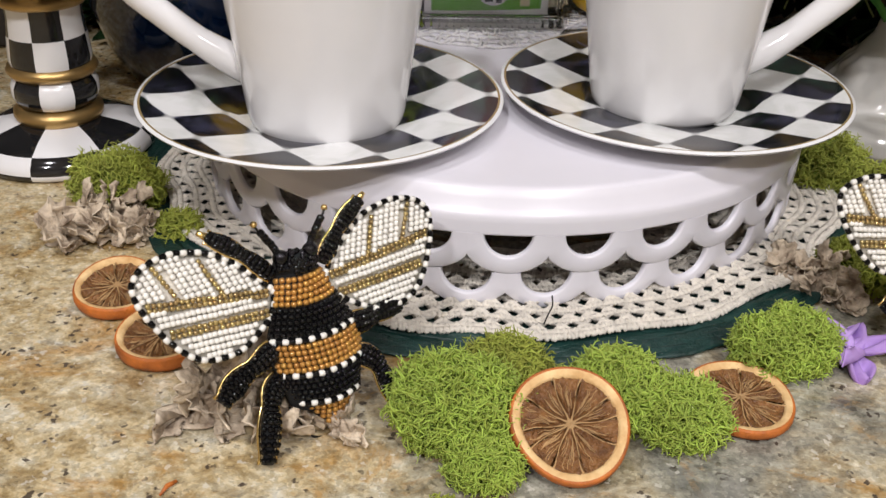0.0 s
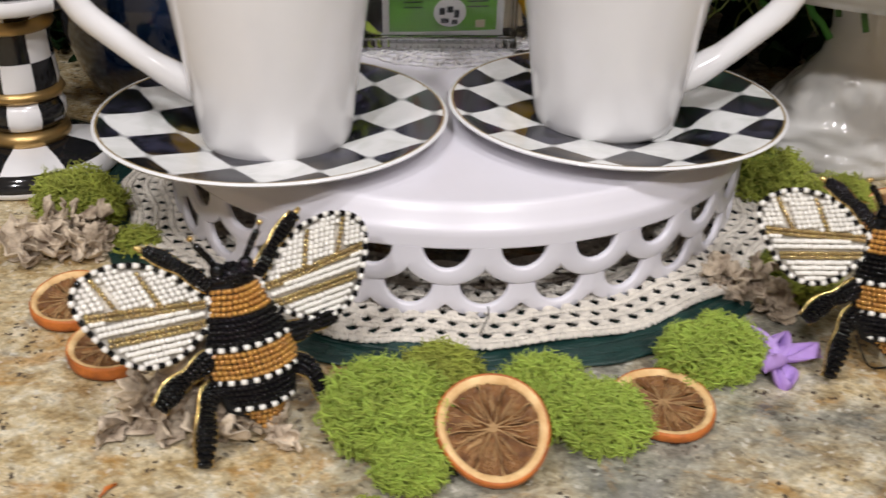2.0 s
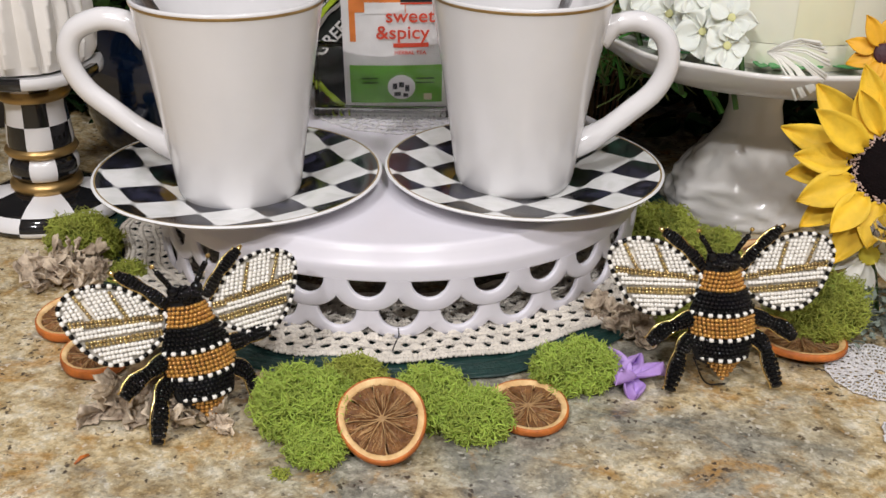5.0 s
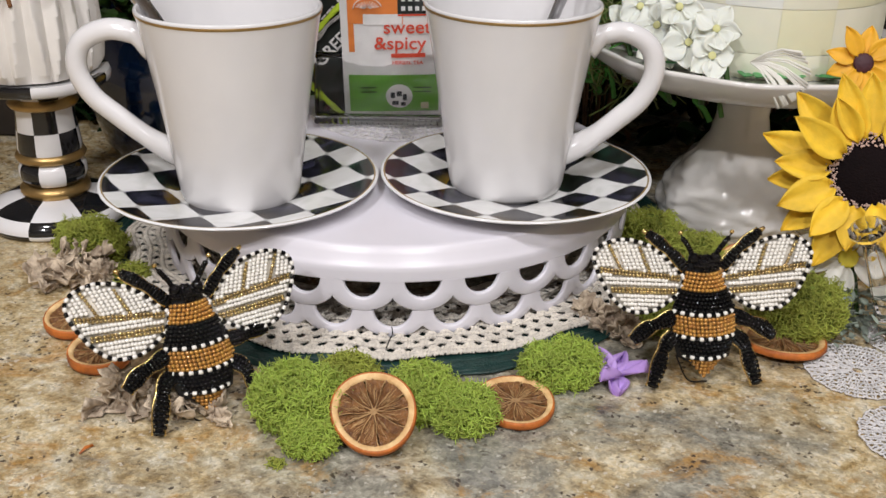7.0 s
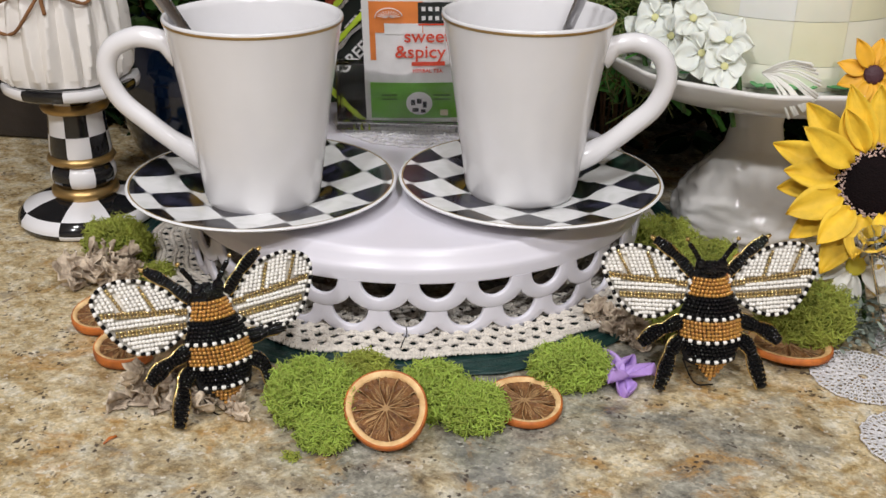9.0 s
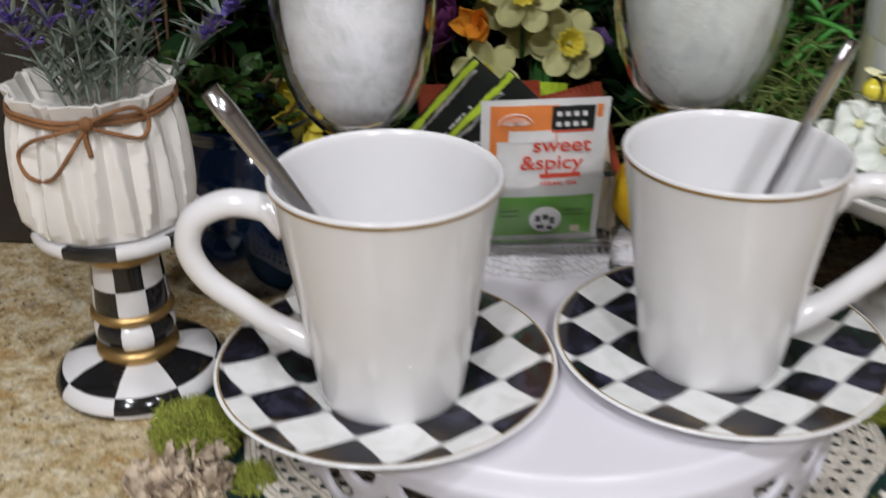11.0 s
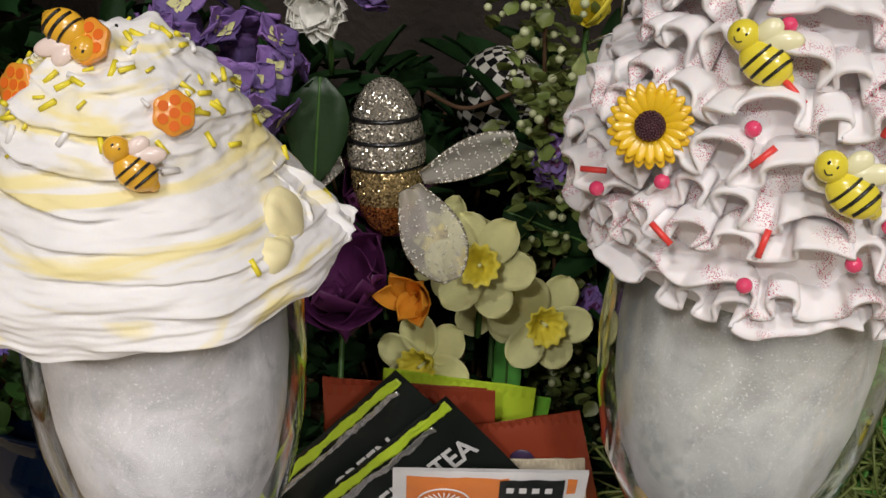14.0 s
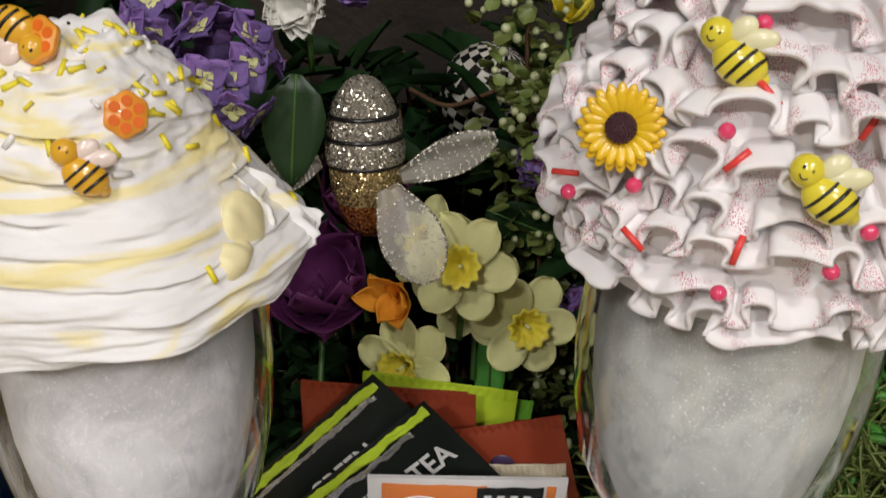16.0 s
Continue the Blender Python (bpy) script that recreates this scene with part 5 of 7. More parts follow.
def toy_bee(parent, m, body, wing_m, smile=True, k=1.0):
    """A little moulded bee with striped body, wings and face; z points out of the surface."""
    cx, cy, rx, ry, rz = .0022, -.0010, .0056, .0043, .0030
    b = part("bee_charm", Geo().ball((cx * k, cy * k, .0014 * k), (rx * k, ry * k, rz * k), 24, 16), body, parent, "glossy yellow resin bee", at=m)
    part("head", Geo().ball((-.0044 * k, .0014 * k, .0017 * k), (.0033 * k, .0033 * k, .0027 * k), 20, 12), body, b)
    part("tail", Geo().lathe([(.0016 * k, 0), (.0009 * k, .0010 * k), (0, .0018 * k)], 12, at=((cx + rx - .0006) * k, (cy - .0006) * k, .0008 * k)), body, b)
    for x in (.0002, .0026, .0050):
        pts = []
        for i in range(9):
            s = i / 4 - 1
            px, py = x + .0010 * s, cy + s * ry * .86 * math.sqrt(max(.05, 1 - ((x - cx) / rx) ** 2))
            q = max(0, 1 - ((px - cx) / rx) ** 2 - ((py - cy) / ry) ** 2)
            pts.append((px * k, py * k, (.0014 + rz * math.sqrt(q) + .0001) * k))
        part("stripe", Geo().tube(pts, .00046 * k, 6, flat=.7), TOY_BLACK, b)
    for dx, dy, ln, turn in ((.0026, .0040, .0044, 38), (-.0006, .0046, .0030, 68)):
        rot = Euler((0, 0, radians(turn))).to_matrix()
        part("wing", Geo().ball(Vector((dx * k, dy * k, .0022 * k)), (ln * k, .0023 * k, .0011 * k), 16, 8, rot=rot), wing_m, b, "pale wing")
    for x in (-.0056, -.0038):
        part("eye", Geo().ball((x * k, .0018 * k, .0041 * k), (.00034 * k, .0005 * k, .0003 * k), 8, 6), TOY_BLACK, b)
    if smile:
        pts = [((-.0047 + .0009 * s) * k, (.0003 - .0006 * (1 - s * s)) * k, .00415 * k) for s in (-1, -.5, 0, .5, 1)]
        part("smile", Geo().tube(pts, .00014 * k, 5), TOY_BLACK, b)
    return b


def comb_charm(parent, m):
    """A round-cornered piece of comb with flat cells."""
    g = Geo().lathe([(0, 0), (.0050, 0), (.0056, .0006), (.0056, .0019), (.0053, .0023), (0, .0023)], 48, wob=lambda a, j: 1 + .055 * math.cos(6 * a) + .03 * math.sin(2 * a))
    c = part("honeycomb_charm", g, COMB, parent, "orange honeycomb resin charm", at=m)
    for i in range(7):
        a, r = 2 * math.pi * i / 6, (.00335 if i < 6 else 0)
        part("cell", Geo().lathe([(0, .00250), (.00138, .00250), (.00142, .00225)], 14, at=(r * math.cos(a), r * math.sin(a), 0)), COMB_DARK, c, smooth=False)


def sunflower_charm(parent, m, k=1.0):
    s = part("sunflower_charm", Geo().ball((0, 0, .0022 * k), (.0031 * k, .0031 * k, .0018 * k), 18, 8), BROWN_SEED, parent, "yellow resin sunflower with a brown heart", at=m)
    g = Geo()
    for i in range(90):
        r, a = .0029 * k * math.sqrt(i / 90), i * 2.4
        g.ball((r * math.cos(a), r * math.sin(a), (.0040 - 70 * r * r) * k), .00032 * k, 6, 4)
    tagged(part("seed_mass", g, BROWN_SEED, s), kind="stuff")
    for row, (n, mid, ln, wd) in enumerate(((22, .0056, .0031, .00125), (20, .0048, .0028, .00115))):
        for i in range(n):
            a = 2 * math.pi * (i + .5 * row) / n
            rot = Euler((0, -.10 - .14 * row, a)).to_matrix()
            g = Geo().ball((mid * math.cos(a) * k, mid * math.sin(a) * k, (.0009 + .0008 * row) * k), (ln * k, wd * k, .00055 * k), 14, 8, rot=rot)
            part("petal", g, TOY_GOLD, s)


# Turns a charm by mix from the mound's outward way to the camera.
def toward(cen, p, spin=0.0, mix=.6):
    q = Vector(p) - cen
    o = (Vector((q.x, q.y, .01)).normalized() * (1 - mix) + (CAMERA_SPOT - Vector(p)).normalized() * mix)
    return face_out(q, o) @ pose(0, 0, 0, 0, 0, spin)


# About where the camera stands over the creams; charms are fitted to this view.
CAMERA_SPOT = Vector((0.05, 0.25, 0.36))
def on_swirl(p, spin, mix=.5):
    """A pose on the swirl's skin near a world point, turned partly to the camera's spot."""
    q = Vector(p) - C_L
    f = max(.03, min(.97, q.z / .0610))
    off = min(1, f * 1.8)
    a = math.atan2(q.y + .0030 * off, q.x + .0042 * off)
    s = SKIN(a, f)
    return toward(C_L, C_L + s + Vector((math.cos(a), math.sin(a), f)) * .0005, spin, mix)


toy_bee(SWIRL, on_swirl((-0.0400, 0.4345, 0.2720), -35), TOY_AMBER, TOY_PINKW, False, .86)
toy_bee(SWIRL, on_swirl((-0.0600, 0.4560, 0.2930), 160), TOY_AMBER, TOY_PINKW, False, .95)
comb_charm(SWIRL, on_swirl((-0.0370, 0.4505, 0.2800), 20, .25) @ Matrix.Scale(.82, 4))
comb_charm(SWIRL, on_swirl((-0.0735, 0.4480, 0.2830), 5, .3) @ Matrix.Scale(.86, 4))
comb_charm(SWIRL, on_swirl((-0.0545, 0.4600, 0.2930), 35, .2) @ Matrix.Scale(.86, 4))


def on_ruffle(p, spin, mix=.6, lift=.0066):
    """A pose on the frills, moved from a world point along the line to the camera's spot, out to where the lips end."""
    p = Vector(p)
    way = (CAMERA_SPOT - p).normalized()
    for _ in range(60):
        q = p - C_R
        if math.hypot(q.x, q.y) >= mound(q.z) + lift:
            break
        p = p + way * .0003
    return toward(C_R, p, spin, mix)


def sprinkles():
    rnd = random.Random(77)
    rod = mesh_of("sprinkle", Geo().tube([(-.0020, 0, 0), (0, 0, 0), (.0020, 0, 0)], .00068, 8), SPRINKLE_Y)
    rod_w = mesh_of("sprinkle", Geo().tube([(-.0020, 0, 0), (0, 0, 0), (.0020, 0, 0)], .00068, 8), SPRINKLE_W)
    for i in range(130):
        f = rnd.uniform(.60, .99) if i < 124 else rnd.uniform(.15, .55)
        a = rnd.uniform(0, 2 * math.pi) - math.pi
        p = SKIN(a, f)
        ob = new("sprinkle", rod if rnd.random() < .75 else rod_w)
        ob.parent = SWIRL
        ob.matrix_basis = face_out(p, (math.cos(a), math.sin(a), .3 + 1.6 * f ** 3)) @ pose(0, 0, .0004, 0, rnd.uniform(-15, 15), rnd.uniform(0, 180)) @ Matrix.Scale(rnd.choice((.6, .9, 1.0)), 4)


sprinkles()
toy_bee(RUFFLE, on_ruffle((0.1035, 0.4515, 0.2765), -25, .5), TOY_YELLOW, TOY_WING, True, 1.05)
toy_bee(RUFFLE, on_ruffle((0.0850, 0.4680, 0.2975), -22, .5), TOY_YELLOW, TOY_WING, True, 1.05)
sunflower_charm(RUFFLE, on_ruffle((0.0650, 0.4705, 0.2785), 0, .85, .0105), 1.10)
rod_c = mesh_of("sprinkle", Geo().tube([(-.0032, 0, 0), (0, 0, 0), (.0032, 0, 0)], .00075, 8), CORAL)
pearl_c = mesh_of("pink_pearl", Geo().ball((0, 0, 0), .00185, 14, 10), PINK_PEARL)
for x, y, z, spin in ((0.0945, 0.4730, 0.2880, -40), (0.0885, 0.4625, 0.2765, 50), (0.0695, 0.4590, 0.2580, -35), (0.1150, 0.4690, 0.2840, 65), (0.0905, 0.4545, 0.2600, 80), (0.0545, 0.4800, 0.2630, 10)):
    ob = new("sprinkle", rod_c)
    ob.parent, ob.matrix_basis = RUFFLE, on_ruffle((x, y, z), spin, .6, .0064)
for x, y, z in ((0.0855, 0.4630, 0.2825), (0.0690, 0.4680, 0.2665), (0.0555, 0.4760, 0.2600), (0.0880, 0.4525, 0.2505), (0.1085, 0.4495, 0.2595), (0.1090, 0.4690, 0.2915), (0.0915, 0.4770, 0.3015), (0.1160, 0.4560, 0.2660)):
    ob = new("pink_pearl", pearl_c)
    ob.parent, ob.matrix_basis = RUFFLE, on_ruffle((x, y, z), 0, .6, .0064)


def straw():
    """The foot of a red and white striped paper straw stuck into the cream."""
    g = Geo()
    a, b = Vector((0, 0, .050)), Vector((-.020, .016, .100))
    n, seg = 24, 12
    pts = [a + (b - a) * (i / n) for i in range(n + 1)]
    g.tube(pts, .0032, seg)
    g.m = [1 if ((i // seg) + (i % seg) / seg * 6) % 12 < 6 else 0 for i in range(len(g.f))]
    part("paper_straw", g, [SPRINKLE_W, CORAL], RUFFLE, "red and white striped paper straw")


straw()


# ---- glass caddy with tea packets ----
PRINT = {}


def ink(name, col, rough=0.35):
    if name not in PRINT:
        PRINT[name] = surface(name, col, rough, var=0.08, fine=700, coarse=60, bump=0.05)
    return PRINT[name]


FOIL_WHITE, FOIL_ORANGE, FOIL_RED = ink("print_white", (0.80, 0.79, 0.77)), ink("print_orange", (0.80, 0.24, 0.05)), ink("print_red", (0.66, 0.07, 0.03))
FOIL_GREEN, FOIL_BLACK, FOIL_LIME = ink("print_green", (0.15, 0.42, 0.04)), ink("print_black", (0.010, 0.014, 0.012), .3), ink("print_lime", (0.50, 0.68, 0.04), .3)
FOIL_RUST, FOIL_CREAM, FOIL_SILVER = ink("print_rust", (0.30, 0.05, 0.02), .4), ink("print_cream", (0.66, 0.58, 0.42), .5), surface("foil", (0.7, 0.7, 0.7), .25, metal=.9, var=.1)
FOIL_VIOLET = ink("print_violet", (0.05, 0.03, 0.08))


def packet_rows(w, h, puff=.0028, seed=0, nx=16, ny=18):
    rows = []
    for j in range(ny + 1):
        v = j / ny
        rows.append([((i / nx - .5) * w, (v - .5) * h, puff * (math.sin(math.pi * i / nx) * math.sin(math.pi * v)) ** .5 + .0009 * noise.noise(Vector((i * .4, j * .35, seed)))) for i in range(nx + 1)])
    return rows


def crumpled(x0, y0, x1, y1, z, seed):
    """A strip of foil with torn, wavy edges and creases along it."""
    long_x = abs(x1 - x0) > abs(y1 - y0)
    rows = []
    for j in range(7):
        row = []
        for i in range(61):
            u, v = i / 60, j / 6
            if not long_x:
                u, v = v, u
            s = u if long_x else v
            wide = .0011 * noise.noise(Vector((s * 7, (v if long_x else u) * .6, seed))) + .0006 * noise.noise(Vector((s * 30, j * .3, seed + 3)))
            px, py = x0 + (x1 - x0) * u, y0 + (y1 - y0) * v
            row.append((px + (0 if long_x else wide), py + (wide if long_x else 0), z + .0007 * noise.noise(Vector((s * 14, j * .9, seed + 9))) + .0004 * noise.noise(Vector((s * 50, j * 1.3, seed)))))
        rows.append(row)
    return rows


def packet(m, w, h, mat, label, seed, edge=None, edge_at=()):
    """A flat sealed sachet with crimped ends."""
    pk = thing("tea_packet", label, "tea packet", m, "tea packets in the caddy")
    part("front", Geo().sheet(packet_rows(w, h, seed=seed)), mat, pk)
    part("back", Geo().sheet([[(x, y, -z - .0006) for x, y, z in reversed(r)] for r in packet_rows(w, h, seed=seed + 5)]), mat, pk)
    for s in (-1, 1):
        g = Geo()
        for i in range(34):
            x0, x1 = (-.5 + i / 34) * w, (-.5 + (i + 1) / 34) * w
            zz = .0003 if i % 2 else -.0003
            y0, y1 = s * h * .5, s * (h * .5 - .0042)
            g.add([(x0, y0, zz + .0007), (x1, y0, -zz + .0007), (x1, y1, -zz + .0007), (x0, y1, zz + .0007)], [(0, 1, 2, 3)])
        if not edge:
            part("crimp", g, mat, pk)
    for (x0, y0, x1, y1) in edge_at:
        part("edge_band", Geo().sheet(crumpled(x0, y0, x1, y1, .0038, seed), thick=.0003), edge, pk)
    return pk


def lettering(txt, size, mat, parent, x, y, z, name="lettering", bold=0.0, turn=0.0):
    cu = bpy.data.curves.new("lettering", "FONT")
    cu.body, cu.size, cu.extrude, cu.offset, cu.align_x = txt, size, .00008, bold, "LEFT"
    tmp = bpy.data.objects.new("lettering", cu)
    scene.collection.objects.link(tmp)
    me = bpy.data.meshes.new_from_object(tmp.evaluated_get(bpy.context.evaluated_depsgraph_get()))
    bpy.data.objects.remove(tmp)
    me.materials.clear()
    me.materials.append(mat)
    ob = new(name, me)
    ob.parent = parent
    ob.matrix_basis = pose(x, y, z, 0, 0, turn)
    return ob


def bar(parent, x0, y0, x1, y1, z, mat, name="print_bar"):
    return part(name, Geo().sheet([[(x0 + (x1 - x0) * i / 6, y0 + (y1 - y0) * j / 4, z) for i in range(7)] for j in range(5)]), mat, parent)


def front_sachet():
    """The orange, white and green sachet that leans against the caddy's front."""
    m = plane_pose((0.0355, 0.5260, 0.0965), (.059, .0075, .001), (-.001, -.022, .090))
    w, h = .0635, .0915
    sk = thing("tea_packet", "white, orange and green tea sachet leaning in a glass caddy", "tea packet", m, "tea packets in the caddy")

    def skin(x0, x1, y0, y1, lift, mat, name, label="", n=12):
        def zz(x, y):
            return .0026 * max(0, math.cos(math.pi * x / w * .98) * math.cos(math.pi * y / h * .98)) ** .5 + .0005 * noise.noise(Vector((x * 180, y * 180, 3)))
        part(name, Geo().sheet([[(x0 + (x1 - x0) * i / n, y0 + (y1 - y0) * j / n, zz(x0 + (x1 - x0) * i / n, y0 + (y1 - y0) * j / n) + lift) for i in range(n + 1)] for j in range(n + 1)]), mat, sk, label)
        return zz

    hw, hh = w / 2, h / 2
    zz = skin(-hw, hw, -hh, hh, 0, FOIL_WHITE, "front", n=24)
    part("back", Geo().sheet([[(hw - w * i / 8, -hh + h * j / 8, -.0008 - .001 * math.sin(math.pi * i / 8) * math.sin(math.pi * j / 8)) for i in range(9)] for j in range(9)]), FOIL_WHITE, sk)
    skin(-hw + .0045, .006, hh - .0230, hh - .0025, .0003, FOIL_ORANGE, "orange_panel", "orange printed panel")
    skin(-hw + .0045, -hw + .0080, hh - .0420, hh - .0230, .0003, FOIL_ORANGE, "orange_panel")
    skin(hw - .0065, hw - .0035, hh - .0105, hh - .0030, .0003, FOIL_ORANGE, "orange_panel")
    skin(-.0180, .0055, hh - .0236, hh - .0165, .0005, FOIL_WHITE, "white_field")
    for i in range(11):
        a = radians(20 + 14 * i)
        g = Geo().tube([(-.0150 + r * math.cos(a), hh - .0125 + r * .7 * math.sin(a), .0024 + zz(-.0150 + r * math.cos(a), hh - .0125)) for r in (.0015, .0045, .0075)], .00022, 4)
        part("drawing_line", g, FOIL_WHITE, sk)
    g = Geo().tube([(-.0150 + .0085 * math.cos(radians(a)), hh - .0125 + .0065 * math.sin(radians(a)), .0031) for a in range(10, 181, 10)], .0003, 5)
    part("fruit_drawing", g, FOIL_WHITE, sk, "white line drawing of a cut orange")
    skin(.0030, hw - .0075, hh - .0165, hh - .0030, .0006, FOIL_BLACK, "black_label", "black label")
    for yy in (.0068, .0128):
        for i in range(4):
            bar(sk, .0052 + i * .0042, hh - yy - .0014, .0052 + i * .0042 + .0024, hh - yy + .0014, zz(.010, hh - .010) + .0012, FOIL_WHITE, "mark")
    skin(.0030, hw - .0075, hh - .0178, hh - .0167, .0006, FOIL_RED, "red_line")
    lettering("sweet", .0122, FOIL_RED, sk, -.0060, hh - .0286, .0036, bold=.00010)
    lettering("&spicy", .0122, FOIL_RED, sk, -.0118, hh - .0392, .0038, bold=.00010)
    skin(-.0015, .0195, hh - .0452, hh - .0424, .0008, FOIL_RED, "red_band")
    lettering("HERBAL TEA", .0034, FOIL_RED, sk, -.0010, hh - .0496, .0038, bold=.00006)
    skin(-hw + .0035, hw - .0040, -hh + .0075, -hh + .0340, .0004, FOIL_GREEN, "green_panel", "green printed panel", 16)
    part("round_drawing", Geo().lathe([(0, 0), (.0082, 0), (.0085, -.0002)], 24, at=(.0030, -hh + .0195, .0037)), FOIL_WHITE, sk)
    for i, (x, y, ww, hh2) in enumerate(((-.001, .0205, .0028, .004), (.003, .0215, .0032, .0035), (.0065, .0190, .0025, .0045), (.0005, .0150, .0040, .0028), (.0055, .0142, .0030, .0026))):
        bar(sk, x - ww / 2, -hh + y - hh2 / 2, x + ww / 2, -hh + y + hh2 / 2, .0041, FOIL_BLACK, "mark")
    for x, ln in ((-.021, .010), (.012, .011)):
        for yy in (.0255, .0225):
            bar(sk, x, -hh + yy, x + ln, -hh + yy + .0008, .0040, FOIL_BLACK, "print_bar")
    bar(sk, .0165, -hh + .0105, .0215, -hh + .0150, .0036, FOIL_CREAM, "mark")


front_sachet()


def tilted(x, y, z, roll, back=8.0, yaw=0.0):
    """An upright sheet that faces the counter's front, rolled and leaning back."""
    return pose(x, y, z, 0, 0, yaw) @ pose(0, 0, 0, 90 - back, 0, 0) @ pose(0, 0, 0, 0, 0, roll)


pk = packet(tilted(-0.0030, 0.5480, 0.1030, -41 + 90, 4), .075, .060, FOIL_BLACK, "black tea packet with a torn lime green edge", 2, FOIL_LIME, ((-.0375, .0262, .0375, .0292), (-.0375, -.0300, -.0340, .0262)))
part("foil_edge", Geo().sheet(crumpled(-.033, .0236, .034, .0256, .0041, 21), thick=.0002), FOIL_SILVER, pk, "torn silver foil edge")
lettering("GREEN", .0100, FOIL_WHITE, pk, -.0130, .0075, .0042, bold=.0002)
pk = packet(tilted(0.0130, 0.5420, 0.0950, -43 + 90, 6), .080, .062, FOIL_BLACK, "black tea packet with a lime green edge", 3, FOIL_LIME, ((-.040, .0272, .040, .0306), (-.040, -.031, -.0365, .0272)))
part("foil_edge", Geo().sheet(crumpled(-.036, .0242, .030, .0266, .0041, 22), thick=.0002), FOIL_SILVER, pk, "torn silver foil edge")
lettering("GREEN", .0105, FOIL_WHITE, pk, -.0250, .0110, .0042, bold=.0002)
lettering("TEA", .0105, FOIL_WHITE, pk, .0175, .0095, .0042, bold=.0002)
packet(tilted(0.0035, 0.5700, 0.0960, 4, 6), .066, .066, FOIL_RUST, "rust red paper tea packet in a glass caddy", 4)
packet(tilted(0.0000, 0.5760, 0.0935, 2, 6), .064, .066, FOIL_RUST, "rust red paper tea packet in a glass caddy", 5)
packet(tilted(0.0185, 0.5840, 0.0945, -2, 4), .060, .064, FOIL_LIME, "bright lime green tea packet in a glass caddy", 6)
packet(tilted(0.0310, 0.5900, 0.0890, -4, 4), .046, .060, FOIL_GREEN, "green paper tea packet in a glass caddy", 7)
pk = packet(tilted(0.0500, 0.5570, 0.0985, 16, 4), .050, .064, FOIL_RUST, "rust red tea packet with a dark round print", 8)
part("round_print", Geo().lathe([(0, .0004), (.0042, .0004), (.0046, 0)], 20, at=(.001, .0165, .0031)), FOIL_VIOLET, pk)
packet(tilted(0.0560, 0.5470, 0.0890, 8, 4), .034, .064, FOIL_CREAM, "cream paper tea packet in a glass caddy", 9)


def caddy():
    cd = thing("glass_caddy", "clear moulded glass caddy full of tea packets", "glass caddy", pose(0.0265, 0.5620, STAND_TOP + .0022, 0, 0, 5))
    w, d, h, t = .0440, .0380, .0430, .0026
    part("base", Geo().box((-w, -d, 0), (w, d, .0050), bev=.0012), GLASS, cd, auto=40)
    for name, lo, hi in (("front_wall", (-w, -d, .0052), (w, -d + t, h)), ("back_wall", (-w, d - t, .0052), (w, d, h)),
                         ("side_wall", (-w, -d + t + .0002, .0052), (-w + t, d - t - .0002, h)), ("side_wall", (w - t, -d + t + .0002, .0052), (w, d - t - .0002, h))):
        part(name, Geo().box(lo, hi, bev=.0008), GLASS, cd, auto=40)
    rib = mesh_of("rib", Geo().lathe([(.0002, 0), (.0020, .0007), (.0023, .0028), (.0016, .0052), (.0002, .0058)], 10), GLASS)
    for i in range(24):
        ob = new("rib", rib)
        ob.parent, ob.matrix_basis = cd, pose(-w + .0018 + i * (2 * w - .0036) / 23, -d - .0024, .0002)
    part("rim", Geo().tube([(-w, -d + .0013, h + .0011), (w, -d + .0013, h + .0011)], .0016, 8), GLASS, cd)
    return cd


caddy()


# ---- lemons ----
LEMON = surface("lemon_skin", (0.72, 0.44, 0.015), 0.35, var=0.12, fine=700, coarse=60, bump=0.5, dist=0.0006)
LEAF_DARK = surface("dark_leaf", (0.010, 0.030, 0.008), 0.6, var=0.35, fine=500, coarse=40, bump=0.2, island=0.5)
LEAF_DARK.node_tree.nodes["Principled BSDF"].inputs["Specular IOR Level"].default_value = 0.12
LEAF_MID = surface("green_leaf", (0.05, 0.12, 0.022), 0.5, var=0.3, fine=500, coarse=40, bump=0.2, island=0.5)
LEAF_BRIGHT = surface("bright_leaf", (0.09, 0.33, 0.05), 0.5, var=0.3, fine=500, coarse=40, bump=0.2, island=0.4)
LEAF_DEEP = surface("deep_leaf", (0.016, 0.045, 0.012), 0.45, var=0.3, fine=500, coarse=40, bump=0.2)
LEAF_PALE = surface("pale_leaf", (0.30, 0.35, 0.12), 0.6, var=0.2, fine=500, coarse=60, bump=0.2, island=0.3)
LEAF_OLIVE = surface("olive_leaf", (0.15, 0.19, 0.045), 0.5, var=0.3, fine=500, coarse=40, bump=0.2, island=0.6)
LEAF_GREY = surface("dusty_leaf", (0.24, 0.28, 0.23), 0.8, var=0.25, fine=700, coarse=60, bump=0.3, island=0.5)
STEM = surface("brown_stem", (0.10, 0.05, 0.02), 0.8, var=0.3, fine=500, bump=0.4)
BERRY = surface("pale_berry", (0.50, 0.54, 0.30), 0.4, var=0.15, fine=500)
LAVENDER = surface("lavender_bud", (0.19, 0.13, 0.48), 0.75, var=0.25, fine=900, coarse=200, bump=0.4, island=0.5)
VIOLET = surface("violet_petal", (0.18, 0.105, 0.31), 0.65, var=0.25, fine=900, coarse=90, bump=0.3, island=0.6)
PLUM = surface("plum_petal", (0.090, 0.012, 0.075), 0.6, var=0.3, fine=900, coarse=60, bump=0.3, island=0.4)
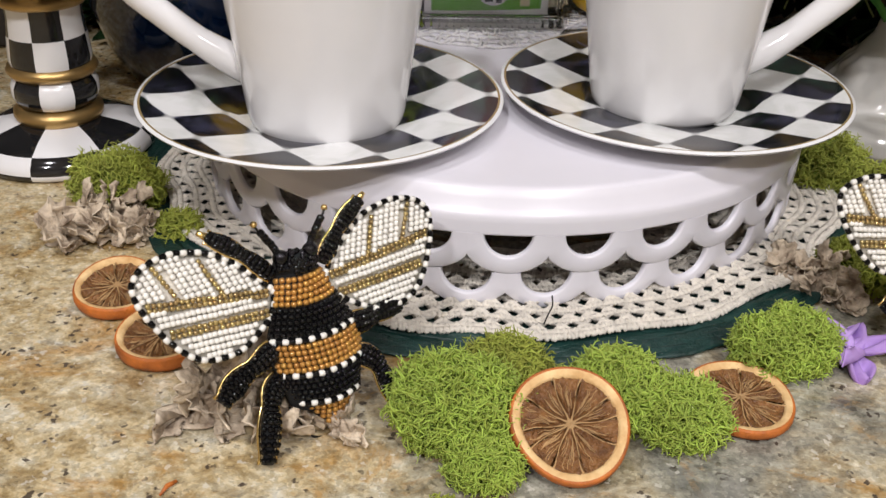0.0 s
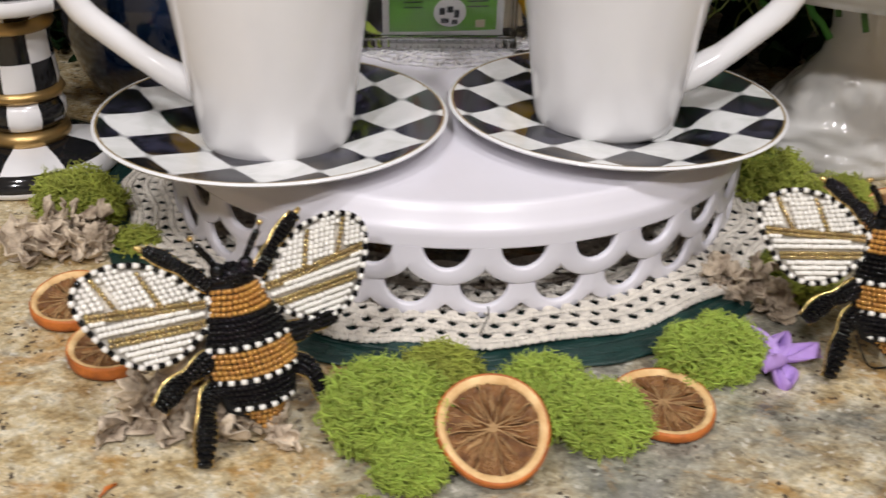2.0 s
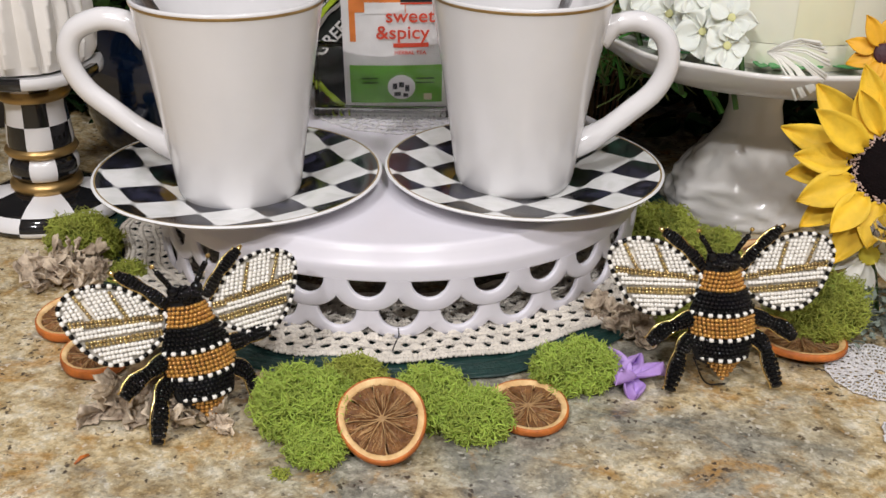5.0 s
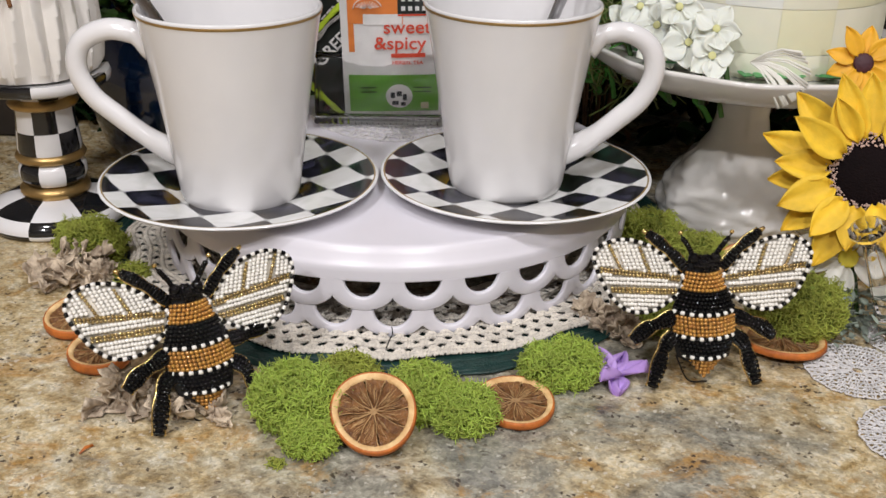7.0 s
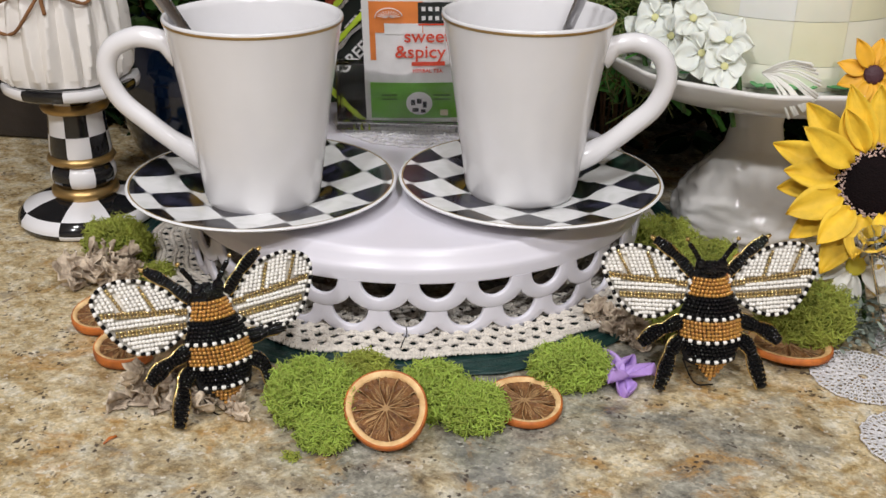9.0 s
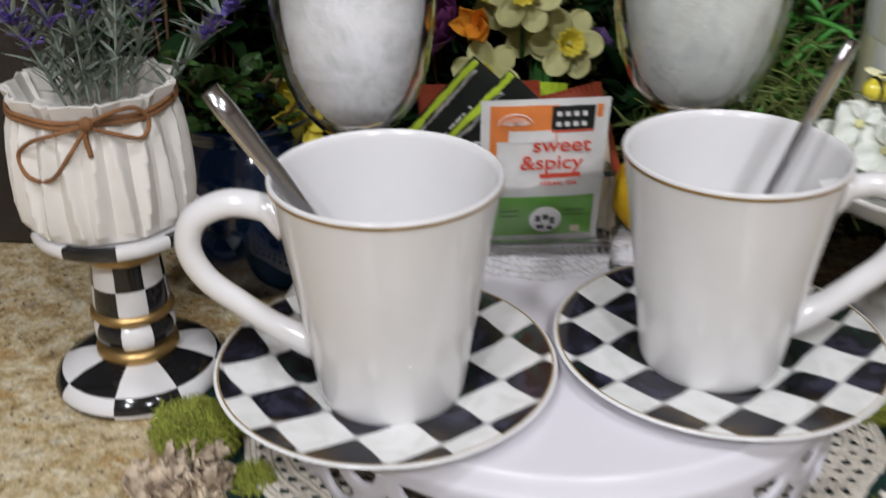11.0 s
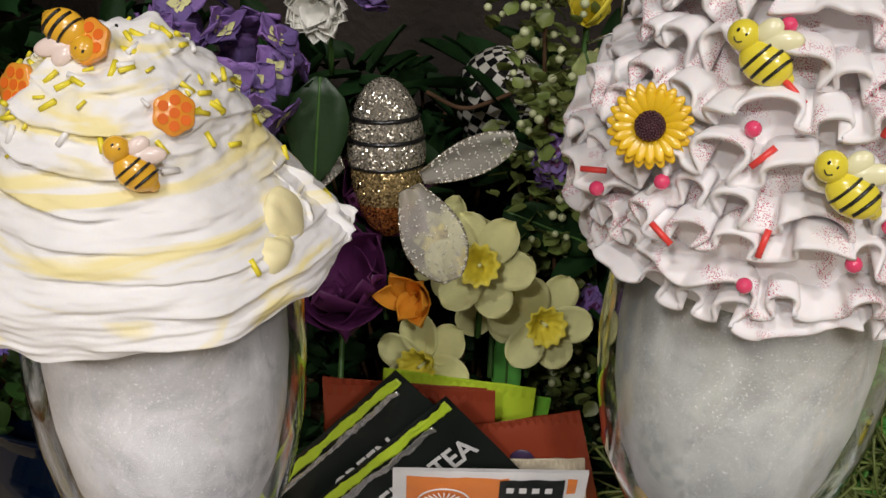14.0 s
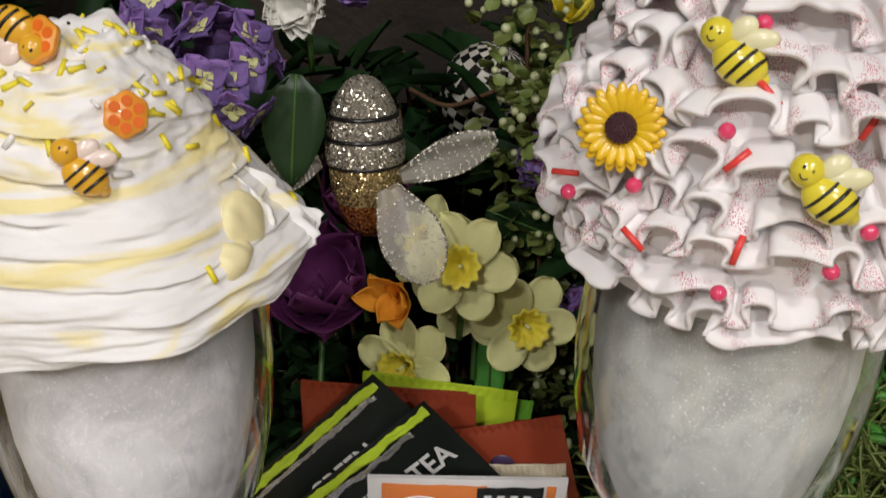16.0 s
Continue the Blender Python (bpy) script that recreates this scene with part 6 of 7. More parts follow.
DAFF_PETAL = surface("daffodil_petal", (0.66, 0.65, 0.30), 0.65, var=0.15, fine=900, coarse=60, bump=0.3, island=0.2)
DAFF_CUP = surface("daffodil_cup", (0.76, 0.65, 0.06), 0.6, var=0.15, fine=900, coarse=60, bump=0.3)
ORANGE_PETAL = surface("orange_petal", (0.76, 0.30, 0.02), 0.6, var=0.2, fine=900, coarse=60, bump=0.3, island=0.3)
PINK_PETAL = surface("pink_petal", (0.45, 0.10, 0.13), 0.6, var=0.2, fine=900, coarse=60, bump=0.3, island=0.4)


def glitter(name, col):
    m, t, b = nodes(name)
    co = t.nodes.new("ShaderNodeTexCoord").outputs["Object"]
    v = node(t, "ShaderNodeTexVoronoi", Scale=1700.0)
    link(t, co, v.inputs["Vector"])
    sep = t.nodes.new("ShaderNodeSeparateColor")
    link(t, v.outputs["Color"], sep.inputs[0])
    link(t, blend(t, sep.outputs[0], tuple(q * .62 for q in col), col), b.inputs["Base Color"])
    b.inputs["Metallic"].default_value = 0.65
    b.inputs["Roughness"].default_value = 0.2
    g = t.nodes.new("ShaderNodeNewGeometry")
    tip = t.nodes.new("ShaderNodeVectorMath")
    tip.operation = "MULTIPLY_ADD"
    link(t, v.outputs["Color"], tip.inputs[0])
    tip.inputs[1].default_value = (1.5, 1.5, 1.5)
    tip.inputs[2].default_value = (-.75, -.75, -.75)
    add = t.nodes.new("ShaderNodeVectorMath")
    link(t, tip.outputs[0], add.inputs[0])
    link(t, g.outputs["Normal"], add.inputs[1])
    nrm = t.nodes.new("ShaderNodeVectorMath")
    nrm.operation = "NORMALIZE"
    link(t, add.outputs[0], nrm.inputs[0])
    link(t, nrm.outputs[0], b.inputs["Normal"])
    return m


GLIT_SILVER, GLIT_GOLD, GLIT_COPPER = glitter("silver_glitter", (0.66, 0.61, 0.49)), glitter("gold_glitter", (0.70, 0.52, 0.24)), glitter("copper_glitter", (0.55, 0.20, 0.06))


def lemon(c, yaw, r=.0245):
    g = Geo().lathe([(0, -1.32), (.10, -1.30), (.16, -1.20), (.42, -1.02), (.78, -.68), (.97, -.28), (1.0, .05), (.93, .42), (.72, .78), (.40, 1.02), (.18, 1.14), (.10, 1.22), (0, 1.24)], 40)
    g.v = [(x * r, y * r, z * r) for x, y, z in g.v]
    lm = thing("lemon", "whole bright yellow lemon on the white riser", "lemon", pose(c[0], c[1], c[2], 0, 90, yaw), "lemons on the riser")
    part("skin", g, LEMON, lm)
    part("stalk", Geo().ball((0, 0, 1.23 * r), (.0018, .0018, .0010), 8, 5), STEM, lm)


lemon((-0.0720, 0.5270, STAND_TOP + .0245), 25)
lemon((0.1010, 0.5560, STAND_TOP + .0245), 200)


# ---- plants and ornaments behind ----
def leaf_rows(length, width, fold=.25, droop=.2):
    return petal(length, width, fold, 1, droop, 0, 6, 4)


def leafy(name, label, category, c, size, count, length, width, mat, seed, up=.2, at_least=0.002, kind="", shape="fill", stems=0):
    """Many small leaves scattered through a soft-edged bush."""
    rnd = random.Random(seed)
    th = thing(name, label, category, pose(c[0], c[1], 0.0), kind=kind)
    g = Geo()
    for _ in range(count):
        p = Vector((rnd.gauss(0, .45) * size[0], rnd.gauss(0, .45) * size[1], c[2] + rnd.uniform(-1, 1) * size[2]))
        p.z = max(p.z, at_least + .003)
        rot = Euler((rnd.uniform(-.7, .7), rnd.uniform(-1.0, .5) - up, rnd.uniform(0, 6.28))).to_matrix()
        q = rnd.uniform(.6, 1.15)
        rows = leaf_rows(length * q, width * q)
        g.sheet([[tuple(rot @ Vector(v) + p) for v in row] for row in rows])
    g.v = [(x, y, max(z, at_least)) for x, y, z in g.v]
    tagged(part("leaf_mass", g, mat, th), kind="stuff")
    if stems:
        s = Geo()
        for _ in range(stems):
            x, y = rnd.gauss(0, .4) * size[0], rnd.gauss(0, .4) * size[1]
            s.tube(curve([(x * .4, y * .4, at_least), (x * .7 + rnd.uniform(-.01, .01), y * .7, c[2]), (x, y, c[2] + size[2] * .9)], 4), .0011, 5)
        tagged(part("stem_mass", s, STEM, th), kind="stuff")
    return th


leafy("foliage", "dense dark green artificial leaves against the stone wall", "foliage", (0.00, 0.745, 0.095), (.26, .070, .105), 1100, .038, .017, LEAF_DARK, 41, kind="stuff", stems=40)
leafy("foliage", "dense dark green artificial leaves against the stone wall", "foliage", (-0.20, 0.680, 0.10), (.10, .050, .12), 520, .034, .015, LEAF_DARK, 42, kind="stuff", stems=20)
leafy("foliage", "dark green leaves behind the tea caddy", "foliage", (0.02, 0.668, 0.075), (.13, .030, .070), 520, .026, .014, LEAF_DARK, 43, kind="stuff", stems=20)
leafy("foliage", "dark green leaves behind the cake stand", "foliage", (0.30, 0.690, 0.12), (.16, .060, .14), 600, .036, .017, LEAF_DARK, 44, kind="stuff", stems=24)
leafy("clover_plant", "small bright round green leaves in a blue pot", "plant", (-0.135, 0.572, 0.116), (.040, .020, .016), 150, .0125, .0125, LEAF_MID, 45, at_least=.098, stems=14)
leafy("sage_sprig", "dusty grey-green flocked sprig lying on lace", "sprig", (0.285, 0.376, 0.012), (.028, .016, .014), 260, .0062, .0032, LEAF_GREY, 46, at_least=.002)
leafy("fern_sprig", "green leaves standing beside a mug and a packet", "plant", (0.165, 0.600, 0.145), (.035, .022, .030), 130, .030, .006, LEAF_BRIGHT, 47, stems=12)


def grass():
    rnd = random.Random(5)
    for name, c, n, mat, r, lab in (("grass_shred", (0.165, 0.575), 900, LEAF_OLIVE, .00055, "tangled olive green paper grass behind a goblet"), ("ribbon_shred", (0.185, 0.575), 130, LEAF_BRIGHT, .0018, "curled bright green paper ribbons in the grass")):
        g = Geo()
        for _ in range(n):
            x, y = rnd.gauss(0, .030), rnd.gauss(0, .016)
            z0 = .095 + .055 * math.exp(-(x / .05) ** 2) * rnd.random() ** .6 + .012
            p = [Vector((x, y, z0 * rnd.uniform(.72, 1)))]
            w = Vector((rnd.gauss(0, 1), rnd.gauss(0, 1), rnd.gauss(0, .5))).normalized()
            for k in range(5):
                w = (w + Vector((rnd.gauss(0, .45), rnd.gauss(0, .45), rnd.gauss(-.06, .4)))).normalized()
                p.append(p[-1] + w * .0085)
            g.tube(p, r, 4, flat=.3 if r > .001 else 1)
        g.v = [(x, y, max(z, .001)) for x, y, z in g.v]
        solid(name, g, mat, lab, "paper grass", pose(*c, 0), kind="stuff")


grass()


def blue_pot():
    bp = thing("blue_pot", "glossy dark blue round glazed pot", "flower pot", pose(-0.1330, 0.5850, 0))
    part("foot", Geo().lathe([(0, 0), (.030, 0), (.034, .002), (.036, .006)], 72), BLUE_GLAZE, bp)
    part("body", Geo().lathe([(.036, .006), (.045, .020), (.0525, .045), (.0520, .070), (.0455, .090), (.0400, .098)], 72), BLUE_GLAZE, bp)
    part("rim", Geo().lathe([(.0400, .098), (.0415, .104), (.0440, .107), (.0420, .108), (.038, .102), (.036, .095), (0, .092)], 72), BLUE_GLAZE, bp)


blue_pot()


def lavender():
    rnd = random.Random(9)
    ends = [(-.045, -.012, .185), (-.030, -.020, .105), (-.018, .010, .20), (.004, -.008, .11), (.020, .014, .18), (.105, .042, .068), (-.055, .02, .16), (-.05, -.03, .085), (.035, -.004, .15), (.052, .020, .10), (-.008, -.024, .165), (.012, .03, .21), (-.035, .025, .20), (.028, .028, .165)]
    for i, e in enumerate(ends):
        lv = thing("lavender_sprig", "artificial lavender sprig with grey-green leaves in a white pot", "lavender", pose(CS[0], CS[1], 0.150), "lavender sprigs in the pot")
        a = Vector((e[0] * .25, e[1] * .25, 0))
        b = Vector(e) * .62
        mid = Vector((e[0] * .45, e[1] * .45, b.z * .6))
        pts = curve([a, mid, b], 8)
        part("stem", Geo().tube(pts, .0007, 5), LEAF_GREY, lv)
        g = Geo()
        for k in range(46):
            f = rnd.uniform(.05, .75)
            p = pts[int(f * (len(pts) - 1))]
            rot = Euler((rnd.uniform(-.4, .4), -rnd.uniform(.5, 1.2), rnd.uniform(0, 6.28))).to_matrix()
            g.sheet([[tuple(rot @ Vector(v) + p) for v in row] for row in petal(rnd.uniform(.012, .022), .0022, .2, 1, .1, 0, 4, 2)])
        tagged(part("leaf_mass", g, LEAF_GREY, lv, "narrow grey-green leaves"), kind="stuff")
        g = Geo()
        for k in range(70):
            f = .45 + .55 * k / 70
            p = pts[min(len(pts) - 1, int(f * (len(pts) - 1)))].lerp(pts[-1], (k % 9) / 9 * .3)
            rot = Euler((rnd.uniform(-.5, .5), -rnd.uniform(.2, 1.0), rnd.uniform(0, 6.28))).to_matrix()
            g.sheet([[tuple(rot @ Vector((x + .0008, y, z)) + p) for x, y, z in row] for row in petal(.0068 * (1.15 - .5 * (k / 70)), .0026, .3, 1, .1, 0, 3, 2)])
        tagged(part("bud_mass", g, LAVENDER, lv, "purple flower buds"), kind="stuff")


lavender()


def oval(length, width, cup, droop, seed, n=12, k=8):
    """Rows of points for a broad petal with a round end."""
    rows = []
    for j in range(n + 1):
        f = j / n
        w = width * .5 * max(.12, math.sqrt(max(0, 1 - ((f - .56) / .58) ** 2)) if f < .56 else math.sqrt(max(.004, 1 - ((f - .56) / .445) ** 2)))
        rows.append([(length * f, s * w, cup * width * s * s - droop * length * f * f + .05 * width * math.sin(2.6 * s + seed + 3 * f) * f) for s in (i / k * 2 - 1 for i in range(k + 1))])
    return rows


def daffodil(c, out, r=.017, seed=0):
    d = thing("daffodil", "pale yellow artificial daffodil with a ruffled cup", "daffodil", face_out(c, out), "daffodils behind the caddy")
    rnd = random.Random(seed)
    for i in range(6):
        rot = Euler((rnd.uniform(-.2, .2), -rnd.uniform(.0, .35), 2 * math.pi * i / 6 + seed)).to_matrix()
        part("petal", Geo().sheet([[tuple(rot @ Vector((x + .002, y, z))) for x, y, z in row] for row in oval(r, r * .80, .10, .10, i + seed)], thick=.0002), DAFF_PETAL, d)
    part("cup", Geo().lathe([(.001, .0005), (.0035, .001), (.0048, .006), (.0062, .0095), (.0080, .0115), (.0078, .0118), (.0056, .0092), (.0042, .006), (.0025, .002), (0, .0015)], 60, wob=lambda a, j: 1 + (.10 * math.sin(11 * a) if 3 <= j <= 6 else 0)), DAFF_CUP, d, "ruffled yellow cup")
    part("stamen", Geo().tube([(0, 0, .001), (.0004, 0, .009)], .0008, 6), DAFF_PETAL, d)
    part("stem", Geo().tube(curve([(0, 0, 0), (0, -.004, -.012), (0, -.030, -.024)], 5), .0014, 6), LEAF_MID, d, "green stem")


daffodil((0.0240, 0.6000, 0.1700), (-.05, -1, .5), .0195, 1)
daffodil((0.0490, 0.6130, 0.1400), (.25, -1, .35), .0195, 2)
daffodil((0.0055, 0.5990, 0.1245), (-.35, -1, .25), .0195, 3)
daffodil((0.0300, 0.6220, 0.1450), (.1, -.8, .8), .0195, 4)
daffodil((0.0120, 0.6230, 0.1640), (-.5, -.8, .5), .0195, 5)
daffodil((-0.1080, 0.5990, 0.1120), (-.2, -1, .3), .0165, 7)
daffodil((0.0650, 0.6750, 0.2150), (.1, -1, .3), .0190, 8)


def cupped(name, label, c, out, r, mat, n=6, lift=.9, seed=0, wide=.7, group=""):
    f = thing(name, label, "flower", face_out(c, out), group)
    rnd = random.Random(seed)
    for i in range(n):
        rot = Euler((rnd.uniform(-.15, .15), -lift * rnd.uniform(.75, 1.2), 2 * math.pi * i / n + rnd.uniform(-.2, .2))).to_matrix()
        part("petal", Geo().sheet([[tuple(rot @ Vector((x + .001, y, z))) for x, y, z in row] for row in petal(r * rnd.uniform(.85, 1.1), r * wide, .28, 1, -.2, .06, 8, 6, i)], thick=.0003), mat, f)
    part("stem", Geo().tube(curve([(0, 0, 0), (0, -.010, -.010), (0, -.040, -.014)], 4), .0013, 6), LEAF_MID, f, "green stem")
    return f


cupped("orange_lily", "orange artificial lily among pale daffodils", (0.000, 0.606, 0.150), (-.2, -1, .3), .019, ORANGE_PETAL, 6, .8, 1, .62)
cupped("purple_tulip", "dark purple artificial tulip behind a goblet", (-0.0330, 0.6180, 0.1380), (.1, -.7, .9), .044, PLUM, 9, .8, 2, .75)
cupped("purple_tulip", "dark purple artificial tulip behind a goblet", (-0.0230, 0.6320, 0.1700), (.3, -.6, .8), .032, PLUM, 6, .8, 3, .75)
cupped("yellow_tulip", "yellow artificial tulip before the stone wall", (0.0560, 0.655, 0.2500), (.0, -.5, .9), .024, DAFF_CUP, 6, 1.15, 4, .7)
cupped("pink_bud", "small pink artificial rose bud", (-0.1460, 0.6200, 0.108), (-.1, -1, .4), .013, PINK_PETAL, 7, .9, 5, .8)
cupped("pink_bud", "small pink artificial rose bud", (-0.1050, 0.6400, 0.128), (.1, -1, .4), .012, PINK_PETAL, 7, .9, 6, .8)
cupped("yellow_bloom", "yellow artificial bloom by the blue pot", (-0.0960, 0.5780, 0.104), (.1, -1, .3), .024, DAFF_CUP, 6, .5, 8, .5)
cupped("white_carnation", "white ruffled artificial carnation", (-0.0480, 0.6500, 0.2560), (.0, -.9, -.1), .019, WHITE_SILK, 26, .75, 7, .7)


def cluster(name, label, c, r, n, size, mat, heart, seed, squash=1.0):
    """A round head of small four-petalled florets."""
    rnd = random.Random(seed)
    th = thing(name, label, "flower", pose(*c))
    for _ in range(n):
        d = Vector((rnd.gauss(0, 1), rnd.gauss(-.5, 1), rnd.gauss(.2, 1))).normalized()
        p = Vector((d.x * r, d.y * r, d.z * r * squash)) * rnd.uniform(.75, 1.05)
        m = face_out(p, d) @ pose(0, 0, 0, rnd.uniform(-20, 20), rnd.uniform(-20, 20), rnd.uniform(0, 90))
        fl = part("floret", ringed(Geo(), 4, size, size * 1.05, .15, seed=rnd.randint(0, 99), cup=.1, ruffle=.08, n=4, k=4), mat, th, at=m)
        part("heart", ringed(Geo(), 4, size * .48, size * .42, .15, seed=rnd.randint(0, 99), at=(0, 0, .0005), cup=.1, n=3, k=3), heart, fl)
    return th


cluster("hydrangea", "purple artificial hydrangea head with cream hearts", (-0.0620, 0.5950, 0.2390), .0190, 24, .0095, VIOLET, DAFF_PETAL, 1)
cluster("hydrangea", "purple artificial hydrangea head with cream hearts", (-0.0870, 0.6050, 0.2520), .0150, 15, .0095, VIOLET, DAFF_PETAL, 2)
cluster("purple_blossom", "small deep purple artificial blossom on a vine", (0.0500, 0.6460, 0.1960), .0095, 20, .0062, VIOLET, PLUM, 3)
cluster("purple_blossom", "small deep purple artificial blossom on a vine", (0.0690, 0.6430, 0.1330), .0065, 13, .0048, VIOLET, PLUM, 4)
cluster("purple_blossom", "small deep purple artificial blossom on a vine", (-0.0260, 0.6500, 0.2620), .0105, 16, .0065, VIOLET, PLUM, 5)


def broad_leaf(c, out, spin, length, width, mat):
    lf = thing("broad_leaf", "broad smooth green artificial leaf", "leaf", face_out(c, out) @ pose(0, 0, 0, 0, 0, spin))
    rows = leaf_rows(length, width, .08, .12)
    part("blade", Geo().sheet(rows, thick=.0004), mat, lf)
    part("midrib", Geo().tube([Vector(r[len(r) // 2]) + Vector((0, 0, .0003)) for r in rows], .0006, 6), LEAF_MID, lf, "raised paler midrib")


broad_leaf((-0.0385, 0.6030, 0.2385), (.15, -1, .25), -93, .041, .023, LEAF_DEEP)
for x, z, spin in ((.056, .243, -70), (.070, .240, -112), (.066, .226, -20), (.061, .214, -95)):
    broad_leaf((x, 0.645, z), (.2, -1, .3), spin, .022, .017, LEAF_PALE)
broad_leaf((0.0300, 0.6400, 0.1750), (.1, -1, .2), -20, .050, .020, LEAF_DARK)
broad_leaf((0.0380, 0.6180, 0.0900), (.0, -1, .1), 92, .050, .013, LEAF_BRIGHT)
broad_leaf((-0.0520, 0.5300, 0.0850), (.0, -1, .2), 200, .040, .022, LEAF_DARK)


def vine():
    vn = thing("berry_vine", "trailing vine of small olive leaves and pale berries", "vine", pose(0.0430, 0.6480, 0))
    rnd = random.Random(14)
    path = curve([(-.006, .010, .345), (-.004, .002, .285), (-.002, 0, .235), (.006, 0, .185), (.012, .002, .135), (.022, .004, .075), (.026, .006, .004)], 10)
    part("stem", Geo().tube(path, .0009, 6), STEM, vn, "thin brown stem")
    g, b = Geo(), Geo()
    for i in range(680):
        p = path[rnd.randrange(len(path))] + Vector((rnd.gauss(0, .0085), rnd.gauss(-.003, .007), rnd.gauss(0, .006)))
        rot = Euler((rnd.uniform(-.8, .8), rnd.uniform(-.9, .9), rnd.uniform(0, 6.28))).to_matrix()
        s = rnd.uniform(.0055, .0085)
        g.sheet([[tuple(rot @ Vector(v) + p) for v in row] for row in petal(s, s * .95, .12, 1, .1, 0, 4, 4)])
        if i % 4 == 0:
            b.ball(p + Vector((rnd.gauss(0, .004), -.004, rnd.gauss(0, .004))), rnd.uniform(.0013, .0020), 8, 6)
    g.v = [(x, y, max(z, .001)) for x, y, z in g.v]
    tagged(part("leaf_mass", g, LEAF_OLIVE, vn), kind="stuff")
    tagged(part("berry_mass", b, BERRY, vn, "pale green berries"), kind="stuff")


vine()


def glitter_bee():
    gb = thing("glitter_bee", "glittered bee ornament in silver, gold and copper", "ornament", pose(-0.0152, 0.6130, 0.2030, -8, -3, 10))
    prof = lambda z: .0152 * math.sqrt(max(0, 1 - ((z - .002) / .0311) ** 2)) * (1.0 if z > .0005 else .93)
    for name, z0, z1, mat in (("crown", .0190, .0330, GLIT_SILVER), ("silver_band", .0110, .0180, GLIT_SILVER), ("silver_band", .0010, .0100, GLIT_SILVER), ("gold_band", -.0145, .0000, GLIT_GOLD), ("copper_tail", -.0285, -.0145, GLIT_COPPER)):
        n = 10
        pr = [(prof(z0 + (z1 - z0) * i / n) * (.965 + .035 * math.sin(math.pi * i / n) ** .5), z0 + (z1 - z0) * i / n) for i in range(n + 1)]
        part(name, Geo().lathe(pr, 64), mat, gb)
    for z in (.0185, .0105, .0005):
        part("black_stripe", Geo().lathe([(prof(z) * .93, z - .0011), (prof(z) * 1.02, z - .0007), (prof(z) * 1.03, z + .0003), (prof(z) * .93, z + .0009)], 64), TOY_BLACK, gb, "black cord stripe")
    return gb


glitter_bee()
SPECK = surface("silver_speck", (0.85, 0.82, 0.74), 0.3, metal=0.25, var=0.1)
GAUZE = surface("gauze", (0.72, 0.68, 0.58), 0.4, var=0.1, fine=1500, bump=0.3)
GAUZE.node_tree.nodes["Principled BSDF"].inputs["Alpha"].default_value = 0.38


def gauze_wing(root, tip, width, out):
    a, b = Vector(root), Vector(tip)
    d = b - a
    y = Vector(out).cross(d.normalized()).normalized()
    w = thing("glitter_wing", "sheer gauze wing with a glittered edge", "ornament wing", group="wings of the glitter bee")
    rows = []
    rim = []
    for j in range(15):
        f = j / 14
        hw = width * .5 * max(.10, math.sin(math.pi * (.06 + .90 * f ** 1.3)) ** .6)
        rows.append([a + d * f + y * (hw * (i / 4 - 1)) + Vector(out) * (.0015 * math.sin(i * .8 + 3 * f)) for i in range(9)])
    part("gauze", Geo().sheet(rows), GAUZE, w)
    loop = [r[0] for r in rows] + list(reversed([r[-1] for r in rows]))
    part("glitter_edge", Geo().tube(loop + loop[:1], .00042, 6), GLIT_SILVER, w)
    rnd = random.Random(int(width * 1e5))
    g = Geo()
    for i in range(260):
        r = rows[rnd.randrange(2, 15)]
        side = rnd.choice((0, 8)) if i % 2 else rnd.randrange(9)
        r = [p.lerp(q, rnd.random() * .5) for p, q in zip(r, rows[min(14, rows.index(r) + 1)])]
        p = r[side].lerp(r[rnd.randrange(9)], abs(rnd.gauss(0, .16)))
        g.ball(p + Vector(out) * .0004, rnd.uniform(.0002, .00045), 5, 4)
    tagged(part("glitter_specks", g, SPECK, w), kind="stuff")


gauze_wing((0.000, 0.6020, 0.2030), (0.0330, 0.5990, 0.2230), .0135, (.1, -1, .3))
gauze_wing((-0.004, 0.5960, 0.2010), (0.0155, 0.5760, 0.1760), .0225, (.1, -.9, .5))
gauze_wing((-0.032, 0.6100, 0.2030), (-0.0520, 0.6020, 0.1960), .0130, (.1, -1, .3))


EGG_CREAM = surface("cream_check", (0.62, 0.60, 0.52), 0.4, var=0.1, fine=500)


def check_egg():
    eg = thing("checked_egg", "black and white checked egg ornament", "ornament", pose(0.0200, 0.7300, 0.1925, 8, 22, 0))
    prof = [(.0205 * math.sin(math.pi * i / 16) * (1 - .10 * math.cos(math.pi * i / 16)), -.0255 * math.cos(math.pi * i / 16)) for i in range(17)]
    part("shell", Geo().lathe(prof, 88, pick=lambda i, j: (i // 4 + j) % 2), [EGG_CREAM, BLACK_GLAZE], eg)
    solid("twig", Geo().tube(curve([(-0.010, 0.690, 0.206), (0.006, 0.692, 0.199), (0.020, 0.694, 0.203), (0.040, 0.696, 0.214)], 6), .0011, 6), STEM, "thin curved brown twig", "twig")


check_egg()


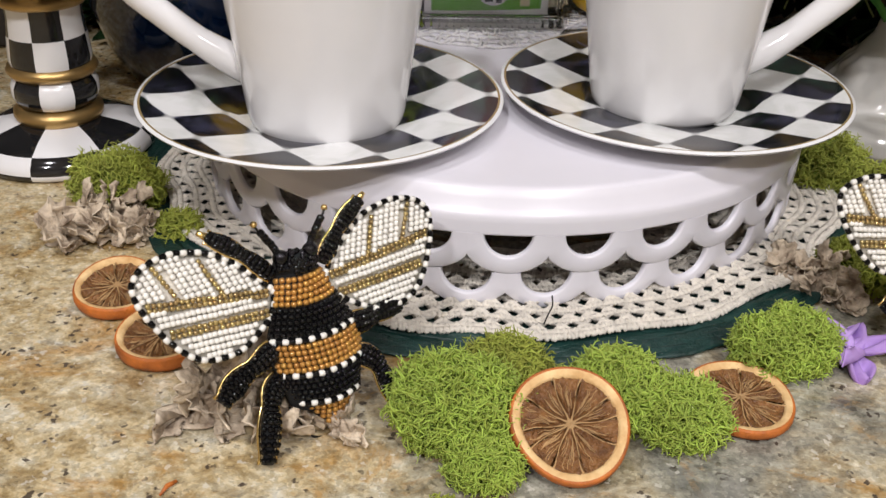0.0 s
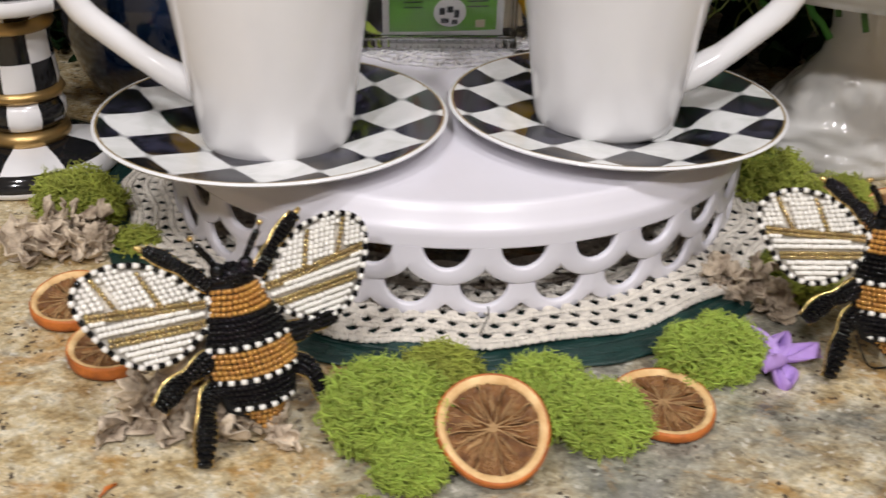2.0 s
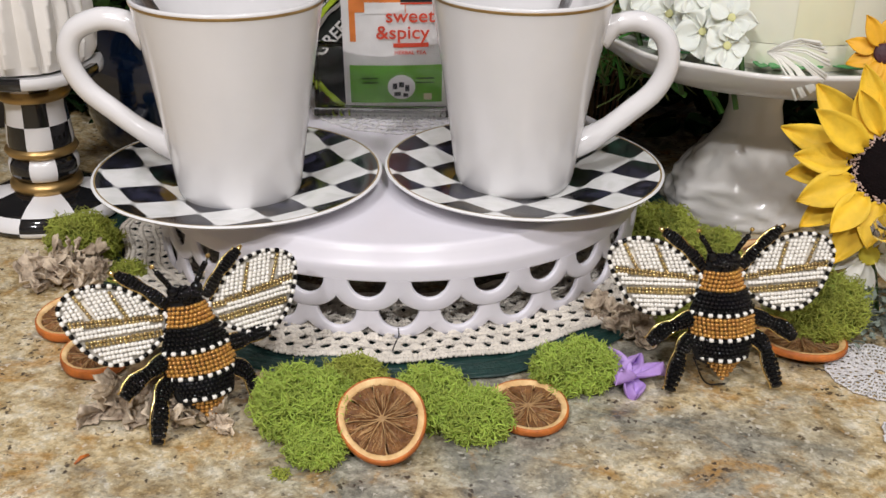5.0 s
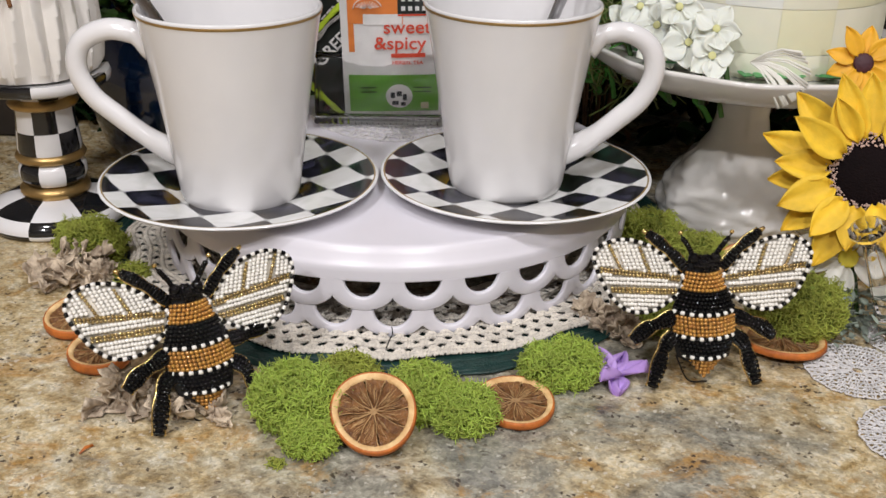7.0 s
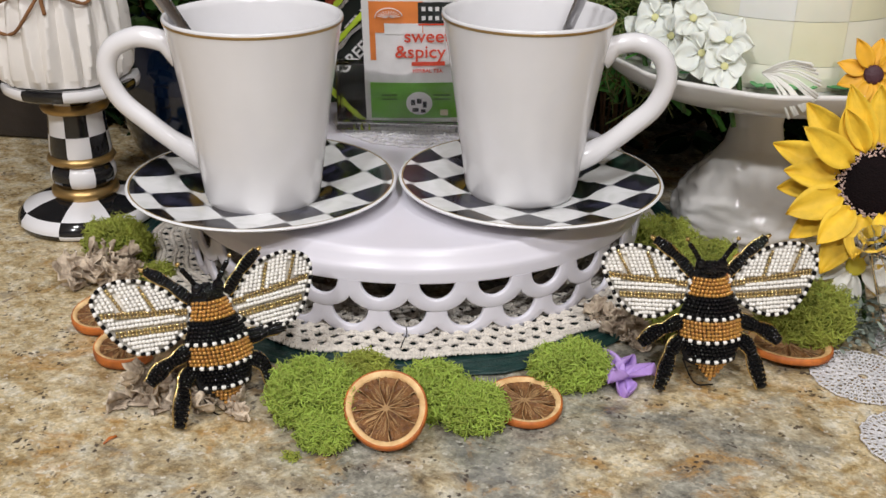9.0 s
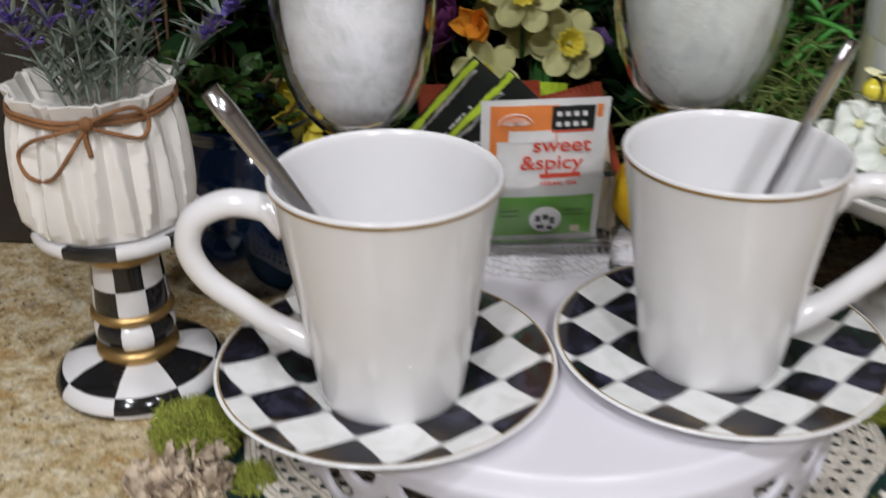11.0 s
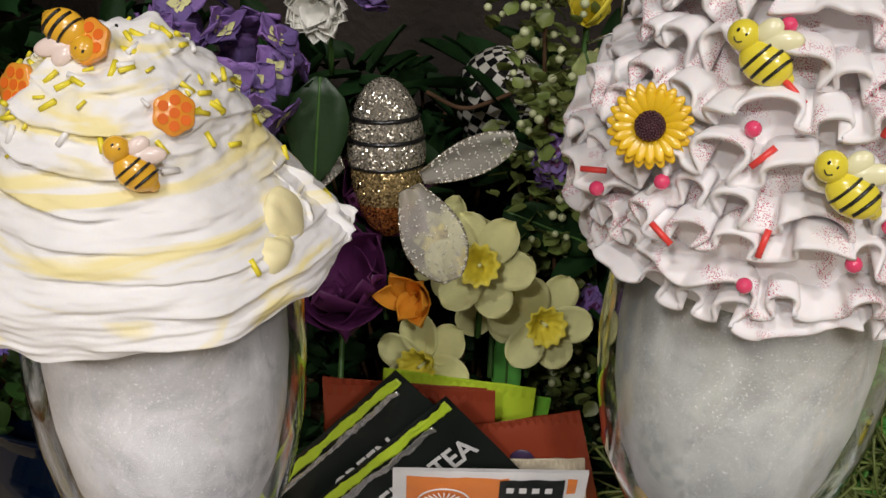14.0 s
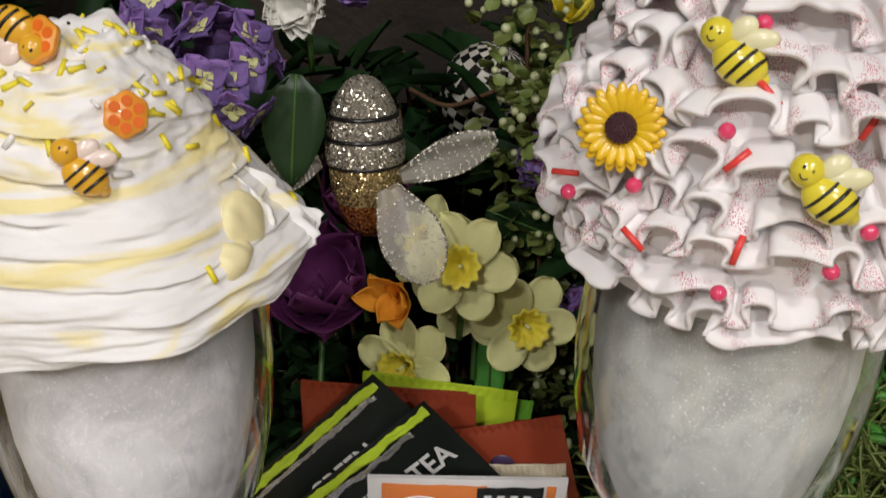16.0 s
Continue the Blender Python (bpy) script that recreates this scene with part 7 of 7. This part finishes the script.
def wire_net():
    """A corner of hexagon wire netting behind the cream."""
    g = Geo()
    s = .022
    for j in range(4):
        for i in range(4):
            x, z = (i + .5 * (j % 2)) * s * 1.1, j * s * .85
            for a, b in (((0, 0), (.55 * s, .28 * s)), ((.55 * s, .28 * s), (1.1 * s, 0)), ((.55 * s, .28 * s), (.55 * s, .85 * s))):
                g.tube([(x + a[0], .002 * math.sin(i + j), z + a[1]), (x + b[0], .002 * math.sin(i + j + 1), z + b[1])], .0006, 5)
    solid("wire_netting", g, STEEL, "hexagonal silver wire netting among the flowers", "netting", pose(0.0559, 0.6380, 0.2104, 0, 0, 3))


wire_net()


# ---- cake stand, cake, sunflower ----
PLATE = (0.2540, 0.5370)


def cake_stand():
    cs = thing("cake_stand", "white glazed ceramic pedestal cake stand with a wavy rim", "cake stand", pose(PLATE[0], PLATE[1], 0))
    hs = (0, .002, .007, .013, .022, .029, .034, .040, .052, .066, .076, .082, .088, .0905)
    rs = (.0455, .0466, .0462, .0452, .0425, .0385, .0335, .0275, .0190, .0160, .0168, .0185, .0172, .0200)
    zs = [.0905 * i / 60 for i in range(61)]
    relief = lambda a, j: 1 + (.075 * noise.noise(Vector((math.cos(a) * 2.6, math.sin(a) * 2.6, j * .16))) + .045 * noise.noise(Vector((math.cos(a) * 6, math.sin(a) * 6, j * .33))) if 2 < j < 30 else 0)
    part("foot", Geo().lathe([(0, 0)] + [(float(np.interp(z, hs, rs)), z) for z in zs] + [(0, .091)], 96, wob=relief), CREAM_GLAZE, cs)
    part("plate", Geo().lathe([(0, .0905), (.032, .0900), (.064, .0915), (.087, .0960), (.0960, .1030), (.1000, .1095), (.1010, .1112), (.0995, .1125), (.0970, .1112), (.091, .1070), (.080, .1050), (0, .1040)], 120, wob=lambda a, j: 1 + (.014 * math.sin(10 * a) * (1 if 4 <= j <= 8 else 0))), CREAM_GLAZE, cs)


cake_stand()
PALE_SILK = surface("translucent_silk", (0.80, 0.82, 0.72), 0.6, var=0.06, fine=900, coarse=80, bump=0.15, through=0.25)
FONDANT = [surface("fondant_" + n, c, .5, var=.04, fine=300, coarse=30, bump=.08, through=.1) for n, c in (("white", (.82, .83, .77)), ("cream", (.80, .79, .64)), ("yellow", (.79, .77, .54)))]
MINT = surface("green_icing", (.10, .36, .12), .5, var=.2, fine=500, bump=.3)


def cake():
    ck = thing("cake", "round cake covered in pale yellow and white fondant squares", "cake", pose(PLATE[0] + .004, PLATE[1] + .002, .1045))
    part("body", Geo().lathe([(0, 0), (.066, 0), (.0675, .001), (.0675, .080), (.066, .084), (.060, .0865), (0, .088)], 64), FONDANT[1], ck)
    rnd = random.Random(3)
    n = 14
    for j in range(4):
        for i in range(n):
            a0, a1 = 2 * math.pi * (i + .35) / n + .0008, 2 * math.pi * (i + 1.35) / n - .0008
            z0, z1 = .003 + max(0, j * .0250 - .0130), .003 + (j + 1) * .0250 - .0133 - (.006 if j == 3 else 0)
            rows = []
            for v in range(5):
                f = v / 4
                soft = .0005 * (1 - abs(2 * f - 1) ** 4)
                rows.append([((.0678 + soft * (1 - abs(2 * u / 5 - 1) ** 4)) * math.cos(a0 + (a1 - a0) * u / 5), (.0678 + soft * (1 - abs(2 * u / 5 - 1) ** 4)) * math.sin(a0 + (a1 - a0) * u / 5), z0 + (z1 - z0) * f) for u in range(6)])
            part("fondant_square", Geo().sheet(rows), FONDANT[(i + j + (rnd.random() < .25)) % 3], ck)
    lv = Geo()
    for i in range(40):
        a = 2 * math.pi * i / 40 + rnd.uniform(-.05, .05)
        rot = Euler((rnd.uniform(-.2, .2), -.10, a + rnd.uniform(-.6, .6))).to_matrix()
        lv = Geo().sheet([[tuple(rot @ Vector(v) + Vector((.067 * math.cos(a), .067 * math.sin(a), .0032))) for v in row] for row in petal(.017, .009, .1, 1, -.05, .05)], thick=.0004)
        part("icing_leaf", lv, MINT, ck, "green icing leaf" if i == 0 else "")


cake()


SEED_BLACK = surface("dark_seed", (0.007, 0.0035, 0.004), 0.7, var=0.4, fine=900, bump=0.9, dist=0.001)


SEED_BLACK.node_tree.nodes["Principled BSDF"].inputs["Specular IOR Level"].default_value = 0.1


def open_flower(name, label, c, out, r, petals, width, pm, heart_r, hm, seed, layers=2, cup=.1, group="", lift=.15, florets=0, droop=.12):
    f = thing(name, label, "flower", face_out(c, out), group)
    rnd = random.Random(seed)
    for L in range(layers):
        for i in range(petals):
            rot = Euler((rnd.uniform(-.25, .25), -lift - .22 * L + rnd.uniform(-.18, .18), 2 * math.pi * (i + .5 * L + rnd.uniform(-.15, .15)) / petals)).to_matrix()
            q = rnd.uniform(.88, 1.08) * (1 - .12 * L)
            rows = petal(r * q - heart_r * .84, width * rnd.uniform(.85, 1.1), cup, 1, droop, .06, 9, 6, i * 1.3, .12)
            part("petal", Geo().sheet([[tuple(rot @ Vector((x + heart_r * .84, y, z + .0006 * L))) for x, y, z in row] for row in rows], thick=.0003), pm, f)
    part("heart", Geo().ball((0, 0, .0014), (heart_r, heart_r, heart_r * .36), 32, 12), hm, f, "dark brown heart")
    if florets:
        g = Geo()
        for i in range(florets):
            a, q = i * 2.39996, rnd.uniform(.66, 1.0)
            g.ball((heart_r * q * math.cos(a), heart_r * q * math.sin(a), heart_r * .37 * math.sqrt(max(.03, 1 - q * q)) + .0022), rnd.uniform(.0004, .0007), 6, 4)
        part("florets", g, surface("pinkish_floret", (.58, .42, .36), .6, var=.3, fine=900), f, "ring of pinkish brown florets")
    part("stem", Geo().tube(curve([(0, 0, -.001), (.004, -.006, -.012), (.010, -.030, -.018)], 4), .0016, 6), LEAF_MID, f)
    return f


open_flower("sunflower", "large yellow silk sunflower with a dark seed heart", (0.2895, 0.3960, 0.0800), (-.28, -.95, .35), .0525, 13, .0165, YELLOW_SILK, .0215, SEED_BLACK, 3, 2, .16, florets=520)
open_flower("rudbeckia", "yellow-orange daisy with a brown heart on the cake plate", (0.2935, 0.4490, 0.1225), (-.1, -1, .35), .0205, 9, .0105, surface("amber_silk", (.80, .42, .02), .6, var=.15, fine=900, coarse=80, island=.15), .0052, BROWN_SEED, 6, 1, .10)
for i, (x, y, z, r) in enumerate(((0.1960, 0.4870, 0.1300, .0130), (0.2120, 0.4700, 0.1250, .0130), (0.2250, 0.4650, 0.1340, .0110), (0.1870, 0.5020, 0.1370, .0120), (0.2060, 0.4800, 0.1420, .0105), (0.2230, 0.4580, 0.1210, .0110), (0.1990, 0.4900, 0.1180, .0115), (0.1800, 0.5080, 0.1260, .0105))):
    open_flower("white_blossom", "white artificial blossom with a pale yellow heart", (x - .006, y, z), (-.5 + .1 * i, -1, .5), r * 1.20, 5, r * 1.25, PALE_SILK, .0022, DAFF_PETAL, 20 + i, 1, .10, "white blossoms round the cake")
open_flower("white_daisy", "white long-petalled silk daisy beside a sunflower", (0.2840, 0.3840, 0.0400), (-.25, -1, .35), .030, 9, .0085, WHITE_SILK, .0050, DAFF_CUP, 9, 1, .15)


def white_sprig():
    sp = thing("white_sprig", "white branching artificial sprig on the cake plate", "sprig", pose(0.2360, 0.4480, 0.1170))
    rnd = random.Random(8)
    for k in range(24):
        a = radians(-60 + 100 * rnd.random())
        pts = [Vector((0, 0, .004)) + Vector((math.cos(a), -.35, math.sin(a) * .7 - .15)) * (.029 * f) + Vector((0, 0, .004 * f * (1 - f) * 4)) for f in (0, .3, .6, 1)]
        part("twig", Geo().tube(pts, [.0007, .0006, .0005, .0009], 6), WHITE_SILK, sp)


white_sprig()


def cake_bee(c):
    cb = thing("cake_bee", "small striped bee figure among the cake blossoms", "bee figure", pose(*c, 0, 0, 20))
    part("body", Geo().ball((0, 0, 0), (.0105, .0062, .0062), 20, 12), TOY_YELLOW, cb)
    for x in (-.0045, .0005, .0055):
        r = .0063 * math.sqrt(1 - (x / .0105) ** 2)
        part("stripe", Geo().tube([(x, r * math.cos(t * .5236), r * math.sin(t * .5236)) for t in range(13)], .0009, 6), TOY_BLACK, cb)
    part("head", Geo().ball((.0115, 0, .002), .0048, 14, 10), STEM, cb, "brown fuzzy head")
    for s in (-1, 1):
        part("wing", Geo().ball((-.001, s * .006, .006), (.0062, .0030, .0012), 14, 8, rot=Euler((s * .5, .3, 0)).to_matrix()), TOY_WING, cb)


cake_bee((0.1900, 0.5060, 0.1530))


def crystal_rod():
    """A clear tapered stem with a cut crystal head, leaning."""
    a, b = Vector((0.3130, 0.3760, 0.0035)), Vector((0.2850, 0.3600, 0.0600))
    cr = thing("crystal_pick", "clear acrylic stem with a faceted crystal head", "crystal pick")
    d = (b - a)
    part("rod", Geo().tube([a + d * (i / 10) for i in range(11)], [.0095 - .0052 * (i / 10) for i in range(11)], 20), GLASS, cr)
    for k in range(3):
        an = 2 * math.pi * k / 3
        o = d.orthogonal().normalized() * math.cos(an) + d.normalized().cross(d.orthogonal().normalized()) * math.sin(an)
        part("inner_line", Geo().tube([a + d * .05 + o * .0055, b - d * .05 + o * .0022], .00022, 5), GOLD, cr)
    m = face_out(b, d)
    part("crystal", Geo().lathe([(0, -.001), (.0045, .000), (.0088, .0060), (.0092, .0080), (.0060, .0110), (0, .0115)], 10), GLASS, cr, "faceted crystal", smooth=False, at=m)


crystal_rod()
